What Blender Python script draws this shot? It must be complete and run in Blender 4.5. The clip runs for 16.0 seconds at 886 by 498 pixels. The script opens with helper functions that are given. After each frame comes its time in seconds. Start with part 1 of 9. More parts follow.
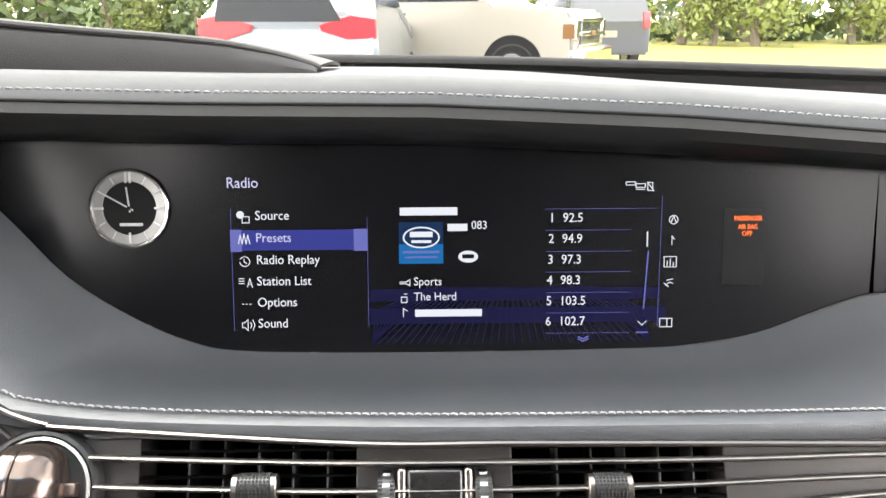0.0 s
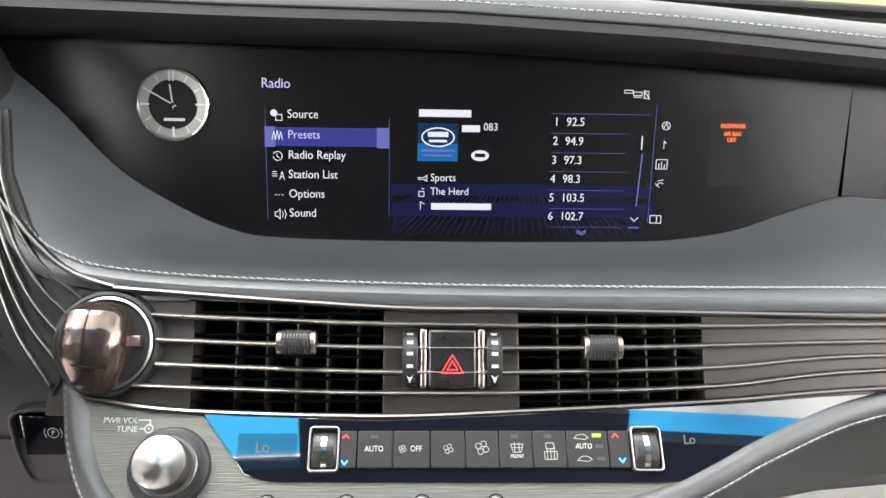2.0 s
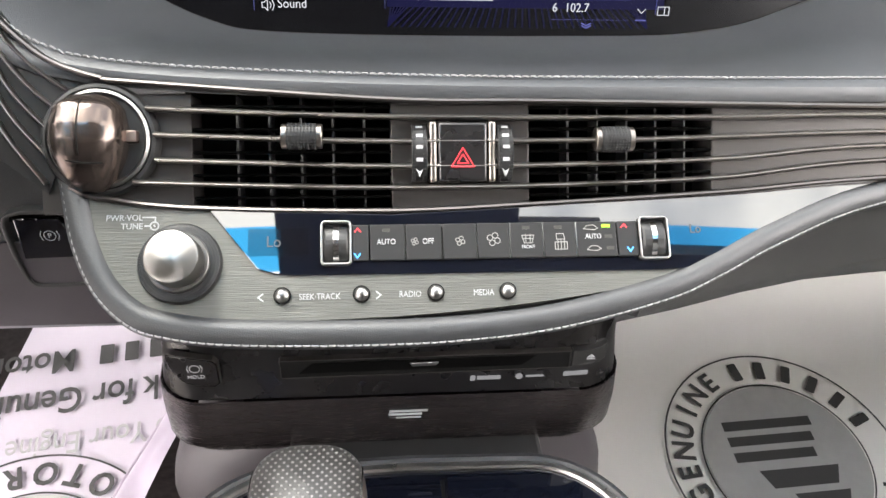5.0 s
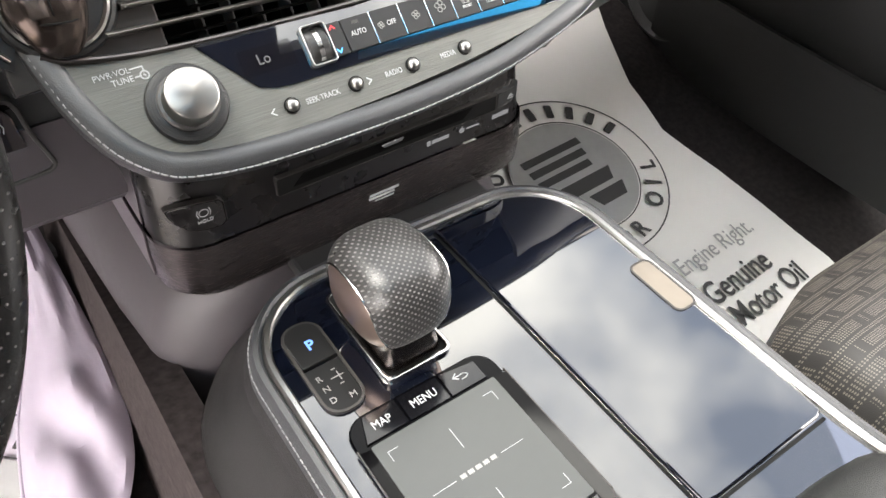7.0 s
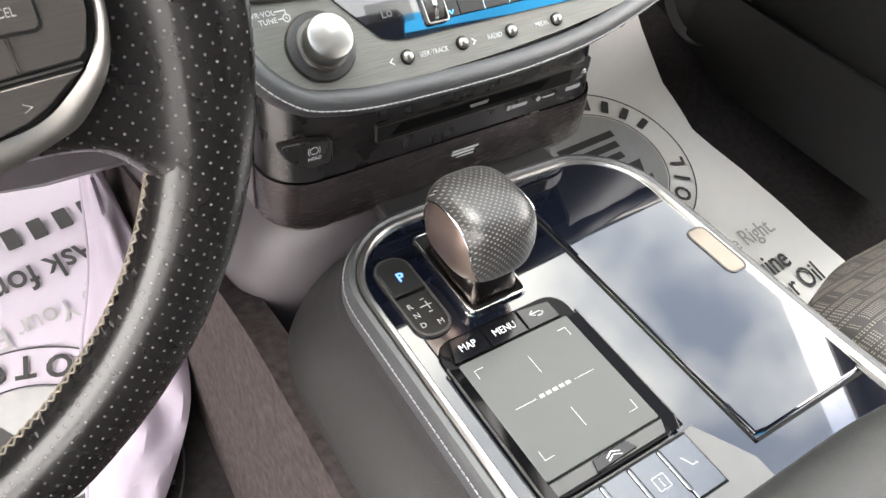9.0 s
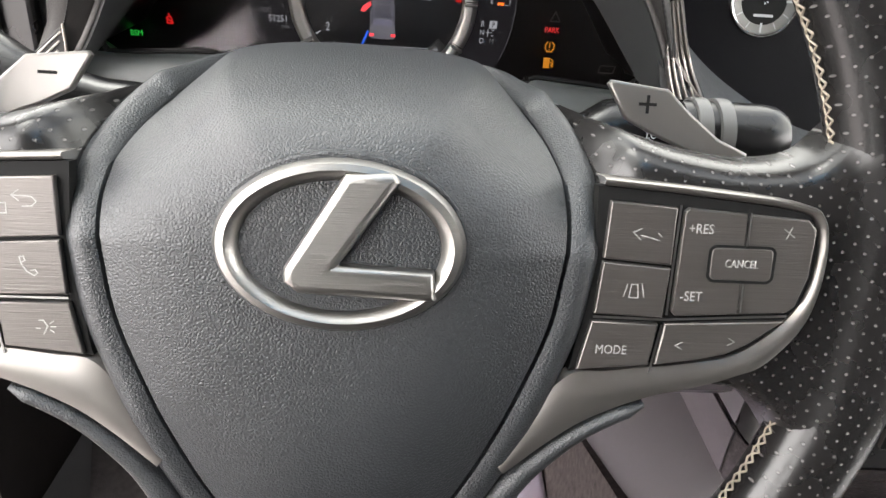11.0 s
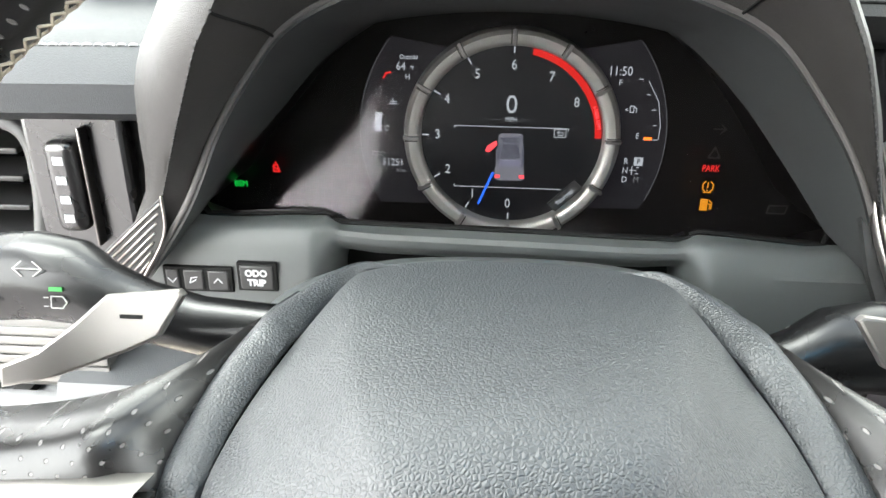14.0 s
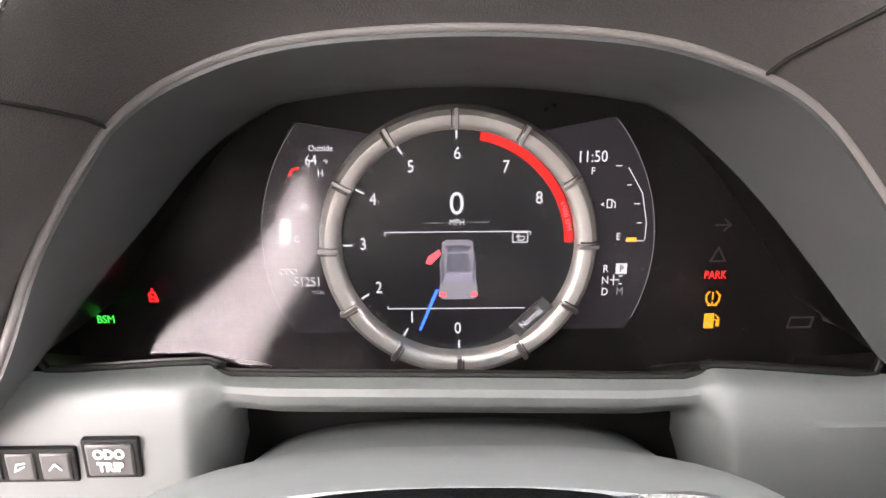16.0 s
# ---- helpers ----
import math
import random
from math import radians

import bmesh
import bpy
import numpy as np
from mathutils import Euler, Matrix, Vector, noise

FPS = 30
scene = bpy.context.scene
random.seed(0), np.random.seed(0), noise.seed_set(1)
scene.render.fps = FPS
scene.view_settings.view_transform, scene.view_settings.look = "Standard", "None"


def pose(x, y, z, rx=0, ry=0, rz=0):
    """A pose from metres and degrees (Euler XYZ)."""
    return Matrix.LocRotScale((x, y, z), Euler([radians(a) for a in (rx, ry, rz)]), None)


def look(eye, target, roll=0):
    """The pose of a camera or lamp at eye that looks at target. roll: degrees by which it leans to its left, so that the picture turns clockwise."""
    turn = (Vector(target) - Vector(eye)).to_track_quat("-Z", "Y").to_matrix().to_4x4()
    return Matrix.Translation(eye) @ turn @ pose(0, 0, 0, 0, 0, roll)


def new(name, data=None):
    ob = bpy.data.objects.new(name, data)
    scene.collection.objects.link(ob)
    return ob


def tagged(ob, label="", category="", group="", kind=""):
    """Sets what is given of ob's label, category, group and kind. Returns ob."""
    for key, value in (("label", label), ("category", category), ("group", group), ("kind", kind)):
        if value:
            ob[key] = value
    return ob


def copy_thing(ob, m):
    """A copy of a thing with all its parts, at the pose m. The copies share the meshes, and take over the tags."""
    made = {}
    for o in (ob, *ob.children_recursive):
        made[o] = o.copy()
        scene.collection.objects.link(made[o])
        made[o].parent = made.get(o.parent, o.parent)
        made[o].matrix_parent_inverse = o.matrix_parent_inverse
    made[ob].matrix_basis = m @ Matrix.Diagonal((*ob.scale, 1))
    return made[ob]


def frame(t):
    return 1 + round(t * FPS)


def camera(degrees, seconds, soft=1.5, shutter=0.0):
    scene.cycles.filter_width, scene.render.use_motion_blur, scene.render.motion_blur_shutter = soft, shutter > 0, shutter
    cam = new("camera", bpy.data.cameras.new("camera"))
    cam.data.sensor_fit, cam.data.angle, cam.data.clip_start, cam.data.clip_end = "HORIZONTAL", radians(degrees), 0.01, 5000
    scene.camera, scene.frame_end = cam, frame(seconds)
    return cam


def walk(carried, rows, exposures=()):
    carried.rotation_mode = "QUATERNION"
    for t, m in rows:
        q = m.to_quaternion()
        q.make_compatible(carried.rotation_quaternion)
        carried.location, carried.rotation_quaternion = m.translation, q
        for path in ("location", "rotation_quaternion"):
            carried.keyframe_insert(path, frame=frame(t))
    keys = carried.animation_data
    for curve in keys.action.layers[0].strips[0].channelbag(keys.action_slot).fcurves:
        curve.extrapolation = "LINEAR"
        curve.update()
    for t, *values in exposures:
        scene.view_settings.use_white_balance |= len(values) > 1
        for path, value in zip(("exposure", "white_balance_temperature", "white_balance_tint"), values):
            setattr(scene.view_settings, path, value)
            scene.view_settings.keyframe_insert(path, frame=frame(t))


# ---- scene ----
cam = camera(61.1, 16.0)

EXPOSURES = [(0.0, 3.0, 6550, 11), (0.8, 2.92, 6500, 10), (1.5, 2.87, 6500, 10), (2.5, 3.05, 6500, 10), (3.5, 2.95, 6500, 10), (6.0, 2.9, 6650, 12), (8.0, 2.7, 6650, 10), (9.5, 3.0, 6550, 10), (12.5, 2.75, 6450, 9), (13.5, 2.85, 6300, 6),
             (14.0, 3.45, 6250, 4), (14.3, 3.55, 6400, 8), (14.5, 3.65, 6600, 13), (15.0, 4.05, 6750, 16), (16.0, 4.4, 6750, 16)]
PATH = [
    (0, (-0.003, -0.422, 0.769), (0.041, 1.489, 0.18), -0.1),
    (0.5, (-0.012, -0.453, 0.776), (0.052, 1.458, 0.188), 0.4),
    (1, (-0.017, -0.469, 0.773), (0.055, 1.436, 0.169), 0.7),
    (1.5, (-0.02, -0.472, 0.766), (0.058, 1.415, 0.106), 1.0),
    (2, (-0.02, -0.477, 0.756), (0.054, 1.384, 0.026), 1.3),
    (2.5, (-0.023, -0.477, 0.748), (0.046, 1.349, -0.066), 1.2),
    (3, (-0.026, -0.475, 0.741), (0.041, 1.31, -0.158), 1.3),
    (3.5, (-0.025, -0.474, 0.736), (0.036, 1.27, -0.24), 1.2),
    (3.7, (-0.026, -0.473, 0.732), (0.037, 1.259, -0.266), 1.2),
    (5.8, (-0.106, -0.477, 0.735), (0.319, 1.033, -0.505), 3.8),
    (6, (-0.133, -0.476, 0.731), (0.375, 0.979, -0.543), 4.1),
    (6.5, (-0.193, -0.484, 0.732), (0.505, 0.837, -0.598), 3.7),
    (7, (-0.226, -0.491, 0.732), (0.629, 0.637, -0.681), 2.9),
    (7.5, (-0.245, -0.502, 0.73), (0.648, 0.378, -0.829), 3.6),
    (8, (-0.253, -0.502, 0.728), (0.63, 0.265, -0.894), 5.2),
    (8.5, (-0.264, -0.5, 0.728), (0.625, 0.33, -0.859), 6.6),
    (9, (-0.303, -0.508, 0.737), (0.559, 0.617, -0.674), 7.0),
    (9.5, (-0.333, -0.513, 0.754), (0.387, 0.924, -0.437), 7.3),
    (9.7, (-0.338, -0.511, 0.753), (0.312, 1.009, -0.373), 7.4),
    (11.8, (-0.46, -0.494, 0.733), (-0.611, 1.272, -0.193), 1.9),
    (12, (-0.47, -0.495, 0.731), (-0.678, 1.269, -0.188), 1.7),
    (12.5, (-0.474, -0.49, 0.727), (-0.77, 1.269, -0.177), 1.3),
    (13, (-0.468, -0.484, 0.73), (-0.758, 1.286, -0.156), 1.1),
    (13.5, (-0.45, -0.454, 0.743), (-0.671, 1.339, -0.114), 0.7),
    (14, (-0.429, -0.407, 0.768), (-0.556, 1.412, -0.054), 0.3),
    (14.5, (-0.423, -0.357, 0.767), (-0.475, 1.49, 0.002), -0.1),
    (15, (-0.423, -0.326, 0.756), (-0.441, 1.543, 0.043), -0.5),
    (15.5, (-0.422, -0.308, 0.753), (-0.433, 1.581, 0.094), -0.8),
    (16, (-0.423, -0.304, 0.751), (-0.442, 1.598, 0.134), -1.1),
]
walk(cam, [(t, look(eye, target, roll)) for t, eye, target, roll in PATH], EXPOSURES)

# ---- light ----
world = bpy.data.worlds.new("world")
scene.world = world
world.use_nodes = True
wn, wl = world.node_tree.nodes, world.node_tree.links
bg = wn["Background"]
sky = wn.new("ShaderNodeTexSky")
sky.sky_type = "NISHITA"
sky.sun_disc = False
sky.sun_elevation, sky.sun_rotation = radians(67), radians(-54)
tc = wn.new("ShaderNodeTexCoord")
cl = wn.new("ShaderNodeTexNoise")
cl.inputs["Scale"].default_value, cl.inputs["Detail"].default_value = 2.2, 7.0
cr = wn.new("ShaderNodeValToRGB")
cr.color_ramp.elements[0].position, cr.color_ramp.elements[1].position = 0.34, 0.51
cr.color_ramp.elements[0].color = (0.16, 0.16, 0.16, 1)
mx = wn.new("ShaderNodeMix")
mx.data_type = "RGBA"
mx.inputs[7].default_value = (14.4, 13.9, 13.6, 1)
wl.new(tc.outputs["Generated"], cl.inputs["Vector"])
# more cloud towards the horizon, blue overhead
sz = wn.new("ShaderNodeSeparateXYZ")
wl.new(tc.outputs["Generated"], sz.inputs[0])
low_ = wn.new("ShaderNodeMath")
low_.operation = "MULTIPLY_ADD"
low_.inputs[1].default_value, low_.inputs[2].default_value = -0.55, 0.40
wl.new(sz.outputs["Z"], low_.inputs[0])
sm_ = wn.new("ShaderNodeMath")
back_ = wn.new("ShaderNodeMath")
back_.operation = "MULTIPLY_ADD"
back_.inputs[1].default_value = -0.10
wl.new(sz.outputs["Y"], back_.inputs[0])
wl.new(cl.outputs["Fac"], back_.inputs[2])
wl.new(back_.outputs[0], sm_.inputs[0])
wl.new(low_.outputs[0], sm_.inputs[1])
wl.new(sm_.outputs[0], cr.inputs["Fac"])
wl.new(cr.outputs["Color"], mx.inputs[0])
wl.new(sky.outputs["Color"], mx.inputs[6])
wl.new(mx.outputs[2], bg.inputs["Color"])
bg.inputs["Strength"].default_value = 0.15
sun = new("sun", bpy.data.lights.new("sun", "SUN"))
sun.data.energy, sun.data.angle, sun.data.color = 1.3, radians(25), (1, 0.965, 0.935)
sun.matrix_world = look((-3, 2.2, 9), (0, 0, 0))

# ---- materials ----


def mat(name, col, rough=0.5, metal=0.0, var=0.12, scale=60.0, bump=0.0, bscale=900.0, cell=False, glow=None, power=1.0, coat=0.0, rvar=0.06,
        spec=0.5, stretch=None, ior=1.5):
    """A surface with uneven tone and gloss, and a grain of its own."""
    m = bpy.data.materials.new(name)
    m.use_nodes = True
    n, l = m.node_tree.nodes, m.node_tree.links
    b = n["Principled BSDF"]
    b.inputs["Metallic"].default_value = metal
    b.inputs["Coat Weight"].default_value = coat
    b.inputs["Coat Roughness"].default_value = 0.02
    b.inputs["Coat IOR"].default_value = ior
    b.inputs["Specular IOR Level"].default_value = spec
    c = n.new("ShaderNodeTexCoord")
    mp = n.new("ShaderNodeMapping")
    if stretch:
        mp.inputs["Scale"].default_value = stretch
    l.new(c.outputs["Object"], mp.inputs["Vector"])
    a = n.new("ShaderNodeTexNoise")
    a.inputs["Scale"].default_value, a.inputs["Detail"].default_value = scale, 4
    l.new(mp.outputs["Vector"], a.inputs["Vector"])
    r = n.new("ShaderNodeMapRange")
    r.inputs["To Min"].default_value, r.inputs["To Max"].default_value = 1 - var, 1 + var
    l.new(a.outputs["Fac"], r.inputs["Value"])
    x = n.new("ShaderNodeMix")
    x.data_type, x.blend_type = "RGBA", "MULTIPLY"
    x.inputs[0].default_value = 1
    x.inputs[6].default_value = (*col, 1)
    l.new(r.outputs["Result"], x.inputs[7])
    l.new(x.outputs[2], b.inputs["Base Color"])
    s = n.new("ShaderNodeMapRange")
    s.inputs["To Min"].default_value, s.inputs["To Max"].default_value = max(0.01, rough - rvar), min(1, rough + rvar)
    l.new(a.outputs["Fac"], s.inputs["Value"])
    l.new(s.outputs["Result"], b.inputs["Roughness"])
    if bump:
        g = n.new("ShaderNodeTexVoronoi" if cell else "ShaderNodeTexNoise")
        g.inputs["Scale"].default_value = bscale
        l.new(mp.outputs["Vector"], g.inputs["Vector"])
        height = g.outputs["Distance" if cell else "Fac"]
        if cell == "pebble":  # flat pebbles with narrow creases between
            g.feature = "DISTANCE_TO_EDGE"
            w = n.new("ShaderNodeMapRange")
            w.inputs["From Max"].default_value = 0.28
            l.new(height, w.inputs["Value"])
            height = w.outputs["Result"]
            q = n.new("ShaderNodeMapRange")
            q.inputs["To Min"].default_value = 0.78
            l.new(height, q.inputs["Value"])
            y = n.new("ShaderNodeMix")
            y.data_type, y.blend_type = "RGBA", "MULTIPLY"
            y.inputs[0].default_value = 1
            l.new(x.outputs[2], y.inputs[6])
            l.new(q.outputs["Result"], y.inputs[7])
            l.new(y.outputs[2], b.inputs["Base Color"])
        k = n.new("ShaderNodeBump")
        k.inputs["Strength"].default_value, k.inputs["Distance"].default_value = bump, 0.0006
        l.new(height, k.inputs["Height"])
        l.new(k.outputs["Normal"], b.inputs["Normal"])
    if glow:
        b.inputs["Emission Color"].default_value = (*glow, 1)
        b.inputs["Emission Strength"].default_value = power
    return m


LEATHER = mat("grained black leather", (0.034, 0.036, 0.0390), 0.40, spec=0.80, var=0.08, rvar=0.03, bump=0.20, bscale=1000, cell="pebble")
LEATHER_DARK = mat("dark soft plastic", (0.014, 0.0132, 0.0134), 0.52, spec=0.38, bump=0.3, bscale=1300, cell=True)
PLASTIC = mat("satin black plastic", (0.018, 0.018, 0.018), 0.42, bump=0.12, bscale=2200)
SATIN = mat("grey satin plastic", (0.055, 0.055, 0.054), 0.42, bump=0.1, bscale=2500)
PANEL = mat("dark door plastic", (0.009, 0.009, 0.009), 0.5, bump=0.3, bscale=1300, cell=True)
HOODGREY = mat("teal grey soft plastic", (0.062, 0.0665, 0.066), 0.44, bump=0.1, bscale=2500)
TRIMDARK = mat("smoked chrome", (0.30, 0.27, 0.245), 0.30, 1.0, var=0.08, scale=200)
SHROUD = mat("dark soft shroud plastic", (0.029, 0.0305, 0.031), 0.5, bump=0.15, bscale=2500)
HOODLEATHER = mat("dark hood leather", (0.031, 0.029, 0.028), 0.48, spec=0.38, var=0.10, bump=0.2, bscale=1000, cell="pebble")
PADLEATHER = mat("matt grained leather", (0.030, 0.032, 0.0345), 0.56, spec=0.30, var=0.08, bump=0.2, bscale=1000, cell="pebble")
# black leather, deepened further for the shadow under the brow
BROWLEATHER = mat("black brow leather with shade", (0.0085, 0.0083, 0.0083), 0.46, spec=0.30, var=0.10, bump=0.2, bscale=1000, cell="pebble")
STALKBLACK = mat("satin black stalk plastic", (0.0045, 0.0045, 0.0048), 0.26, bump=0.08, bscale=2200, spec=0.32)
PRINT = mat("pale grey print", (0.25, 0.246, 0.238), 0.6)
HOUSING = mat("black housing plastic", (0.0070, 0.0064, 0.0068), 0.28, bump=0.05, bscale=2200, spec=0.75)
GLOSS = mat("piano black", (0.003, 0.004, 0.008), 0.03, var=0.05, coat=1.0, rvar=0.01, scale=30, ior=1.85)
SCREEN = mat("display glass", (0.0035, 0.0035, 0.0045), 0.24, var=0.05, rvar=0.03, scale=25, spec=0.22)
CHROME = mat("dark satin chrome", (0.46, 0.425, 0.395), 0.30, 1.0, var=0.08, scale=200)
BRIGHT = mat("polished chrome", (0.58, 0.57, 0.56), 0.14, 1.0, var=0.05)
SILVER = mat("satin silver", (0.31, 0.305, 0.295), 0.32, 1.0, var=0.06, scale=150)
CONSILVER = mat("satin silver console trim", (0.42, 0.415, 0.40), 0.30, 1.0, var=0.06, scale=150)
BRUSHED = mat("brushed grey metal", (0.112, 0.113, 0.104), 0.46, 0.55, var=0.42, scale=40, bump=0.5, bscale=60, stretch=(1, 40, 40))
GREYMETAL = mat("grey trim", (0.060, 0.056, 0.053), 0.42, 0.6, var=0.1, scale=40, bump=0.08, bscale=60, stretch=(1, 30, 30))
BLACKBRUSH = mat("brushed black trim", (0.075, 0.064, 0.064), 0.26, 0.8, var=0.3, scale=50, bump=0.25, bscale=70, stretch=(2, 2, 50))
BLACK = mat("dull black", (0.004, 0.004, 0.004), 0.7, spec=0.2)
# near black: the shade inside vents and gaps is put into the colour
VOID = mat("recess shade black", (0.002, 0.002, 0.002), 0.9, spec=0.05)
THREAD = mat("grey thread", (0.25, 0.25, 0.255), 0.7, bump=0.3, bscale=4000)
THREAD_DARK = mat("dark thread", (0.06, 0.055, 0.05), 0.7)
THREAD_TAN = mat("tan thread", (0.22, 0.19, 0.15), 0.7)
CARPET = mat("dark carpet", (0.020, 0.0175, 0.0175), 0.95, var=0.7, scale=120, bump=1.0, bscale=900, spec=0.12)
PAPER = mat("white paper mat", (0.80, 0.785, 0.75), 0.6, var=0.05, scale=9, bump=0.25, bscale=60)
INK = mat("black print", (0.045, 0.044, 0.043), 0.6)
INKGREY = mat("grey print", (0.36, 0.36, 0.35), 0.6)
WHITE = mat("white marking", (0.38, 0.385, 0.39), 0.5, glow=(0.8, 0.85, 0.9), power=0.01)
BRONZE = mat("bronze chrome", (0.36, 0.28, 0.245), 0.36, 1.0, var=0.06)
TEXTW = mat("white display text", (0.0, 0.0, 0.0), 0.5, spec=0.1, glow=(0.85, 0.88, 0.95), power=0.125)
TEXTV = mat("violet display text", (0.0, 0.0, 0.0), 0.5, spec=0.1, glow=(0.62, 0.62, 0.9), power=0.13)
TEXTDIM = mat("dim display text", (0.0, 0.0, 0.0), 0.5, spec=0.1, glow=(0.5, 0.5, 0.52), power=0.08)
BLUEGLOW = mat("blue display field", (0.0, 0.0, 0.0), 0.5, spec=0.1, glow=(0.05, 0.06, 0.36), power=0.10)
BLUELINE = mat("blue display line", (0.0, 0.0, 0.0), 0.5, spec=0.1, glow=(0.24, 0.26, 0.80), power=0.08)
BLUEDEEP = mat("deep blue display field", (0.0, 0.0, 0.0), 0.5, spec=0.1, glow=(0.02, 0.02, 0.14), power=0.045)
CYAN = mat("cyan display tile", (0.0, 0.0, 0.0), 0.5, spec=0.1, glow=(0.01, 0.22, 0.62), power=0.085)
NAVY = mat("navy display tile", (0.0, 0.0, 0.0), 0.5, spec=0.1, glow=(0.008, 0.05, 0.16), power=0.07)
ORANGE = mat("orange lamp", (0.05, 0.01, 0.0), 0.5, glow=(1.0, 0.16, 0.01), power=0.25)
AMBER = mat("amber lamp", (0.05, 0.02, 0.0), 0.5, glow=(1.0, 0.36, 0.01), power=0.075)
RED = mat("red lamp", (0.05, 0.0, 0.0), 0.5, glow=(1.0, 0.02, 0.02), power=0.09)
REDMARK = mat("red marking", (0.45, 0.03, 0.04), 0.4, glow=(0.8, 0.05, 0.06), power=0.15)
GREEN = mat("green lamp", (0.0, 0.05, 0.0), 0.5, glow=(0.03, 0.8, 0.08), power=0.08)
LIME = mat("lime lamp", (0.02, 0.05, 0.0), 0.5, glow=(0.35, 0.75, 0.03), power=0.360)
BLUELAMP = mat("blue lamp", (0.0, 0.0, 0.05), 0.5, glow=(0.15, 0.35, 1.0), power=0.360)

# ---- helpers of the build ----


def part(name, bm, material, parent, label="", sharp=35, kind=""):
    """Links a bmesh as one mesh under a thing or a part."""
    me = bpy.data.meshes.new(name)
    bm.normal_update()
    bm.to_mesh(me)
    bm.free()
    me.materials.append(material)
    for f in me.polygons:
        f.use_smooth = True
    me.set_sharp_from_angle(angle=radians(sharp))
    if len(me.polygons) < 400:
        most = max((f.area for f in me.polygons), default=0)
        for f in me.polygons:
            if len(f.vertices) > 4 or (f.area > 0.12 * most and max(abs(c) for c in f.normal) > 0.9999):
                f.use_smooth = False
    ob = new(name, me)
    ob.parent = parent
    return tagged(ob, label, kind=kind)


def thing(name, m, label, category, group="", kind=""):
    """An empty at the base of a thing."""
    ob = new(name)
    ob.empty_display_size = 0.02
    ob.matrix_world = m
    return tagged(ob, label, category, group, kind)


def plane_at(o, v, u=(1, 0, 0)):
    """A pose on a slanted face: x along u, y up the face, z out of it."""
    u, v = Vector(u).normalized(), Vector(v).normalized()
    n = u.cross(v)
    return Matrix((u, v, n)).transposed().to_4x4().copy() if o is None else Matrix.Translation(o) @ Matrix((u, v, n)).transposed().to_4x4()


def rbox(x0, x1, y0, y1, z0, z1, b=0.0, seg=2):
    bm = bmesh.new()
    bmesh.ops.create_cube(bm, size=1)
    for v in bm.verts:
        v.co = ((x0 + x1) / 2 + v.co.x * (x1 - x0), (y0 + y1) / 2 + v.co.y * (y1 - y0), (z0 + z1) / 2 + v.co.z * (z1 - z0))
    if b:
        bmesh.ops.bevel(bm, geom=bm.edges[:], offset=b, segments=seg, affect="EDGES", profile=0.5)
    return bm


def smooth_line(pts, n=6, closed=False):
    """A curve through the points."""
    p = [Vector(q) for q in pts]
    out, k = [], len(p)
    for i in range(k if closed else k - 1):
        a, b = p[i], p[(i + 1) % k]
        z = p[i - 1] if (i > 0 or closed) else a * 2 - b
        c = p[(i + 2) % k] if (i + 2 < k or closed) else b * 2 - a
        for s in range(n):
            t = s / n
            out.append(0.5 * ((2 * a) + (b - z) * t + (2 * z - 5 * a + 4 * b - c) * t * t + (3 * a - z - 3 * b + c) * t * t * t))
    if not closed:
        out.append(p[-1].copy())
    return out


def plate(outline, z0, z1, b=0.0, seg=2):
    """An upright slab over an outline in x and y, its upper edge rounded."""
    bm = bmesh.new()
    vs = [bm.verts.new((q[0], q[1], z0)) for q in outline]
    f = bm.faces.new(vs)
    f.normal_update()
    if f.normal.z > 0:
        f.normal_flip()
    r = bmesh.ops.extrude_face_region(bm, geom=[f])
    top = [v for v in r["geom"] if isinstance(v, bmesh.types.BMVert)]
    for v in top:
        v.co.z = z1
    if b:
        tops = set(top)
        es = [e for e in bm.edges if e.verts[0] in tops and e.verts[1] in tops]
        bmesh.ops.bevel(bm, geom=es, offset=b, segments=seg, affect="EDGES", profile=0.5, clamp_overlap=True)
    bmesh.ops.recalc_face_normals(bm, faces=bm.faces[:])
    return bm


def rrect(x0, x1, y0, y1, r, n=5):
    """The outline of a rectangle with round corners."""
    out = []
    for cx, cy, a in ((x1 - r, y0 + r, -90), (x1 - r, y1 - r, 0), (x0 + r, y1 - r, 90), (x0 + r, y0 + r, 180)):
        for i in range(n + 1):
            t = radians(a + 90 * i / n)
            out.append((cx + r * math.cos(t), cy + r * math.sin(t)))
    return out


def ellipse(cx, cy, a, b, n=32, a0=0.0, a1=360.0):
    k = n if a1 - a0 >= 360 else n + 1
    return [(cx + a * math.cos(radians(a0 + (a1 - a0) * i / n)), cy + b * math.sin(radians(a0 + (a1 - a0) * i / n))) for i in range(k)]


def inset(outline, d):
    """The outline moved inwards by d (outwards if d is negative)."""
    k = len(outline)
    area = sum(outline[i][0] * outline[(i + 1) % k][1] - outline[(i + 1) % k][0] * outline[i][1] for i in range(k))
    s = 1 if area > 0 else -1
    out = []
    for i in range(k):
        a, b, c = Vector(outline[i - 1][:2]), Vector(outline[i][:2]), Vector(outline[(i + 1) % k][:2])
        e, f = (b - a), (c - b)
        e = e.normalized() if e.length > 1e-9 else f.normalized()
        f = f.normalized() if f.length > 1e-9 else e
        n = Vector((-e.y - f.y, e.x + f.x))
        n = n.normalized() if n.length > 1e-6 else Vector((-e.y, e.x))
        m = max(0.4, n.dot(Vector((-e.y, e.x))))
        out.append(tuple(b + n * (d * s / m)))
    return out


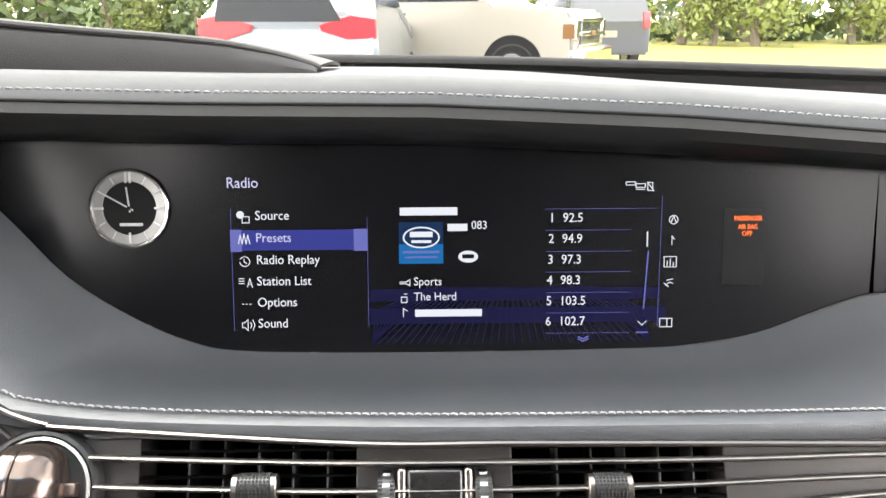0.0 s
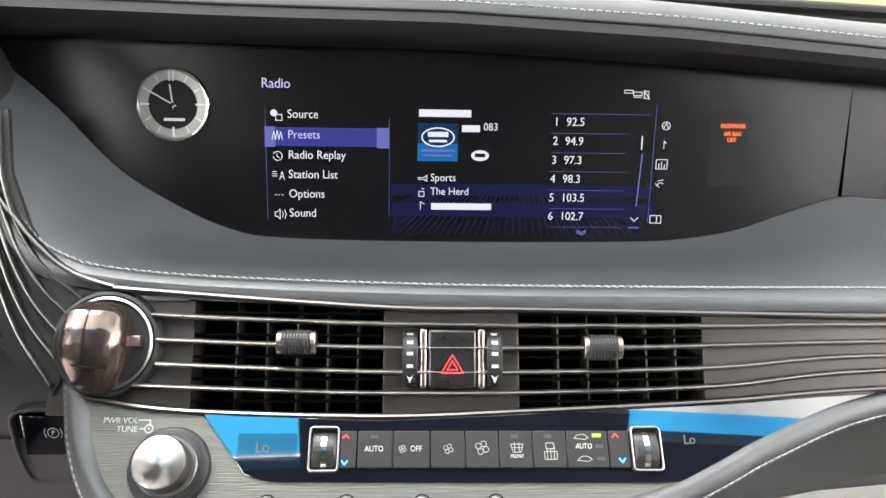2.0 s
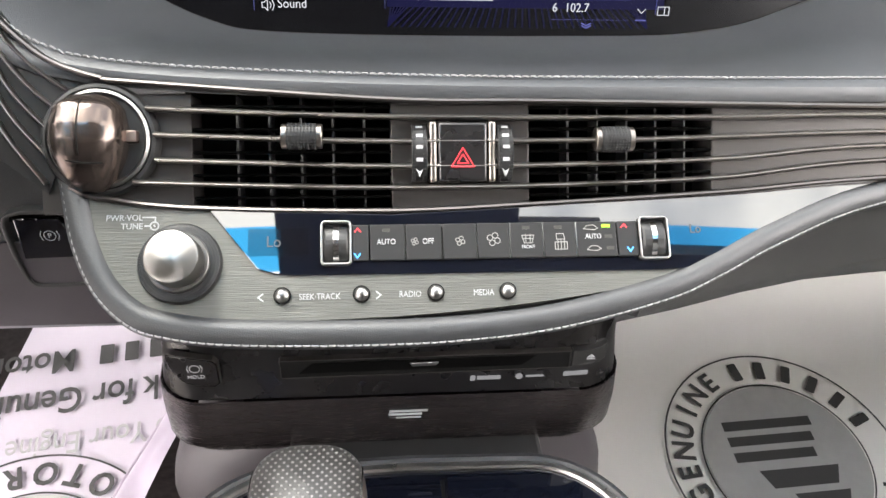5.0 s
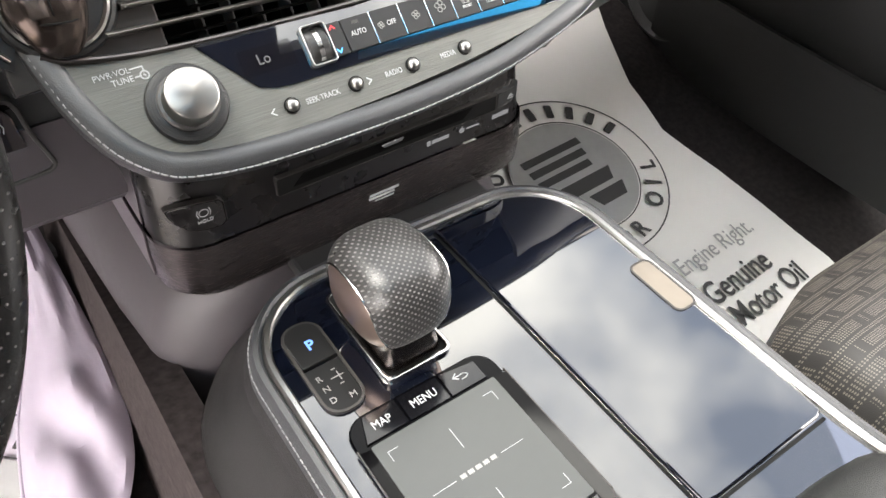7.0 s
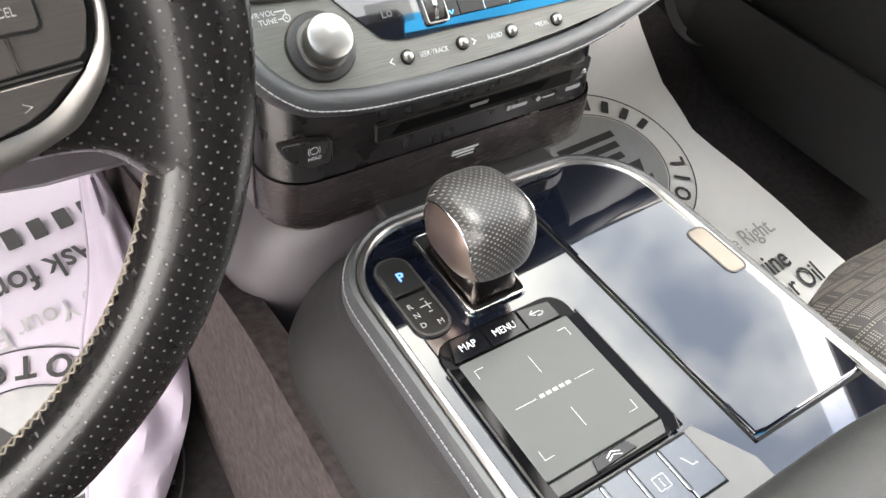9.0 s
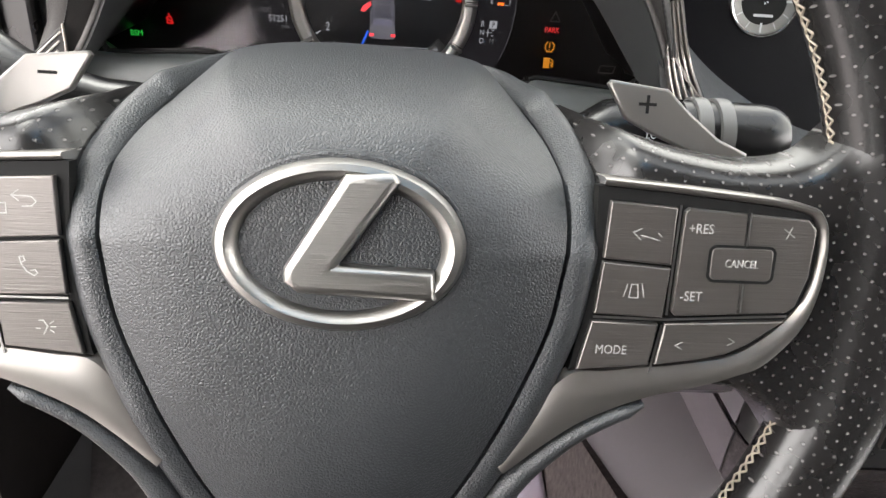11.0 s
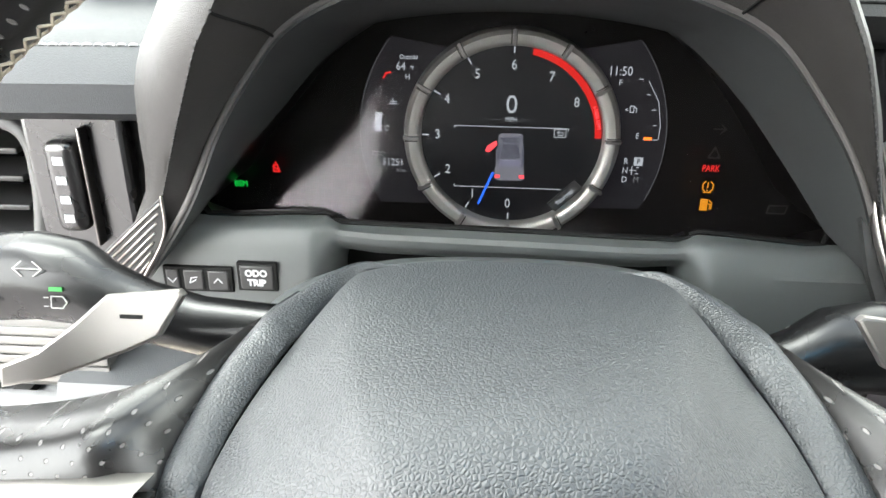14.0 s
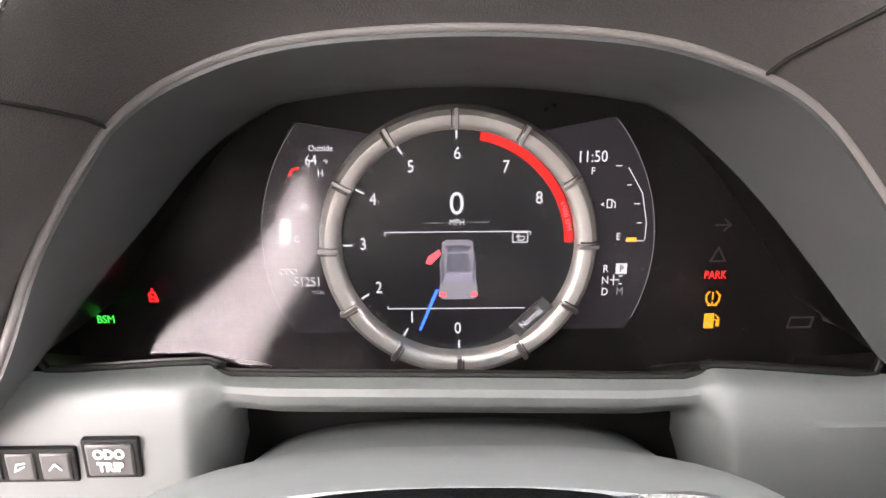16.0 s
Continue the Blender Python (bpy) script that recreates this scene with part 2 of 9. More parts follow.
def ring_plate(outer, inner, z0, z1, b=0.0):
    """A frame between two outlines of as many points."""
    bm = bmesh.new()
    k = len(outer)
    w = []
    for z, o, i in ((z0, outer, inner), (z1, outer, inner)):
        w.append([[bm.verts.new((p[0], p[1], z)) for p in o], [bm.verts.new((p[0], p[1], z)) for p in i]])
    for j in range(k):
        n = (j + 1) % k
        for a, c in ((w[1][0], w[1][1]), (w[0][1], w[0][0]), (w[0][0], w[1][0]), (w[1][1], w[0][1])):
            bm.faces.new((a[j], a[n], c[n], c[j]))
    bmesh.ops.recalc_face_normals(bm, faces=bm.faces[:])
    if b:
        es = [e for e in bm.edges if abs(e.verts[0].co.z - z1) < 1e-7 and abs(e.verts[1].co.z - z1) < 1e-7
              and not (e.link_faces[0].normal.z > 0.9 and e.link_faces[1].normal.z > 0.9)]
        bmesh.ops.bevel(bm, geom=es, offset=b, segments=2, affect="EDGES", profile=0.5, clamp_overlap=True)
    return bm


def tube(pts, ra, rb=None, seg=10, closed=False, up=(0, 0, 1), bm=None):
    """A bar along the points, ra half across and rb half high (towards up)."""
    rb = rb or ra
    bm = bm or bmesh.new()
    p = [Vector(q) for q in pts]
    k = len(p)
    rings = []
    for i in range(k):
        d = (p[(i + 1) % k] - p[i - 1]) if closed else (p[min(i + 1, k - 1)] - p[max(i - 1, 0)])
        d.normalize()
        s = d.cross(Vector(up))
        s = s.normalized() if s.length > 1e-6 else Vector((1, 0, 0))
        h = s.cross(d).normalized()
        rings.append([bm.verts.new(p[i] + s * (ra * math.cos(2 * math.pi * j / seg)) + h * (rb * math.sin(2 * math.pi * j / seg))) for j in range(seg)])
    for i in range(k if closed else k - 1):
        a, b = rings[i], rings[(i + 1) % k]
        for j in range(seg):
            bm.faces.new((a[j], a[(j + 1) % seg], b[(j + 1) % seg], b[j]))
    if not closed:
        bm.faces.new(rings[0][::-1])
        bm.faces.new(rings[-1])
    return bm


def lathe(profile, seg=32, sx=1.0, sy=1.0, c=(0, 0)):
    """A turned body: profile of (radius, height) from the axis' foot to its top."""
    bm = bmesh.new()
    rings = []
    for r, z in profile:
        if r < 1e-7:
            rings.append([bm.verts.new((c[0], c[1], z))])
        else:
            rings.append([bm.verts.new((c[0] + sx * r * math.cos(2 * math.pi * j / seg), c[1] + sy * r * math.sin(2 * math.pi * j / seg), z)) for j in range(seg)])
    for a, b in zip(rings, rings[1:]):
        for j in range(seg):
            n = (j + 1) % seg
            if len(a) == 1:
                bm.faces.new((a[0], b[n], b[j])) if len(b) > 1 else None
            elif len(b) == 1:
                bm.faces.new((a[j], a[n], b[0]))
            else:
                bm.faces.new((a[j], a[n], b[n], b[j]))
    bmesh.ops.recalc_face_normals(bm, faces=bm.faces[:])
    return bm


def loft(rows, thick=0.0, closed=False, uv=False):
    """A skin through rows of points, given a thickness to the back."""
    bm = bmesh.new()
    g = [[bm.verts.new(q) for q in r] for r in rows]
    lay = bm.loops.layers.uv.new("uv") if uv else None
    m = len(g[0])
    for i in range(len(g) - 1):
        for j in range(m if closed else m - 1):
            n = (j + 1) % m
            f = bm.faces.new((g[i][j], g[i][n], g[i + 1][n], g[i + 1][j]))
            if uv:
                for lp, (a, b) in zip(f.loops, ((i, j), (i, j + 1), (i + 1, j + 1), (i + 1, j))):
                    lp[lay].uv = (a / (len(g) - 1), b / m)
    bmesh.ops.recalc_face_normals(bm, faces=bm.faces[:])
    if thick:
        bmesh.ops.solidify(bm, geom=bm.faces[:], thickness=thick)
    return bm


def along(pts, step):
    """Places at even steps along a line, with the direction at each."""
    p = [Vector(q) for q in pts]
    out, left = [], 0.0
    for a, b in zip(p, p[1:]):
        d = b - a
        ln = d.length
        if ln < 1e-9:
            continue
        d = d / ln
        while left < ln:
            out.append((a + d * left, d))
            left += step
        left -= ln
    return out


def stitches(pts, step=0.0045, length=0.0034, r=0.00045, up=(0, 0, 1), slant=0.0):
    """A row of threads along a seam."""
    bm = bmesh.new()
    for q, d in along(pts, step):
        s = d.cross(Vector(up)).normalized() * slant
        u = Vector(up)
        tube([q - d * length / 2 - s, q - d * length * 0.2 - s * 0.3 + u * r, q + d * length * 0.2 + s * 0.3 + u * r, q + d * length / 2 + s], r, seg=5, up=up, bm=bm)
    return bm


LETTERS = []


def letters(text, x, y, z, size, material, parent, align="CENTER", turn=0.0, deep=0.0002, name="lettering", squeeze=1.0, bold=0.0):
    """Writing on a face, made into a mesh at the end."""
    cu = bpy.data.curves.new(name, "FONT")
    cu.body, cu.size, cu.align_x, cu.align_y, cu.extrude, cu.offset = text, size, align, "CENTER", deep, bold
    cu.resolution_u = 3
    ob = new(name, cu)
    ob.parent = parent
    ob.matrix_basis = Matrix.Translation((x, y, z)) @ Matrix.Rotation(radians(turn), 4, "Z") @ Matrix.Diagonal((squeeze, 1, 1, 1))
    LETTERS.append((ob, material))
    return ob


def joined(*bms):
    """Several bodies of one part in one bmesh."""
    out = bmesh.new()
    for b in bms:
        me = bpy.data.meshes.new("tmp")
        b.to_mesh(me)
        b.free()
        out.from_mesh(me)
        bpy.data.meshes.remove(me)
    return out


def bars(rects, z, h=0.0002):
    """Flat marks: rectangles (x0, x1, y0, y1)."""
    return joined(*[rbox(a, b, c, d, z, z + h) for a, b, c, d in rects])


def strokes(lines, z, w, h=0.0002):
    """Flat marks: thin lines through points."""
    bm = bmesh.new()
    for ln in lines:
        for a, b in zip(ln, ln[1:]):
            a, b = Vector((*a, z)), Vector((*b, z))
            d = b - a
            if d.length < 1e-9:
                continue
            d.normalize()
            s = Vector((-d.y, d.x, 0)) * w / 2
            e = d * w * 0.4
            v = [bm.verts.new(q) for q in (a - s - e, b - s + e, b + s + e, a + s - e)]
            t = [bm.verts.new(q.co + Vector((0, 0, h))) for q in v]
            bm.faces.new(t)
            for i in range(4):
                bm.faces.new((v[i], v[(i + 1) % 4], t[(i + 1) % 4], t[i]))
    return bm


def at_x(table, x):
    """Straight interpolation in a table of (x, value)."""
    return float(np.interp(x, [q[0] for q in table], [q[1] for q in table]))

# ---- the dashboard ----
# faces: display, vents, climate panel, lower stack
F_SCREEN = plane_at((0, -0.012, 0.605), (0, 0.2, 1))
F_VENT = plane_at((0, -0.126, 0.56), (0, 0.6, 1))
F_CLIM = plane_at((0, -0.152, 0.525), (0, 1.05, 1))
SV, VV, CV = 0.9806, 0.8575, 0.6897  # rise of each face per metre along it


def sv(z):
    return (z - 0.605) / SV


def vv(z):
    return (z - 0.56) / VV


def cv(z):
    return (z - 0.525) / CV


dash = thing("dashboard", Matrix.Translation((0, 0, 0.58)), "black leather dashboard with grey stitching", "dashboard")
DZ = 0.58
BROW = [(-0.9, 0.730), (-0.25, 0.7247), (-0.127, 0.7218), (0.0, 0.7204), (0.134, 0.7141), (0.261, 0.7041), (0.5, 0.690), (0.95, 0.66)]


def dash_profile(x):
    b = at_x(BROW, x) - DZ
    return [(0.008, b - 0.020), (-0.012, b - 0.018), (-0.028, b - 0.0125), (-0.0365, b - 0.006), (-0.0385, b + 0.0003), (-0.0350, b + 0.0056)]


xs = np.linspace(-0.285, 0.93, 48)
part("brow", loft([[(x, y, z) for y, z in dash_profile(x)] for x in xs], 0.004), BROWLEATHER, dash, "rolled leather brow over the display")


def pad_profile(x):
    b = at_x(BROW, x) - DZ
    return [(-0.0330, b + 0.0060), (-0.0300, b + 0.0098), (-0.022, b + 0.0138), (-0.010, b + 0.0168), (0.004, b + 0.0180), (0.022, b + 0.0170), (0.050, b + 0.0110)]


part("top_pad", loft([[(x, y, z) for y, z in pad_profile(x)] for x in xs], 0.004), PADLEATHER, dash, "grey leather top pad")
part("stitching", stitches([(x, -0.0278, at_x(BROW, x) - DZ + 0.0112) for x in xs], 0.0050, 0.0034, 0.0004, (0, -0.5, 1)), THREAD, dash, "grey stitching")
part("seam", tube([(x, -0.0345, at_x(BROW, x) - DZ + 0.0060) for x in xs], 0.0011), BLACK, dash)


def cowl_profile(x):
    b = at_x(BROW, x) - DZ
    return [(0.044, b + 0.0125), (0.10, b + 0.0110), (0.2, b + 0.0065), (0.34, b + 0.0010), (0.46, b - 0.0055), (0.51, b - 0.0140)]


part("cowl", loft([[(x, y, z) for y, z in cowl_profile(x)] for x in np.linspace(-0.95, 0.93, 40)], 0.005), mat("mauve grey dash top", (0.050, 0.047, 0.050), 0.6, spec=0.3, bump=0.2, bscale=1300), dash, "mauve grey upper dash below the windscreen")

# the padded shelf below the display, from the display's lower edge to the stitched front edge
LOWER = [(-0.300, 0.715), (-0.2762, 0.6908), (-0.2436, 0.6622), (-0.2106, 0.6276), (-0.1762, 0.6047), (-0.1409, 0.5886), (-0.1049, 0.5826), (0.005, 0.581),
         (0.117, 0.582), (0.1546, 0.584), (0.1922, 0.5904), (0.2293, 0.6036), (0.259, 0.6122), (0.2928, 0.6112), (0.45, 0.60), (0.92, 0.575)]
FRONT = [(-0.266, -0.050, 0.700), (-0.2545, -0.066, 0.662), (-0.2454, -0.078, 0.636), (-0.2327, -0.0914, 0.6143), (-0.2146, -0.099, 0.6016), (-0.1852, -0.103, 0.595),
         (-0.1266, -0.1056, 0.5907), (-0.0078, -0.1074, 0.5877), (0.1133, -0.1077, 0.5872), (0.16, -0.1077, 0.5872), (0.19, -0.1076, 0.5873),
         (0.2269, -0.1076, 0.5874), (0.26, -0.1076, 0.5874), (0.30, -0.107, 0.587), (0.45, -0.105, 0.583), (0.92, -0.09, 0.560)]
lo = smooth_line([(x, -0.012 + 0.2 * (z - 0.605) - 0.001, z - DZ) for x, z in LOWER], 5)
fr = smooth_line([(x, y, z - DZ) for x, y, z in FRONT], 5)
NROW = 14
rows = []
for i in range(NROW + 1):
    s = i / NROW
    sag = 0.010 * math.sin(math.pi * s) * (1 - s)
    row = []
    for a, b in zip(lo, fr):
        q = a.lerp(b, s)
        n = Vector((0.55, 0.2, -0.75)) if a.x < -0.17 else Vector((0, 0, -1))
        row.append(q + n * sag)
    rows.append(row)
# the roll at the front edge
drop = [(0.0035, -0.0015), (0.0055, -0.005), (0.0055, -0.009)]
for f, d in drop:
    rows.append([b + Vector((-f * 0.7 if b.x < -0.2 else 0, -f, d)) for b in fr])
# paler, bluer copy of the black leather, its broad sheen painted in
part("shelf", loft(rows, 0.003), mat("shelf leather with painted sheen", (0.046, 0.0495, 0.0550), 0.40, spec=0.85, var=0.08, rvar=0.03, bump=0.20, bscale=1000, cell="pebble"), dash, "curved leather shelf under the display")
off = [b + Vector((0.003 if b.x < -0.2 else 0, 0.004, 0.0008)) for b in fr]
part("stitching", stitches(off[6:], 0.0042, 0.0032, 0.00055, (0, -0.3, 1), 0.0003), THREAD, dash, "grey stitching")

# ---- display panel ----
disp = thing("display_panel", F_SCREEN, "wide black glass display panel showing the radio menu", "display")
out = [(x, sv(z)) for x, z in LOWER[:13]] + [(0.30, sv(0.612)), (0.30, sv(0.71))] + [(x, sv(at_x(BROW, x) - 0.012)) for x in (0.2, 0.1, 0.0, -0.1, -0.2, -0.28)]
low = smooth_line([(x, sv(z), 0) for x, z in LOWER[:13]], 5)
outline = [(q.x, q.y) for q in low] + [(0.262, sv(0.705))] + [(x, sv(at_x(BROW, x) - 0.012)) for x in (0.2, 0.1, 0.0, -0.1, -0.2, -0.28)]
part("glass", plate(outline, -0.012, 0.0), SCREEN, disp, "black display glass")
part("side_glass", plate([(0.264, sv(0.612)), (0.93, sv(0.58)), (0.93, sv(0.66)), (0.5, sv(0.682)), (0.264, sv(0.704))], -0.016, -0.004), SCREEN, disp, "dark passenger side panel")
chrome_edge = smooth_line([(0.15, sv(0.5825), 0.001), (0.1922, sv(0.5893), 0.001), (0.2293, sv(0.6028), 0.001), (0.252, sv(0.6105), 0.001), (0.264, sv(0.6125), 0.001)], 6)
part("edge_trim", tube(chrome_edge, 0.0005, 0.0010, 8), GREYMETAL, disp, "thin grey edge")

# ---- vents ----
VANE = mat("grey vane plastic", (0.022, 0.022, 0.022), 0.4)
vent = thing("air_vents", F_VENT, "wide centre air vents between dark chrome bars", "air vent")
part("back", rbox(-0.140, 0.139, vv(0.529), vv(0.584), -0.035, -0.03), VOID, vent, "vent duct blackened for deep shade")
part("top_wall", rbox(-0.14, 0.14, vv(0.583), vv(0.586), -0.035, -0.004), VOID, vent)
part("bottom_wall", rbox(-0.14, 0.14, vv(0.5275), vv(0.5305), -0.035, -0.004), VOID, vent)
for a, b, lab in ((-0.212, -0.1375, "dark grey metal side panel"), (-0.0367, 0.0364, "grey metal centre panel"), (0.137, 0.95, "long grey metal panel")):
    if b < 0.9:
        part("panel", rbox(a, b, vv(0.531), vv(0.583), -0.03, -0.0055, 0.0008), GREYMETAL, vent, lab)
    else:
        part("panel", plate([(a, vv(0.536)), (0.3, vv(0.5445)), (0.6, vv(0.548)), (0.95, vv(0.548)), (0.95, vv(0.575)), (0.3, vv(0.5785)), (a, vv(0.583))], -0.03, -0.0055, 0.0008), GREYMETAL, vent, lab)
for x0, x1 in ((-0.1375, -0.0367), (0.0364, 0.137)):
    for i in range(1, 6):
        x = x0 + (x1 - x0) * (i + 0.35) / 6.2
        part("vane", rbox(x - 0.0006, x + 0.0006, vv(0.5305), vv(0.5825), -0.026, -0.009, 0.0003, 1), VANE, vent)
    # slats take the same shade colour, so they sink into the duct
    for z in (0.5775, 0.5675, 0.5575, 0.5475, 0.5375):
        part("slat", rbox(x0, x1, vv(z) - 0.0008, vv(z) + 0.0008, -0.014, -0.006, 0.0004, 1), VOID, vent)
BARS = [[(-0.195, 0.5845), (-0.1695, 0.5824), (-0.1375, 0.5816), (-0.0367, 0.5797), (0.036, 0.579), (0.137, 0.5778), (0.225, 0.5768), (0.4, 0.576), (0.95, 0.573)],
        [(-0.1577, 0.5759), (-0.0975, 0.5738), (-0.0375, 0.5723), (0.05, 0.5717), (0.1427, 0.5719), (0.225, 0.5729), (0.4, 0.5725), (0.95, 0.571)],
        [(-0.1544, 0.5648), (-0.0974, 0.563), (-0.0374, 0.5616), (0.0909, 0.5619), (0.2247, 0.565), (0.4, 0.566), (0.95, 0.568)],
        [(-0.1541, 0.554), (-0.0973, 0.5522), (-0.0373, 0.5507), (0.05, 0.5508), (0.1422, 0.5531), (0.2244, 0.5585), (0.4, 0.561), (0.95, 0.565)],
        [(-0.165, 0.5445), (-0.0972, 0.5425), (-0.0372, 0.5413), (0.05, 0.5417), (0.1419, 0.5446), (0.224, 0.5515), (0.4, 0.556), (0.95, 0.562)],
        [(-0.196, 0.5430), (-0.1822, 0.5382), (-0.1361, 0.5333), (-0.0371, 0.531), (0.0361, 0.5332), (0.1417, 0.5377), (0.2236, 0.543), (0.4, 0.549), (0.95, 0.557)]]
BARMETAL = mat("satin vent bar", (0.33, 0.31, 0.295), 0.30, 1.0, var=0.08, scale=200)
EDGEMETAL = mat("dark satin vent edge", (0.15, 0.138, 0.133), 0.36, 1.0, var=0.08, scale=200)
SWEEP = [(-0.2520, 0.0960), (-0.2411, 0.0782), (-0.2332, 0.0695), (-0.2265, 0.0615), (-0.2184, 0.0535), (-0.2104, 0.0466), (-0.2041, 0.0424), (-0.1949, 0.0381), (-0.1799, 0.0336), (-0.1640, 0.0314)]
for i, row in enumerate(BARS):
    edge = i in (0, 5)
    pts = smooth_line([(x, y, -0.001) for x, y in SWEEP if i == 0] + [(x, vv(z), 0.0 if not edge else -0.001) for x, z in row[3 if i == 0 else 0:]], 8)
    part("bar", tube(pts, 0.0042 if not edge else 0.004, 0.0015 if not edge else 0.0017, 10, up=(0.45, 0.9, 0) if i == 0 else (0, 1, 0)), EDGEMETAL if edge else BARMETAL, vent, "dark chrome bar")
# bars that sweep up beside the knob, on the driver's side
for i in range(5):
    a = (-0.196 - 0.003 * i, vv(0.5835 - 0.0098 * i), -0.002)
    b = (-0.214 - 0.0035 * i, vv(0.5955 - 0.0068 * i), -0.001)
    c = (-0.230 - 0.0032 * i, vv(0.613 - 0.0038 * i), 0.0)
    d = (-0.243 - 0.0028 * i, vv(0.640 - 0.0022 * i), 0.0)
    e = (-0.249 - 0.0024 * i, vv(0.672 - 0.001 * i), 0.0)
    part("bar", tube(smooth_line([a, b, c, d, e], 7), 0.003, 0.0011, 8, up=(0.5, 0.8, 0)), BARMETAL, vent, "dark chrome bar")
fan = loft([[(x, vv(z), -0.008) for x, z in ((-0.185, 0.590), (-0.212, 0.600), (-0.228, 0.617), (-0.241, 0.643), (-0.246, 0.674))],
            [(x, vv(z), -0.008) for x, z in ((-0.208, 0.540), (-0.232, 0.556), (-0.246, 0.584), (-0.257, 0.620), (-0.262, 0.665))]], 0.004)
part("side_panel", fan, PLASTIC, vent)


def roller(x, z):
    m = bmesh.new()
    b = tube([(x - 0.0074, 0, 0), (x + 0.0074, 0, 0)], 0.0064, 0.0064, 20, up=(0, 1, 0))
    for v in b.verts:
        v.co.y += vv(z)
        v.co.z += 0.003
    o = part("vent_slider", b, PLASTIC, vent, "ribbed black slider with chrome ends")
    for s in (-1, 1):
        e = tube([(x + s * 0.0072, 0, 0), (x + s * 0.0102, 0, 0)], 0.0058, 0.0062, 20, up=(0, 1, 0))
        for v in e.verts:
            v.co.y += vv(z)
            v.co.z += 0.003
        bmesh.ops.bevel(e, geom=e.edges[:], offset=0.0004, segments=1, affect="EDGES")
        part("end_cap", e, TRIMDARK, o, "chrome end cap")
    ribs = bmesh.new()
    for i in range(24):
        t = 2 * math.pi * i / 24
        for k in range(9):
            c = Vector((x - 0.0066 + 0.00165 * k, vv(z) + 0.0063 * math.cos(t), 0.003 + 0.0063 * math.sin(t)))
            r = bmesh.ops.create_cube(ribs, size=0.0009)
            for v in r["verts"]:
                v.co += c
    part("ribs", ribs, PLASTIC, o, kind="stuff")


roller(-0.0816, 0.5636)
roller(0.0798, 0.5618)
hz = rbox(-0.0128, 0.0128, vv(0.5437), vv(0.5697), -0.006, 0.004, 0.0016, 3)
haz = part("hazard_button", hz, HOUSING, vent, "black hazard light button with a red triangle")
tri = [(0, 0.0048), (-0.0056, -0.0044), (0.0056, -0.0044), (0, 0.0048)]
ty = vv(0.554)
part("triangle", strokes([[(a * 1.05, b * 1.05 + ty) for a, b in tri], [(a * 0.50, b * 0.50 + ty - 0.0006) for a, b in tri]], 0.0041, 0.0006), REDMARK, haz, "red double triangle")
for s in (-1, 1):
    part("side_trim", rbox(s * 0.0153 - 0.0021, s * 0.0153 + 0.0021, vv(0.5433), vv(0.5702), -0.006, 0.0038, 0.0016, 3), TRIMDARK, vent, "curved smoked chrome trim")
    ys = [vv(0.5565) + 0.0148 * math.cos(radians(a)) for a in range(0, 181, 15)]
    zs = [-0.006 + 0.0115 * math.sin(radians(a)) for a in range(0, 181, 15)]
    wheel = loft([[(s * 0.0223 - 0.0040, y, z) for y, z in zip(ys, zs)], [(s * 0.0223 - 0.0036, y, z + 0.0004) for y, z in zip(ys, zs)],
                  [(s * 0.0223 + 0.0036, y, z + 0.0004) for y, z in zip(ys, zs)], [(s * 0.0223 + 0.0040, y, z) for y, z in zip(ys, zs)]], 0.003)
    tw = part("thumb_wheel", wheel, PLASTIC, vent, "ribbed thumb wheel with white marks")
    marks, ribs = [], bmesh.new()
    for k, a in enumerate((150, 125, 100, 75)):
        y, z = vv(0.5565) - 0.0148 * math.cos(radians(a)), -0.006 + 0.0117 * math.sin(radians(a))
        marks.append(rbox(s * 0.0223 - 0.0017, s * 0.0223 + 0.0017, y - 0.0009, y + 0.0009, z - 0.0002, z + 0.0006))
    part("mark", joined(*marks), WHITE, tw, "white marks")
    y = vv(0.5565) - 0.0148 * math.cos(radians(45))
    z = -0.006 + 0.0122 * math.sin(radians(45))
    part("arrow", plate([(s * 0.0223 - 0.0018, y + 0.002), (s * 0.0223, y - 0.0022), (s * 0.0223 + 0.0018, y + 0.002), (s * 0.0223, y + 0.0006)], z - 0.001, z + 0.0016), WHITE, tw)
    for k in range(22):
        a = 8 + 164 * k / 21
        y, z = vv(0.5565) - 0.0148 * math.cos(radians(a)), -0.006 + 0.0117 * math.sin(radians(a))
        for d in (-0.0032, -0.0022, 0.0022, 0.0032):
            r = bmesh.ops.create_cube(ribs, size=0.0007)
            for v in r["verts"]:
                v.co += Vector((s * 0.0223 + d, y, z + 0.0003))
    part("ribs", ribs, PLASTIC, tw, kind="stuff")

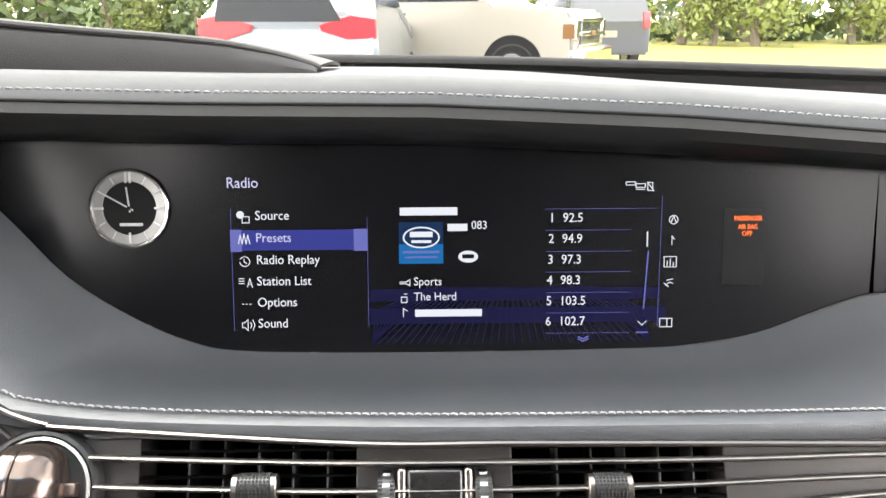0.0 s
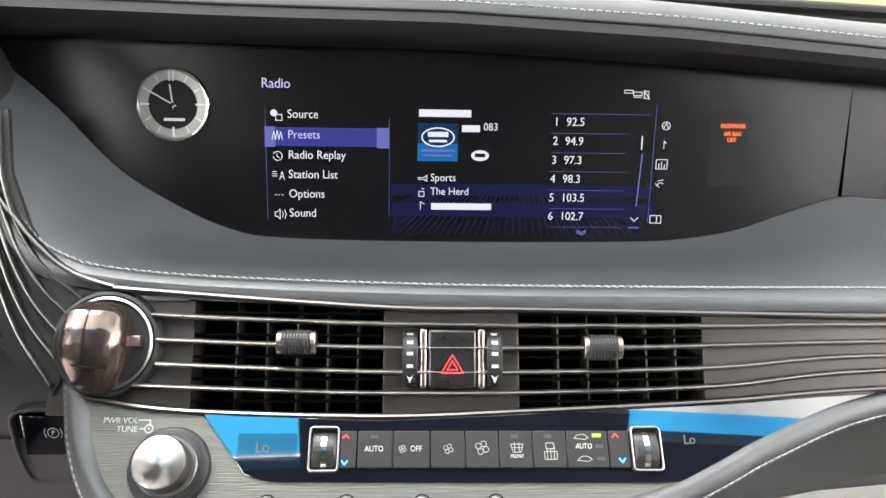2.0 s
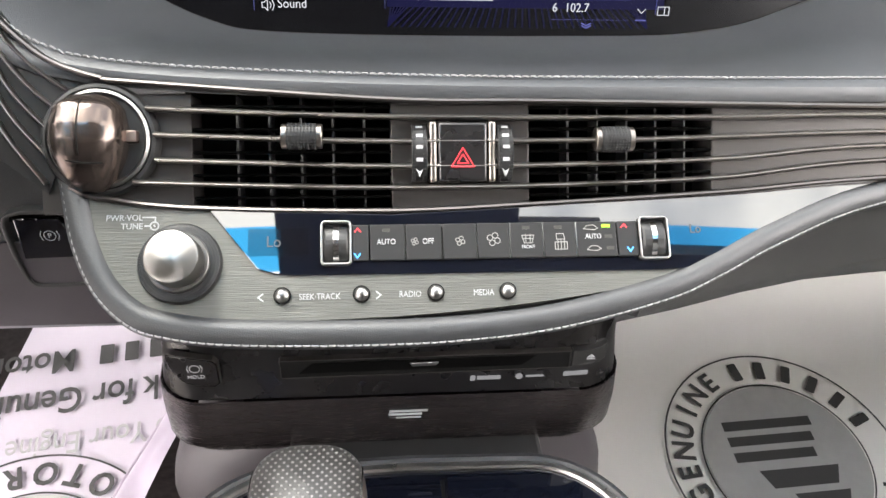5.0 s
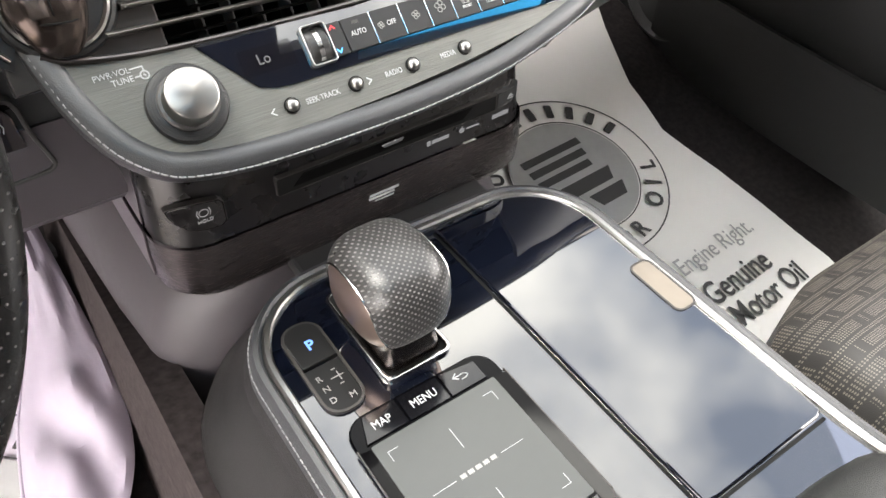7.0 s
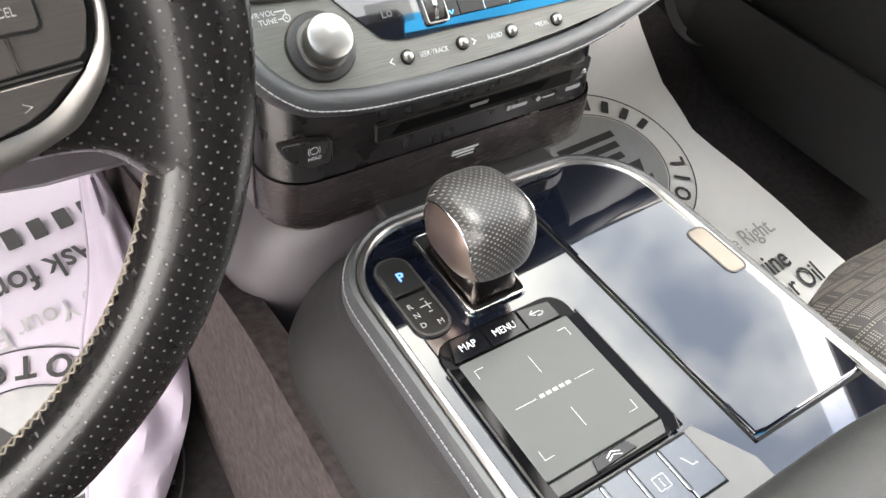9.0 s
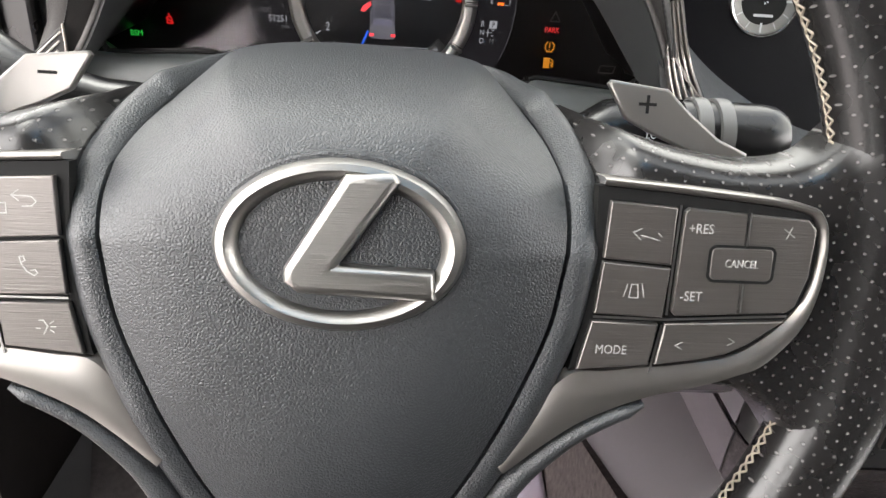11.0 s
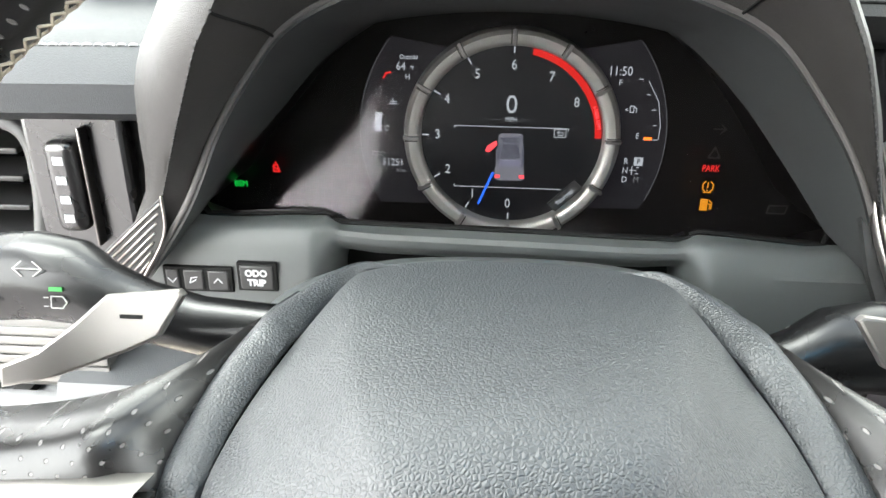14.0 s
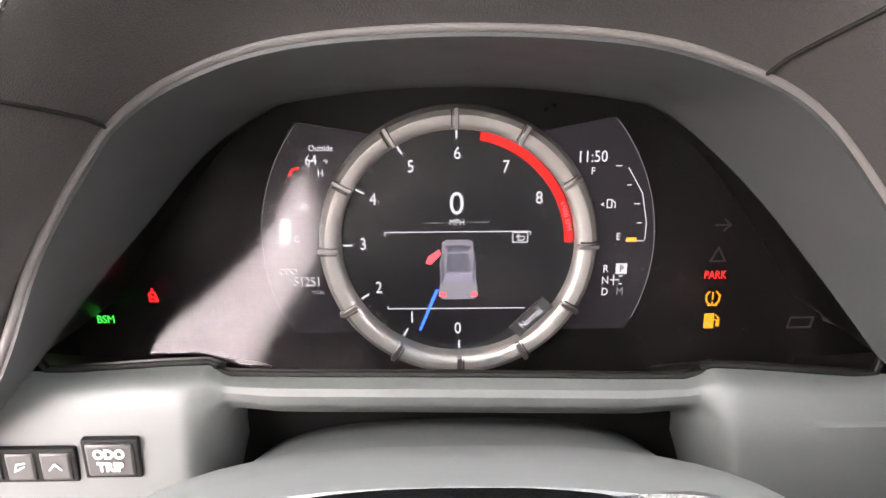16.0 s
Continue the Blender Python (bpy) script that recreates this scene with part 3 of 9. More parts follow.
# ---- start button with a domed bronze cover ----
st = thing("start_button", F_VENT @ Matrix.Translation((-0.181, vv(0.563), -0.002)), "round start button under a bronze chrome flip cover", "start button")
part("rim", lathe([(0.0, -0.01), (0.0285, -0.01), (0.0285, 0.001), (0.0272, 0.003), (0.0255, 0.0035), (0.0245, 0.002), (0.0, 0.002)], 48), PLASTIC, st, "black rubber rim")
part("bezel", lathe([(0.0245, 0.0), (0.0245, 0.0034), (0.0232, 0.0042), (0.0222, 0.003), (0.0212, 0.001), (0.0, 0.001)], 48), SILVER, st, "silver bezel")
cov = []
for i in range(29):
    t = i / 28
    y = 0.0215 - 0.0475 * t
    w = at_x([(0, 0.0080), (0.05, 0.0128), (0.15, 0.0168), (0.35, 0.0186), (0.5, 0.0185), (0.65, 0.0168), (0.8, 0.0138), (0.92, 0.0105), (1, 0.0065)], t)
    h = at_x([(0, 0.0060), (0.04, 0.0105), (0.12, 0.0158), (0.3, 0.0198), (0.48, 0.0206), (0.60, 0.0196), (0.75, 0.0165), (0.88, 0.0125), (1, 0.0050)], t)
    cov.append([(-0.004 + w * math.copysign(abs(math.cos(math.pi * j / 24)) ** 0.85, math.cos(math.pi * j / 24)), y, 0.001 + h * math.sin(math.pi * j / 24) ** 0.75) for j in range(25)])
COVER = mat("dark bronze lacquer", (0.125, 0.098, 0.086), 0.20, 0.85, var=0.06)
part("cover", loft(cov, 0.0012), COVER, st, "dark bronze flip cover")
part("cover_band", loft([[(x, r[12][1], 0.0006 + r[12][2] - 0.45 * abs(x + 0.0095) ** 2 * 100) for x in np.linspace(-0.0135, -0.0055, 5)] for r in cov[3:19]], 0.0008), mat("pale bronze lacquer", (0.24, 0.20, 0.18), 0.24, 0.85, var=0.06), st, "paler band down the cover")
part("cover_seam", tube([(-0.004, cov[k][12][1], cov[k][12][2]) for k in range(2, 19)], 0.0004), BLACK, st, "fine seam")
part("lower_lip", tube([(x, cov[19][12][1] - 0.002 * (1 - (x / 0.012) ** 2), cov[19][12][2] - 60 * (x + 0.004) ** 2 * 0.6) for x in np.linspace(-0.0135, 0.0055, 12)], 0.0005), BLACK, st, "dark joint")
part("hinge", rbox(0.013, 0.019, -0.002, 0.004, 0.001, 0.007, 0.0008), BRONZE, st)

# ---- climate panel ----
clim = thing("climate_panel", F_CLIM, "brushed metal climate and audio control panel", "control panel")
PLATE = [(-0.196, cv(0.5395)), (-0.193, cv(0.527)), (-0.184, cv(0.514)), (-0.171, cv(0.5035)), (-0.155, cv(0.4972)), (-0.119, cv(0.4940)), (-0.06, cv(0.4938)), (-0.0084, cv(0.4953)),
         (0.0483, cv(0.499)), (0.1065, cv(0.5057)), (0.1373, cv(0.5142)), (0.175, cv(0.5265)), (0.222, cv(0.5385)), (0.26, cv(0.543))]
pl = [(q.x, q.y) for q in smooth_line([(x, y, 0) for x, y in PLATE], 5)]
top = [(x, cv(at_x(BARS[5], x) - 0.0006)) for x in (0.2236, 0.1417, 0.0361, -0.0371, -0.1361, -0.1822)]
part("plate", plate(pl + top, -0.01, -0.0005, 0.0004), BRUSHED, clim, "brushed grey metal plate")
BLK = [(-0.1285, cv(0.5330)), (-0.1275, cv(0.5318)), (-0.1045, cv(0.5118)), (-0.0955, cv(0.5098)), (-0.0874, cv(0.5092)), (0.104, cv(0.5085)), (0.117, cv(0.509)), (0.1246, cv(0.5103)), (0.175, cv(0.5255)), (0.2231, cv(0.538)), (0.25, cv(0.543))]
part("black_panel", plate(BLK + [(x, cv(at_x(BARS[5], x) - 0.0006)) for x in (0.2236, 0.1417, 0.0361, -0.0371, -0.11)], -0.004, 0.0006, 0.0003), GLOSS, clim, "piano black control strip")
# the padded edge round the panel
EDGE = [(-0.204, 0.556), (-0.1985, 0.5375), (-0.1925, 0.521), (-0.1815, 0.5055), (-0.1655, 0.4948), (-0.1482, 0.4905), (-0.1182, 0.4875), (-0.0635, 0.4862), (-0.0085, 0.4866),
        (0.0474, 0.4903), (0.1054, 0.4995), (0.1359, 0.508), (0.1676, 0.5185), (0.2221, 0.5325), (0.30, 0.541), (0.45, 0.547), (0.95, 0.553)]
ed = smooth_line([(x, cv(z), 0) for x, z in EDGE], 6)
rows = []
for k in range(len(ed)):
    d = (ed[min(k + 1, len(ed) - 1)] - ed[max(k - 1, 0)]).normalized()
    n = Vector((-d.y, d.x, 0))
    rows.append([ed[k] + n * a + Vector((0, 0, h)) for a, h in ((0.0105, -0.006), (0.0105, -0.0005), (0.0082, 0.0024), (0.005, 0.0034), (0.001, 0.0026), (-0.0025, -0.0005), (-0.0035, -0.005), (-0.0025, -0.012), (0.002, -0.02))])
part("padded_edge", loft(rows, 0.002), LEATHER, clim, "padded leather edge")
part("stitching", stitches([q + Vector((0, 0, 0)) + (Vector((0.0, -0.0022, 0.0004))) for q in ed[4:]], 0.0042, 0.0032, 0.0005, (0, -0.5, 1)), THREAD, clim, "grey stitching")
# volume knob
SPOKEGREY = mat("satin grey metal", (0.14, 0.135, 0.13), 0.4, 0.8)
vk = part("volume_knob", lathe([(0, -0.002), (0.0205, -0.002), (0.0205, 0.0006), (0.0198, 0.0022), (0.0188, 0.0028), (0.0150, 0.0032), (0.0150, 0.0045), (0, 0.0045)], 64), PLASTIC, clim, "ribbed tuning ring under a silver volume knob")
KNOBM = mat("turned aluminium", (0.30, 0.288, 0.272), 0.30, 1.0, var=0.04)
tg = KNOBM.node_tree.nodes.new("ShaderNodeTangent")
tg.direction_type, tg.axis = "RADIAL", "Z"
KNOBM.node_tree.nodes["Principled BSDF"].inputs["Anisotropic"].default_value = 0.85
KNOBM.node_tree.links.new(tg.outputs[0], KNOBM.node_tree.nodes["Principled BSDF"].inputs["Tangent"])
part("knob_collar", lathe([(0.0, 0.003), (0.0152, 0.003), (0.0152, 0.0056), (0.0146, 0.0062), (0.0136, 0.0062), (0.0, 0.0062)], 64), SPOKEGREY, vk, "grey collar under the knob")
part("knob_cap", lathe([(0, 0.003), (0.0131, 0.003), (0.0131, 0.0175), (0.0126, 0.0186), (0.0118, 0.0190), (0.0, 0.0188)], 96), KNOBM, vk, "brushed silver knob")
for o in (vk,):
    o.matrix_basis = Matrix.Translation((-0.142, cv(0.5141), 0))
rb = bmesh.new()
for i in range(96):
    t = 2 * math.pi * i / 96
    for k in range(3):
        r = bmesh.ops.create_cube(rb, size=0.0007)
        for v in r["verts"]:
            v.co += Vector(((0.0165 + 0.0014 * k) * math.cos(t), (0.0165 + 0.0014 * k) * math.sin(t), 0.0029 - 0.0003 * k * k * 0.3))
part("ribs", rb, PLASTIC, vk, kind="stuff")
# row of keys
KX = [-0.0575, -0.0487, -0.0304, -0.0115, 0.0063, 0.0235, 0.0409, 0.0583, 0.0801, 0.0915]
k0, k1 = cv(0.5137), cv(0.5265)
CLIMATE_KEYS = []
KEYGREY = mat("dark grey key plastic", (0.016, 0.016, 0.0165), 0.5, spec=0.3, bump=0.1, bscale=2200)
for i, (a, b) in enumerate(zip(KX, KX[1:])):
    CLIMATE_KEYS.append(part("key", rbox(a + 0.0003, b - 0.0003, k0, k1, -0.002, 0.0022, 0.0005), KEYGREY, clim, "grey climate key"))
    if i not in (0, 8) and i > 1:
        part("key_trim", rbox(a - 0.0003, a + 0.0003, k0, k1, 0, 0.0024), BRIGHT, clim, "thin chrome divider")
for s, a, b in ((-1, -0.0732, -0.0575), (1, 0.0915, 0.1077)):
    o = rrect(a, b, k0 - 0.0022, k1 + 0.0022, 0.0025)
    fr_ = part("temperature_wheel", ring_plate(o, inset(o, 0.0012), -0.001, 0.0036, 0.0005), SILVER, clim, "temperature wheel in a chrome frame")
    ys = [(k0 + k1) / 2 + 0.0105 * math.cos(radians(t)) for t in range(0, 181, 12)]
    zs = [-0.004 + 0.0085 * math.sin(radians(t)) for t in range(0, 181, 12)]
    c = (a + b) / 2
    part("wheel", loft([[(c - 0.0062, y, z - 0.0008) for y, z in zip(ys, zs)], [(c - 0.0052, y, z) for y, z in zip(ys, zs)], [(c + 0.0052, y, z) for y, z in zip(ys, zs)], [(c + 0.0062, y, z - 0.0008) for y, z in zip(ys, zs)]], 0.002), PLASTIC, fr_, "dark rolling wheel")
    part("wheel_stripe", loft([[(c - 0.0014, y, z + 0.0004) for y, z in zip(ys, zs)], [(c + 0.0014, y, z + 0.0004) for y, z in zip(ys, zs)]], 0.0006), BRIGHT, fr_, "chrome stripe")
    part("well", plate(inset(o, 0.0014), -0.003, 0.0008), BLACK, fr_)
# small round buttons
for x in (-0.0921, -0.053, -0.0156, 0.0212):
    bt = part("round_button", lathe([(0, -0.001), (0.0036, -0.001), (0.0036, 0.0012), (0.0032, 0.0021), (0.0024, 0.0028), (0.0014, 0.0032), (0, 0.0034)], 24), SILVER, clim, "small polished round button")
    bt.matrix_basis = Matrix.Translation((x, cv(0.5022), 0))
    part("button_ring", lathe([(0.0036, -0.0005), (0.0044, -0.0005), (0.0044, 0.0006), (0.0036, 0.0006)], 24), BLACK, bt)

# ---- lower stack ----
stack = thing("lower_stack", Matrix.Translation((-0.035, -0.155, 0.375)), "black lower centre stack with a disc slot", "centre stack")


def stack_ring(z, w, back, r, y0=0.0):
    return [(x, y, z) for x, y in rrect(-w, w, y0, back, r, 6)]


def shell(levels, thick=0.0):
    return loft([stack_ring(*lv) for lv in levels], thick, closed=True)


part("slot_housing", shell([(0.110, 0.134, 0.2, 0.030, 0.010), (0.09, 0.136, 0.2, 0.030, 0.004), (0.060, 0.137, 0.2, 0.030, 0.0), (0.0385, 0.139, 0.2, 0.030, -0.003)]), HOUSING, stack, "black housing with the disc slot")
part("lower_housing", shell([(0.038, 0.1405, 0.2, 0.030, -0.0045), (0.02, 0.1415, 0.2, 0.030, -0.0055), (0.0, 0.1415, 0.2, 0.030, -0.004), (-0.010, 0.136, 0.2, 0.030, 0.002), (-0.014, 0.13, 0.2, 0.03, 0.012)]), BLACKBRUSH, stack, "black brushed lower fascia")

# lilac light from the open door's side, put into the colour
LILACLIT = mat("plastic with lilac light painted in", (0.085, 0.076, 0.084), 0.40, bump=0.15, bscale=2000)
# two skins added over the black housing to carry its lilac and pink sheen
part("lilac_sheen_side", loft([[(-w, y, z) for y in (0.034, 0.06, 0.10, 0.14, 0.19)] for z, w in ((0.109, 0.1352), (0.09, 0.1372), (0.060, 0.1382), (0.0400, 0.1402))], 0.0008), LILACLIT, stack, "added side skin with lilac sheen in its colour")
part("pink_sheen_side", loft([[(-w, y + 0.3 * (0.036 - z) * (y > 0.1), z) for y in (0.030, 0.05, 0.08, 0.105)] for z, w in ((0.0365, 0.1417), (0.02, 0.1427), (0.0, 0.1427))], 0.0008), mat("brushed metal with pink reflection", (0.15, 0.13, 0.14), 0.36, 0.6, var=0.35, scale=40, bump=0.4, bscale=60, stretch=(30, 1, 40)), stack, "added brushed skin with pink reflection in its colour")

# ---- what the display shows ----


def du(a, b):
    return (-0.1727 + (a - 303) * 0.0003625, sv(0.6852 - (b - 210) * 0.000349))


def dtext(text, a, b, size=21, material=None, align="LEFT", sq=0.92):
    x, y = du(a - 2, b - 2)
    return letters(text, x, y, 0.0003, size * 0.000362, material or TEXTW, disp, align, squeeze=sq)


def drect(a0, b0, a1, b1):
    x0, y1 = du(a0, b0)
    x1, y0 = du(a1, b1)
    return (x0, x1, y0, y1)


def dlines(lines):
    return [[du(*q) for q in ln] for ln in lines]


dtext("Radio", 457, 231, 24, TEXTV)
for text, b in (("Source", 284), ("Radio Replay", 356), ("Station List", 391), ("Options", 426), ("Sound", 461)):
    dtext(text, 501, b, 21)
dtext("Presets", 501, 320, 21, TEXTV)
part("menu_bar", bars([drect(459, 305, 677, 338)], 0.0001, 0.0001), BLUEGLOW, disp, "blue highlighted menu row")
part("bar_glow", bars([drect(459, 304, 477, 340), drect(655, 304, 677, 340)], 0.00022, 0.00005), BLUELINE, disp, kind="stuff")
part("divider", strokes(dlines([[(461, 270), (461, 470)], [(677, 285), (677, 465)], [(1150, 255), (1146, 470)]]), 0.0003, 0.00022), BLUELINE, disp, "blue dividing lines", kind="stuff")
part("list_line", strokes(dlines([[(963, y), (1140 if y < 290 else 1100, y)] for y in (274, 309, 344, 378, 412, 446, 480)]), 0.0003, 0.0002), BLUELINE, disp, "blue list lines", kind="stuff")
for i, f in enumerate(("92.5", "94.9", "97.3", "98.3", "103.5", "102.7")):
    dtext(str(i + 1), 970 - i, 291 + 34.3 * i, 21)
    dtext(f, 992 - i, 291 + 34.3 * i, 21)
part("name_bar", bars([drect(729, 270, 821, 283), drect(805, 297, 837, 309), drect(752, 438, 860, 450)], 0.0003, 0.0001), TEXTW, disp, "white bars in place of names", kind="stuff")
dtext("083", 845, 302, 19)
dtext("Sports", 752, 394, 19)
dtext("The Herd", 752, 419, 19)
x0, y0 = du(727, 362)
x1, y1 = du(798, 294)
part("station_tile", bars([drect(727, 294, 798, 330)], 0.0001, 0.0001), NAVY, disp, "navy upper half of the station tile")
part("station_tile", bars([drect(727, 330, 798, 362)], 0.0001, 0.0001), CYAN, disp, "blue lower half of the station tile")
part("tile_glint", bars([drect(733, 341, 792, 345), drect(736, 350, 789, 353)], 0.00022, 0.00005), BLUELINE, disp, kind="stuff")
cx, cy = du(763, 319)
part("station_badge", plate(ellipse(cx, cy, 0.0108, 0.0063, 28), 0.0002, 0.0004), TEXTW, disp, "white oval badge")
part("badge_field", plate(ellipse(cx, cy, 0.0098, 0.0054, 28), 0.0002, 0.00046), NAVY, disp)
part("badge_bar", bars([(cx - 0.0066, cx + 0.0066, cy + 0.0002, cy + 0.0034), (cx - 0.0058, cx + 0.0058, cy - 0.0032, cy - 0.0016)], 0.0005, 0.0001), TEXTW, disp)
cx, cy = du(838, 351)
part("station_badge", plate(ellipse(cx, cy, 0.0058, 0.0035, 24), 0.0002, 0.0004), TEXTW, disp, "small white oval badge")
part("badge_bar", bars([(cx - 0.0034, cx + 0.0034, cy - 0.001, cy + 0.0014)], 0.00042, 0.0001), SCREEN, disp)
# lower glow made of thin converging lines
wave = []
for i in range(46):
    a = 690 + 9.6 * i
    wave.append([(a * 0.62 + 905 * 0.38, 402), (a, 440), (a + (a - 905) * 0.35, 494)])
wave = [[(min(max(a, 682), 1134), b) for a, b in ln] for ln in wave]
part("wave_line", strokes(dlines(wave), 0.0001, 0.0009, 0.0001), BLUEDEEP, disp, "faint blue wave pattern", kind="stuff")
part("wave_field", bars([drect(680, 404, 1150, 424), drect(680, 436, 1160, 462)], 0.00005, 0.00004), BLUEDEEP, disp)
part("scroll_bar", strokes(dlines([[(1127, 313), (1127, 336)]]), 0.0003, 0.0008), TEXTW, disp)
part("scroll_line", strokes(dlines([[(1129, 345), (1123, 440)], [(1112, 480), (1130, 480)], [(1017, 486), (1025, 490), (1033, 486)], [(1017, 490), (1025, 494), (1033, 490)]]), 0.0003, 0.0008), BLUELINE, disp, kind="stuff")
IC = [[(1114, 461), (1121, 468), (1128, 461)], [(1150, 457), (1170, 457), (1170, 471), (1150, 471), (1150, 457)], [(1162, 457), (1162, 471)],
      [(1155, 354), (1175, 354), (1175, 371), (1155, 371), (1155, 354)], [(1160, 369), (1160, 361)], [(1165, 369), (1165, 358)], [(1170, 369), (1170, 363)],
      [(1167, 320), (1167, 334)], [(1167, 320), (1171, 325)], [(1158, 402), (1164, 396), (1170, 398)], [(1160, 393), (1170, 391)], [(1156, 398), (1163, 404)],
      [(1091, 231), (1106, 231), (1106, 236), (1091, 236), (1091, 231)], [(1107, 234), (1122, 234), (1122, 240), (1107, 240), (1107, 234)],
      [(1126, 232), (1134, 232), (1134, 245), (1126, 245), (1126, 232)], [(1125, 231), (1136, 246)], [(1107, 243), (1121, 243)],
      [(735, 412), (739, 412)], [(730, 417), (739, 417), (739, 426), (730, 426), (730, 417)], [(733, 450), (733, 436), (740, 440)], [(728, 392), (738, 392), (744, 388), (744, 398), (738, 395), (728, 395)],
      [(474, 457), (478, 457), (483, 452), (483, 470), (478, 465), (474, 465), (474, 457)], [(487, 456), (489, 461), (487, 466)], [(491, 453), (494, 461), (491, 469)],
      [(475, 426), (477, 426)], [(481, 426), (483, 426)], [(487, 426), (489, 426)],
      [(471, 384), (479, 384)], [(471, 388), (479, 388)], [(471, 392), (479, 392)], [(484, 398), (488, 384), (492, 398)], [(486, 393), (490, 393)],
      [(472, 327), (475, 313), (478, 327), (481, 311), (484, 327), (487, 313), (490, 327)], [(480, 352), (480, 357), (484, 359)], [(479, 283), (490, 283), (490, 293), (479, 293), (479, 283)]]
ring = [(481 + 8 * math.cos(t), 356 + 8 * math.sin(t)) for t in np.linspace(-2.6, 3.0, 14)]
ring2 = [(1169 + 7 * math.cos(t), 293 + 7 * math.sin(t)) for t in np.linspace(0, 6.283, 14)]
IC += [ring, ring2, [(1165, 297), (1169, 288), (1173, 297)]]
part("icon", strokes(dlines(IC), 0.0003, 0.0005), TEXTW, disp, "small white icons", kind="stuff")
cx, cy = du(476, 280)
part("disc_icon", plate(ellipse(cx, cy, 0.0022, 0.0022, 16), 0.0002, 0.0004), TEXTW, disp)
# passenger airbag lamp
dtext("PASSENGER", 1292, 294, 11, ORANGE, "CENTER", 0.80)
dtext("AIR BAG", 1292, 308, 11, ORANGE, "CENTER", 0.78)
dtext("OFF", 1291, 319, 11.5, ORANGE, "CENTER", 0.85)
part("lamp_field", bars([drect(1250, 275, 1318, 402)], 0.0001, 0.0001), mat("smoked lamp field", (0.009, 0.009, 0.010), 0.2, spec=0.2), disp)

# ---- clock ----
cx, cy = du(303, 268)
clock = thing("analogue_clock", F_SCREEN @ Matrix.Translation((cx, cy, 0)), "round analogue clock with a silver ring set in the display glass", "clock")
part("bezel", lathe([(0.0228, 0.0002), (0.0228, 0.0022), (0.0222, 0.0028), (0.0214, 0.0026), (0.0206, 0.001)], 64), BRIGHT, clock, "bright silver bezel")
part("hour_ring", lathe([(0.0208, 0.0003), (0.0206, 0.0012), (0.0155, 0.0007), (0.0152, 0.0003)], 64), mat("grey clock ring", (0.22, 0.22, 0.21), 0.35, 0.8), clock, "brushed grey hour ring")
part("dial", lathe([(0.0, 0.0002), (0.0153, 0.0002), (0.0153, 0.0004), (0.0, 0.0004)], 48), BLACK, clock, "black dial")
mk = [[(math.sin(t) * 0.0160, math.cos(t) * 0.0160), (math.sin(t) * 0.0198, math.cos(t) * 0.0198)] for t in [math.pi / 6 * k for k in range(12) if k % 3]]
part("hour_marks", strokes(mk, 0.0013, 0.0006), WHITE, clock, "white hour marks", kind="stuff")
qd = [[(s * 0.0012, 0.0150), (s * 0.0012, 0.0200)] for s in (-1, 1)] + [[(0, -0.0145), (0, -0.0195)], [(0.0148, 0), (0.0195, 0)], [(-0.0148, 0), (-0.0195, 0)]]
part("quarter_marks", strokes(qd, 0.0013, 0.0013), WHITE, clock, "white quarter marks", kind="stuff")
part("hand", strokes([[(0.002, -0.001), (-0.0170, 0.0098)]], 0.0014, 0.0008), WHITE, clock, "white minute hand")
part("hand", strokes([[(0.0003, -0.002), (-0.0012, 0.0118)]], 0.0011, 0.0009), WHITE, clock, "white hour hand")
part("hub", lathe([(0, 0.001), (0.0012, 0.001), (0.0012, 0.002), (0, 0.0021)], 16), BLACK, clock)
part("maker_bar", bars([(-0.0058, 0.0072, -0.0102, -0.0085)], 0.0005), WHITE, clock)

# ---- writing on the climate panel ----


def cu(a, b):
    return (-0.0487 + (a - 658) * 0.000288, cv(0.5137 - (b - 660) * 0.0002016))


def ctext(text, a, b, size, material=WHITE, z=0.0024, align="CENTER", sq=0.82):
    x, y = cu(a, b)
    letters(text, x, y, z, size * 0.000288, material, clim, align, squeeze=sq)


ctext("PWR·VOL", 237, 577, 15, z=-0.0003, sq=0.95)
ctext("TUNE", 250, 592, 15, z=-0.0003, sq=0.95)
ctext("SEEK·TRACK", 571, 720, 15.5, z=-0.0003)
ctext("RADIO", 728, 719, 15.5, z=-0.0003)
ctext("MEDIA", 858, 719, 15.5, z=-0.0003)
ctext("AUTO", 688, 628, 14.5)
ctext("OFF", 762, 628, 14.5)
ctext("FRONT", 941, 641, 9)
ctext("AUTO", 1061, 624, 13)
ctext("Lo", 492, 624, 28, TEXTDIM, 0.0008, sq=0.9)
ctext("Lo", 1255, 612, 24, TEXTDIM, 0.0008, sq=0.9)


def cl_(lines):
    return [[cu(*q) for q in ln] for ln in lines]


part("plate_mark", strokes(cl_([[(474, 713), (466, 719), (474, 725)], [(669, 713), (677, 719), (669, 725)], [(268, 576), (289, 576), (289, 585)], [(272, 591), (281, 591)],
                               [(288 + 7 * math.cos(t), 591 + 7 * math.sin(t)) for t in np.linspace(0, 6.3, 16)], [(287, 590), (289, 592)]]), -0.0004, 0.0007), WHITE, clim, "white markings", kind="stuff")


def fan_icon(a, b, r, n):
    out = []
    for k in range(n):
        t = 2 * math.pi * k / n + 0.4
        c = (a + r * 0.55 * math.cos(t), b + r * 0.55 * math.sin(t))
        out.append([(c[0] + r * 0.4 * math.cos(s), c[1] + r * 0.4 * math.sin(s)) for s in np.linspace(0, 6.3, 9)])
    return out


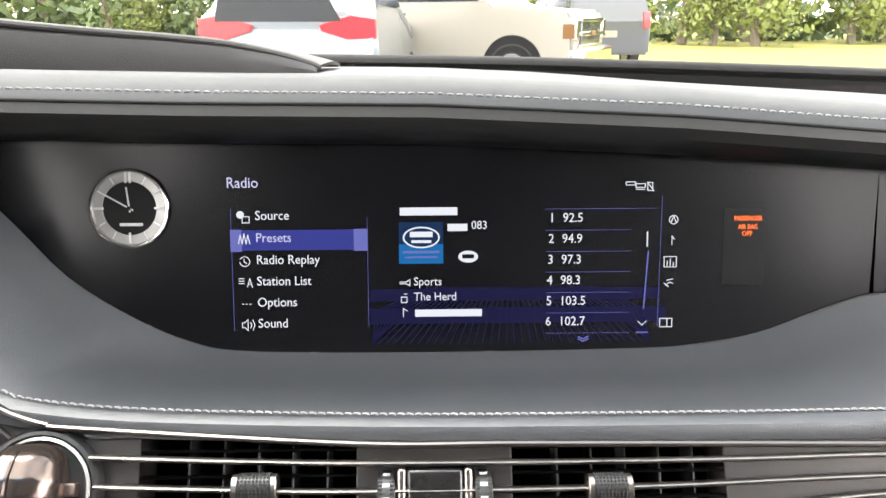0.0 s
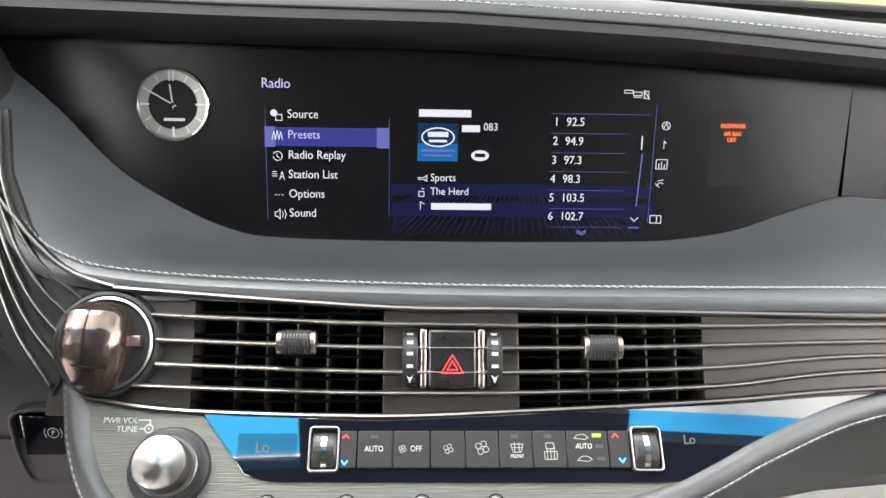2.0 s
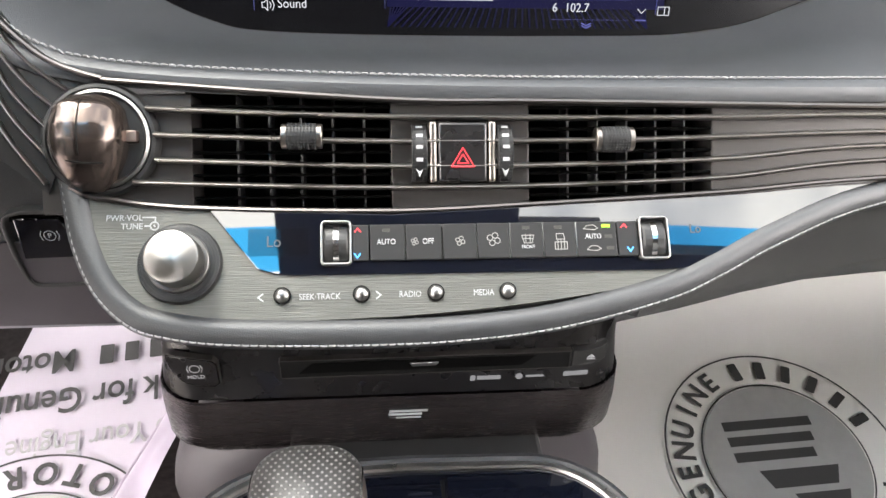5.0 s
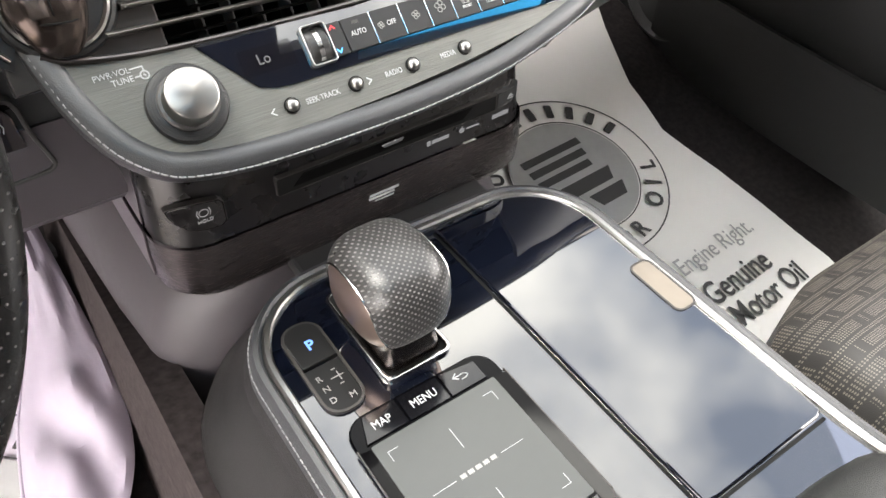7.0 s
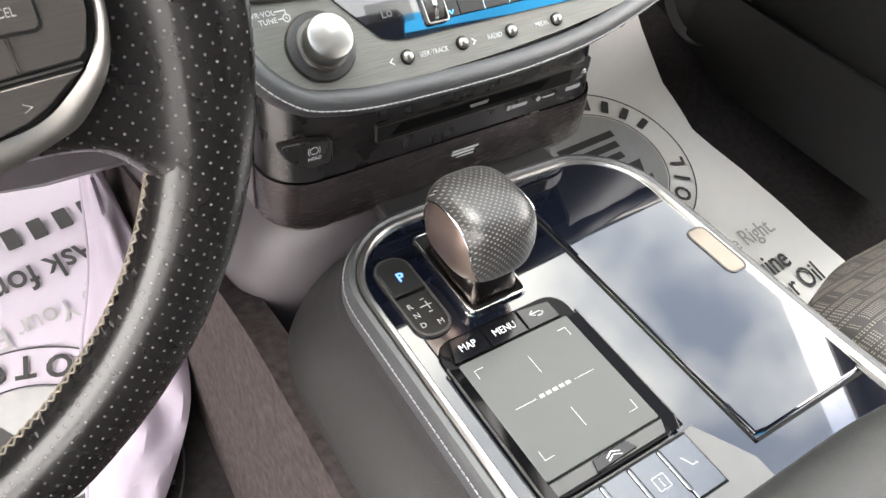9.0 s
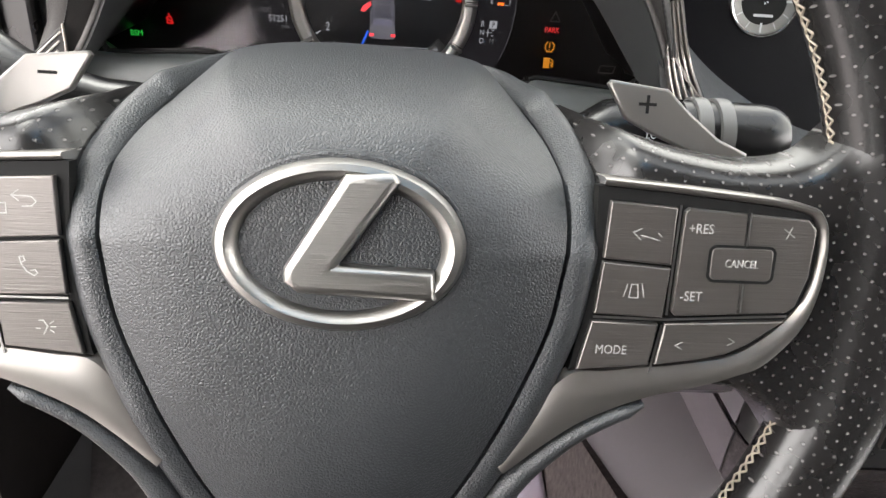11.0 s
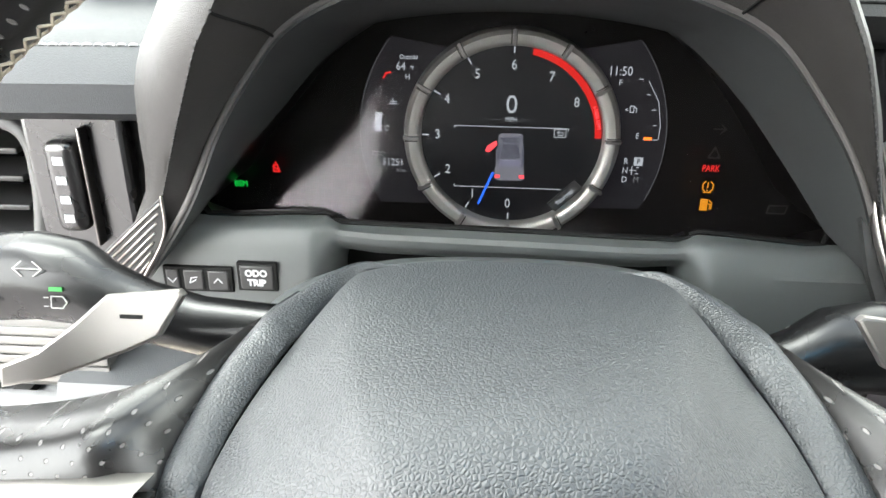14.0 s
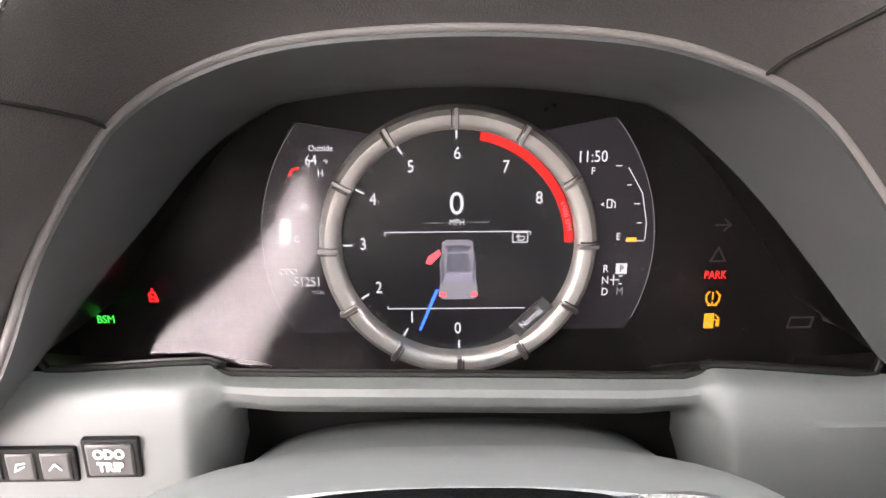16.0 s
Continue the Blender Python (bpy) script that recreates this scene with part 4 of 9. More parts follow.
IC = fan_icon(738, 628, 7, 4) + fan_icon(819, 628, 9, 4) + fan_icon(879, 626, 13, 4)
IC += [[(930, 620), (952, 620), (948, 634), (934, 634), (930, 620)], [(937, 618), (937, 634)], [(945, 618), (945, 634)], [(932, 626), (950, 626)]]
IC += [[(990, 633), (1012, 633), (1012, 646), (990, 646), (990, 633)], [(995, 630), (995, 647)], [(1001, 630), (1001, 647)], [(1007, 630), (1007, 647)], [(993, 618), (1006, 618), (1008, 628), (993, 628), (993, 618)]]
IC += [[(1044, 610), (1050, 604), (1062, 603), (1070, 609), (1064, 612), (1044, 610)], [(1048, 648), (1056, 641), (1066, 641), (1074, 646), (1066, 650), (1048, 648)]]
part("key_icon", strokes(cl_(IC), 0.0023, 0.0004), PRINT, clim, "white key icons", kind="stuff")
part("led", bars([(*[cu(a - 7, 0)[0], cu(a + 7, 0)[0]], cu(0, b + 3)[1], cu(0, b - 3)[1]) for a, b in ((688, 607), (938, 606), (997, 606), (1089, 624), (1091, 645))], 0.0023), GREYMETAL, clim, "unlit indicator lamps", kind="stuff")
part("led", bars([(cu(1077, 0)[0], cu(1093, 0)[0], cu(0, 608)[1], cu(0, 602)[1])], 0.0023), LIME, clim, "lit green indicator lamp", kind="stuff")
part("warmer_mark", strokes(cl_([[(633, 609), (638, 603), (643, 609)], [(1114, 608), (1119, 602), (1124, 608)]]), 0.0023, 0.0007), REDMARK, clim, "red chevrons", kind="stuff")
part("cooler_mark", strokes(cl_([[(632, 648), (637, 655), (642, 648)], [(1123, 645), (1128, 652), (1133, 645)]]), 0.0023, 0.0007), mat("blue marking", (0.05, 0.25, 0.6), 0.5, glow=(0.05, 0.35, 0.8), power=0.3), clim, "blue chevrons", kind="stuff")
x0, y0 = cu(448, 648)
x1, y1 = cu(552, 600)
part("readout", bars([(x0, x1, y0, y1)], 0.0006, 0.0001), mat("dark readout", (0.004, 0.004, 0.006), 0.05, spec=0.5, coat=0.6), clim, "dark temperature readout")

# ---- lower stack details ----
SX, SZ = -0.035, 0.375


def stx(lines):
    return [[(x - SX, z - SZ) for x, z in ln] for ln in lines]


def on_front(bm, y):
    """Turns a flat mark to stand on the stack's front."""
    for v in bm.verts:
        v.co = Vector((v.co.x, y - v.co.z, v.co.y))
    return bm


hold_out = [(-0.1648, 0.4396), (-0.1637, 0.4413), (-0.1587, 0.4443), (-0.1530, 0.4456), (-0.1473, 0.4459), (-0.1373, 0.4442), (-0.1351, 0.4418), (-0.1349, 0.4282), (-0.1375, 0.4258), (-0.1471, 0.4263), (-0.1530, 0.4268), (-0.1567, 0.4281), (-0.1618, 0.4320), (-0.1641, 0.4360)]
ho = [(a - SX, b - SZ) for a, b in hold_out]


def wrapped(bm):
    """Bends a mark on the stack's front round its corners."""
    for v in bm.verts:
        d = min(0.029, max(0.0, abs(v.co.x) - 0.107))
        v.co.y += 0.030 - math.sqrt(0.0009 - d * d)
    return bm


hb = part("hold_button", wrapped(on_front(plate(ho, -0.004, 0.0006, 0.0003), -0.0035)), HOUSING, stack, "black brake hold button")
part("gap", wrapped(on_front(ring_plate(inset(ho, -0.0007), inset(ho, 0.0001), -0.004, 0.0004), -0.0035)), VOID, hb)
part("outline", wrapped(on_front(ring_plate(inset(ho, -0.0010), inset(ho, -0.0006), -0.004, 0.0005), -0.0035)), GREYMETAL, hb, "thin bright outline")
hi = [[(-0.1468 + 0.0028 * math.cos(t), 0.4395 + 0.0026 * math.sin(t)) for t in np.linspace(0, 6.3, 14)], [(-0.1502, 0.4420), (-0.1510, 0.4395), (-0.1502, 0.4370)], [(-0.1434, 0.4420), (-0.1426, 0.4395), (-0.1434, 0.4370)]]
part("icon", on_front(strokes(stx(hi), 0.0008, 0.0005), -0.0035), WHITE, hb)
lt = letters("HOLD", -0.1466 - SX, -0.0044, 0.4335 - SZ, 0.0034, WHITE, hb)
lt.matrix_basis = lt.matrix_basis @ Matrix.Rotation(radians(90), 4, "X")
slot_o = [(-0.1005, 0.4405), (-0.0998, 0.4415), (0.0665, 0.4425), (0.0668, 0.4302), (-0.0995, 0.4285), (-0.1005, 0.4295)]
so = [(a - SX, b - SZ) for a, b in slot_o]
sl = part("disc_slot", on_front(plate(so, -0.004, 0.0004), -0.002), BLACK, stack, "black disc slot")
part("outline", on_front(ring_plate(inset(so, -0.0005), inset(so, 0.0002), -0.004, 0.0008), -0.002), GREYMETAL, sl, "thin bright outline")
part("opening", on_front(plate([(a - SX, b - SZ) for a, b in ((-0.082, 0.4395), (0.046, 0.4405), (0.038, 0.4335), (-0.090, 0.4320))], 0.0003, 0.0009), -0.002), VOID, sl)
part("tab", on_front(plate([(a - SX, b - SZ) for a, b in ((-0.0270, 0.4378), (-0.0105, 0.4382), (-0.0120, 0.4360), (-0.0255, 0.4356))], 0.0003, 0.0016), -0.002), SILVER, sl, "small silver tab")
eo = [(a - SX, b - SZ) for a, b in ((0.0680, 0.4428), (0.0740, 0.4429), (0.0800, 0.4430), (0.0850, 0.4431), (0.0900, 0.4432), (0.0902, 0.4312), (0.0850, 0.4310), (0.0800, 0.4309), (0.0740, 0.4307), (0.0680, 0.4306))]
ej = part("eject_button", wrapped(on_front(plate(eo, -0.004, 0.0006, 0.0004), -0.002)), PLASTIC, stack, "black eject button")
part("icon", on_front(plate([(a - SX, b - SZ) for a, b in ((0.0765, 0.4378), (0.0815, 0.4378), (0.0790, 0.4402))], 0.0007, 0.0011), -0.002), WHITE, ej)
part("icon", on_front(bars([(0.0765 - SX, 0.0815 - SX, 0.4362 - SZ, 0.4369 - SZ)], 0.0007), -0.002), WHITE, ej)
mk = [(0.0125, 0.0265, 0.4228, 0.4258), (0.0085, 0.0115, 0.4222, 0.4262), (0.0415, 0.0525, 0.4237, 0.4253), (0.0640, 0.0790, 0.4235, 0.4270)]
part("maker_mark", wrapped(on_front(bars([(a - SX, b - SX, c - SZ, d - SZ) for a, b, c, d in mk], 0.0), -0.0028)), TEXTDIM, stack, "pale maker's marks")
part("maker_mark", on_front(plate(ellipse(0.0375 - SX, 0.4246 - SZ, 0.0022, 0.0022, 16), 0.0, 0.0003), -0.0028), TEXTDIM, stack, "pale round maker's mark")
mk = [(-0.0390, -0.0160, 0.4012, 0.4030), (-0.0395, -0.0195, 0.3985, 0.4003), (-0.0350, -0.0200, 0.3960, 0.3972)]
part("maker_mark", on_front(bars([(a - SX, b - SX, c - SZ, d - SZ) for a, b, c, d in mk], 0.0), -0.0058), WHITE, stack, "white maker's mark")

# ---- centre console ----
con = thing("centre_console", Matrix.Translation((0, 0, 0.38)), "gloss black centre console with silver trim and stitched leather sides", "console")
G0, G1, GF, GB = -0.147, 0.0905, -0.190, -0.52


def console_line(d, n=10):
    """Open outline of the top, d outside the black panel, from rear left round the front to rear right."""
    r = 0.052 + d
    out = [(G0 - d, GB), (G0 - d, GF + d - r)]
    for i in range(1, n + 1):
        t = radians(180 - 90 * i / n)
        out.append((G0 - d + r + r * math.cos(t), GF + d - r + r * math.sin(t)))
    out.append((-0.028, GF + d + 0.002))
    for i in range(n):
        t = radians(90 - 90 * i / n)
        out.append((G1 + d - r + r * math.cos(t), GF + d - r + r * math.sin(t)))
    out += [(G1 + d, GF + d - r), (G1 + d + 0.0005, -0.41), (G1 + d + 0.002, -0.445), (G1 + d + 0.006, -0.485), (G1 + d + 0.010, GB)]
    return out


def rail(specs, thick=0.0):
    """A moulding round the top: (outward, height) at each of its edges."""
    return loft([[(x, y, h) for x, y in console_line(d)] for d, h in specs], thick)


part("top_panel", plate(console_line(0.0005), -0.02, -0.001), GLOSS, con, "piano black top panel")
part("inner_trim", rail([(0.0003, -0.004), (0.0003, 0.0012), (0.0015, 0.0026), (0.0040, 0.0026), (0.0058, 0.0012), (0.0060, -0.004)]), CONSILVER, con, "satin silver trim")
part("leather_edge", rail([(0.0061, -0.006), (0.0062, 0.0006), (0.0080, 0.0024), (0.0110, 0.0016), (0.0135, -0.003), (0.0150, -0.010), (0.0158, -0.016)], 0.001), LEATHER, con, "padded leather edge")
part("stitching", stitches([(x, y, -0.0065) for x, y in console_line(0.0146)], 0.0042, 0.003, 0.0005, (0, 0, 1)), THREAD, con, "grey stitching")
part("side", rail([(0.0150, -0.013), (0.0195, -0.023), (0.0200, -0.026), (0.034, -0.044), (0.050, -0.066), (0.055, -0.080), (0.057, -0.30)], 0.003), LEATHER_DARK, con, "leather console side")
# storage lid
ln = console_line(-0.0012)
lid = [(x, y) for x, y in ln if x > -0.0075 and y > -0.425 and y > -0.43]
lid = [(-0.0078, -0.430), (-0.0078, -0.1925)] + [q for q in lid if q[0] > 0.0] + [(0.0893, -0.4295), (0.084, -0.4315), (0.002, -0.4315)]
ld = part("storage_lid", plate(lid, -0.006, 0.0022, 0.0012), GLOSS, con, "piano black storage lid")
go = rrect(0.0765, 0.0925, -0.3365, -0.2925, 0.005)
# silver plate; the beige it mirrors is painted into its colour
part("finger_plate", plate(go, 0.0, 0.0026, 0.0005), mat("pale bronze", (0.22, 0.19, 0.155), 0.36, 0.8), ld, "silver finger plate with a beige reflection in its colour")
part("finger_edge", ring_plate(inset(go, -0.001), inset(go, 0.0003), 0.0, 0.0029), GREYMETAL, ld)
part("lid_gap", strokes([[(-0.0095, -0.195), (-0.0095, -0.433), (0.088, -0.4335)]], -0.0009, 0.0022, 0.0003), BLACK, con, "dark gap round the lid")
# touch pad
PADKEY = mat("gloss black key plastic", (0.003, 0.003, 0.004), 0.10, spec=0.5)
PADBLACK = mat("gloss black pad frame", (0.002, 0.002, 0.0025), 0.06, spec=0.09)
tp = part("touch_pad", plate(rrect(-0.1370, -0.0415, -0.4065, -0.2905, 0.013), -0.004, 0.0012, 0.0010), PADBLACK, con, "touch pad with three keys in a black frame")
for x0, x1, z0, z1 in ((-0.1370, -0.1305, 0.0034, 0.0012), (-0.0485, -0.0415, 0.0012, 0.0034)):
    part("side_wall", loft([[(x0, y, z0 + 0.0002), (x1, y, z1 + 0.0002)] for y in (-0.4055, -0.3600, -0.3120)], 0.0008), PADBLACK, tp, "sloping black side of the pad")
# highlights along the pad's edges, drawn as thin metal strips
part("edge_highlight", strokes([[(-0.0412, -0.310), (-0.0412, -0.398), (-0.0445, -0.4055)], [(-0.1372, -0.310), (-0.1372, -0.4030)]], 0.0012, 0.0007, 0.0024), GREYMETAL, tp, "edge highlight drawn as thin strips", kind="stuff")
part("glass", plate(rrect(-0.1300, -0.0490, -0.3945, -0.3105, 0.0015), 0.0010, 0.0022, 0.0003), mat("grey touch glass", (0.055, 0.058, 0.055), 0.34, var=0.06, bump=0.05, bscale=5000), tp, "grey satin touch glass")
part("strip", plate([(-0.1300, -0.4040), (-0.0530, -0.4040), (-0.0490, -0.3960), (-0.1300, -0.3960)], 0.0010, 0.0026, 0.0005), SATIN, tp, "satin strip")
part("chevron_key", plate([(-0.1035, -0.4040), (-0.0740, -0.4030), (-0.0775, -0.3962), (-0.1015, -0.3970)], 0.002, 0.0034, 0.0005), PADKEY, tp, "black chevron key")
part("mark", strokes([[(-0.0935, -0.4018), (-0.0890, -0.3998), (-0.0845, -0.4018)], [(-0.0935, -0.3998), (-0.0890, -0.3978), (-0.0845, -0.3998)]], 0.0035, 0.0007), WHITE, tp)
for a, b in ((-0.1310, -0.1042), (-0.1036, -0.0768), (-0.0762, -0.0520)):
    o = [(a, -0.3090), (b, -0.3090), (b, -0.2925 if b < -0.06 else -0.2955), (a + 0.001 if a > -0.12 else a + 0.006, -0.2925)]
    part("key", plate(o, 0.0008, 0.0024, 0.0005), PADKEY, tp, "gloss black key")
letters("MAP", -0.1170, -0.3010, 0.0026, 0.0072, WHITE, tp, squeeze=0.85)
letters("MENU", -0.0900, -0.3010, 0.0026, 0.0072, WHITE, tp, squeeze=0.85)
part("mark", strokes([[(-0.0695, -0.2995), (-0.0665, -0.2975)], [(-0.0695, -0.2995), (-0.0665, -0.3015)], [(-0.0695, -0.2995), (-0.0620, -0.2995), (-0.0600, -0.3010), (-0.0620, -0.3025), (-0.0650, -0.3025)]], 0.0025, 0.0006), WHITE, tp)
bx = []
for x, y, sx, sy in ((-0.1240, -0.3180, 1, -1), (-0.0560, -0.3180, -1, -1), (-0.0560, -0.3840, -1, 1), (-0.1230, -0.3840, 1, 1)):
    bx.append([(x + sx * 0.006, y), (x, y), (x, y + sy * 0.006)])
bx += [[(-0.0895, -0.3245), (-0.0895, -0.3375)], [(-0.0895, -0.3650), (-0.0895, -0.3780)], [(-0.1180, -0.3510), (-0.1040, -0.3510)], [(-0.0750, -0.3510), (-0.0610, -0.3510)]]
part("guide_marks", strokes(bx, 0.0023, 0.00032), WHITE, tp, "white guide marks", kind="stuff")
part("maker_bar", bars([(-0.1010 + 0.0048 * k, -0.1010 + 0.0048 * k + 0.0034, -0.3520, -0.3496) for k in range(5)], 0.0023), PRINT, tp, "white maker's marks")
# P and gear keys


def turned(o):
    """The points of a convex outline in order round its middle."""
    cx, cy = sum(q[0] for q in o) / len(o), sum(q[1] for q in o) / len(o)
    return sorted(o, key=lambda q: math.atan2(q[1] - cy, q[0] - cx))


po = rrect(-0.1370, -0.1135, -0.2830, -0.2160, 0.0100)
gk = part("gear_keys", ring_plate(inset(po, -0.0010), inset(po, 0.0006), -0.002, 0.0012), GREYMETAL, con, "park key and gear display in a rim")
GEARKEY = mat("dark gear key plastic", (0.0075, 0.0075, 0.0075), 0.40, spec=0.26)
part("park_key", plate(turned([q for q in inset(po, 0.0006) if q[1] > -0.246] + [(-0.1364, -0.2475), (-0.1141, -0.2475)]), -0.002, 0.0022, 0.0006), GEARKEY, gk, "dark grey park key")
part("gear_display", plate(turned([(-0.1141, -0.2490), (-0.1364, -0.2490)] + [q for q in inset(po, 0.0006) if q[1] < -0.250]), -0.002, 0.0008, 0.0003), GEARKEY, gk, "dark grey gear display")
letters("P", -0.1245, -0.2345, 0.0025, 0.0100, BLUELAMP, gk, bold=0.0002)
for ch, x, y in (("R", -0.1315, -0.2580), ("N", -0.1310, -0.2660), ("D", -0.1312, -0.2742), ("M", -0.1200, -0.2762)):
    letters(ch, x, y, 0.0011, 0.0056, PRINT, gk)
part("mark", strokes([[(-0.1255, -0.2610), (-0.1180, -0.2610)], [(-0.1205, -0.2580), (-0.1205, -0.2640)], [(-0.1225, -0.2555), (-0.1205, -0.2555)], [(-0.1225, -0.2665), (-0.1205, -0.2665)]], 0.0011, 0.0007), PRINT, gk)
# rear silver panel with four keys
# silver keys: the blue of the mirrored sky is put into the metal
REARM = mat("satin silver tinted with sky reflection", (0.135, 0.142, 0.155), 0.20, 0.9, var=0.05)
part("rear_panel", plate([(-0.1465, -0.4075), (-0.0360, -0.4075), (-0.0180, -0.4400), (-0.0180, -0.52), (-0.1465, -0.52)], -0.004, 0.0012, 0.0006), mat("dull rear silver", (0.150, 0.147, 0.140), 0.30, 0.9, var=0.08, scale=60), con, "satin silver rear panel")
kx = [-0.1285, -0.1072, -0.0878, -0.0662, -0.0440]
bed = [(kx[0], -0.4090), (kx[0], -0.4340), (kx[0] + 0.0025, -0.4395), (kx[0] + 0.0080, -0.4420), (kx[4], -0.4420), (kx[4], -0.4090)]
part("key_bed", plate(inset(bed[::-1], -0.0007), 0.0, 0.0014), BLACK, con, "dark gap round the keys")
for i, (a, b) in enumerate(zip(kx, kx[1:])):
    o = [(b - 0.0003, -0.4420), (b - 0.0003, -0.4095), (a + 0.0003, -0.4095)] + ([(a + 0.0003, -0.4340), (a + 0.0028, -0.4395), (a + 0.0083, -0.4418)] if i == 0 else [(a + 0.0003, -0.4420)])
    part("rear_key", plate(o, 0.0, 0.0026, 0.0007), REARM, con, "satin silver key")
for x in kx[1:4]:
    part("key_ridge", plate(rrect(x - 0.0011, x + 0.0011, -0.4365, -0.4105, 0.0010), 0.002, 0.0030, 0.0005), REARM, con, "narrow ridge between the keys")
    part("ridge_gap", ring_plate(rrect(x - 0.0016, x + 0.0016, -0.4370, -0.4100, 0.0013), rrect(x - 0.0011, x + 0.0011, -0.4365, -0.4105, 0.0010), 0.002, 0.0028), BLACK, con)
ic = [[(-0.1225, -0.4255), (-0.1165, -0.4215), (-0.1125, -0.4255), (-0.1165, -0.4295), (-0.1225, -0.4255)], [(-0.0810, -0.4210), (-0.0730, -0.4210), (-0.0730, -0.4290), (-0.0810, -0.4290), (-0.0810, -0.4210)],
      [(-0.0770, -0.4225), (-0.0770, -0.4275)], [(-0.0575, -0.4200), (-0.0545, -0.4260), (-0.0510, -0.4260)]]
part("rear_mark", strokes(ic, 0.0027, 0.0004), WHITE, con, kind="stuff")
part("front_tray", rbox(-0.10, 0.055, -0.176, -0.12, -0.018, -0.006, 0.003), PLASTIC, con)
# gear selector
sh = thing("gear_selector", Matrix.Translation((-0.078, -0.245, 0.379)), "gear selector with a perforated leather and chrome knob", "gear selector")
so = rrect(-0.0225, 0.0225, -0.036, 0.040, 0.006)
part("base_frame", ring_plate(inset(so, -0.0002), inset(so, 0.0022), 0.0, 0.0032, 0.0008), BRIGHT, sh, "bright base frame")
part("base", plate(inset(so, 0.0021), -0.004, 0.0008), BLACK, sh)


def superball(c, hx, hy, hz, e=0.62, nu=40, nv=22, lo=-1.0, hi=1.0, lean=0.0, uv=True):
    """A rounded block, cut between two heights."""
    rows = []
    for j in range(nv + 1):
        s = lo + (hi - lo) * j / nv
        ph = math.asin(max(-1, min(1, s)))
        cz = math.copysign(abs(math.sin(ph)) ** e, s)
        cr = math.cos(ph) ** e
        row = []
        for i in range(nu):
            t = 2 * math.pi * i / nu
            row.append((c[0] + hx * cr * math.copysign(abs(math.cos(t)) ** e, math.cos(t)), c[1] + hy * cr * math.copysign(abs(math.sin(t)) ** e, math.sin(t)) + lean * cz * hz, c[2] + hz * cz))
        rows.append(row)
    return loft(rows, 0, True, uv)


def dotted(name, col, dot, pu, pv, size=0.22, rough=0.45, depth=0.4, offset=True, use_uv=True, lean=0.0, spec=0.4, grain=0.12):
    """Leather with rows of small holes, by the surface's own u and v or by its x and y."""
    m = mat(name, col, rough, var=0.12, bump=grain, bscale=1200, cell=True, spec=spec)
    n, l = m.node_tree.nodes, m.node_tree.links
    b = n["Principled BSDF"]
    c = n.new("ShaderNodeTexCoord")
    sp = n.new("ShaderNodeSeparateXYZ")
    l.new(c.outputs["UV" if use_uv else "Object"], sp.inputs[0])

    def mth(op, a, bb=None):
        k = n.new("ShaderNodeMath")
        k.operation = op
        for i, v in enumerate((a, bb)):
            if v is None:
                continue
            if isinstance(v, (int, float)):
                k.inputs[i].default_value = v
            else:
                l.new(v, k.inputs[i])
        return k.outputs[0]
    u, v = mth("MULTIPLY", sp.outputs[0], pu), mth("MULTIPLY", mth("ADD", sp.outputs[1], mth("MULTIPLY", sp.outputs[2], lean)), pv)
    if offset:
        u = mth("ADD", u, mth("MULTIPLY", mth("FLOOR", v), 0.5))
    fu, fv = mth("SUBTRACT", mth("FRACT", u), 0.5), mth("SUBTRACT", mth("FRACT", v), 0.5)
    fv = mth("MULTIPLY", fv, pu / pv)
    d = mth("SQRT", mth("ADD", mth("MULTIPLY", fu, fu), mth("MULTIPLY", fv, fv)))
    r = n.new("ShaderNodeMapRange")
    r.inputs["From Min"].default_value, r.inputs["From Max"].default_value = size * 0.7, size
    r.inputs["To Min"].default_value, r.inputs["To Max"].default_value = 1, 0
    l.new(d, r.inputs["Value"])
    x = n.new("ShaderNodeMix")
    x.data_type = "RGBA"
    old = b.inputs["Base Color"].links[0].from_socket
    l.new(r.outputs["Result"], x.inputs[0])
    l.new(old, x.inputs[6])
    x.inputs[7].default_value = (*dot, 1)
    l.new(x.outputs[2], b.inputs["Base Color"])
    k = n.new("ShaderNodeBump")
    k.inputs["Strength"].default_value, k.inputs["Distance"].default_value = depth, 0.0006
    k.invert = True
    l.new(r.outputs["Result"], k.inputs["Height"])
    l.new(b.inputs["Normal"].links[0].from_socket, k.inputs["Normal"])
    l.new(k.outputs["Normal"], b.inputs["Normal"])
    return m


PERF_KNOB = dotted("perforated knob leather", (0.026, 0.025, 0.0245), (0.17, 0.165, 0.16), 250, 460, 0.19, 0.30, 1.0, True, False, 0.9, spec=0.6)
kb = superball((-0.002, -0.005, 0.0450), 0.0292, 0.0335, 0.0288, 0.68, 120, 64)


def cheek_side(p):
    """Positive outside the leather saddle, on the flanks."""
    x, y, z = abs(p.x + 0.002) / 0.0292, (p.y + 0.005) / 0.0335, (p.z - 0.0450) / 0.0288
    return x - (0.72 + 0.20 * max(0.0, z + 0.1) + 0.12 * abs(y + 0.1) ** 2 - 0.45 * max(0.0, -z - 0.15))


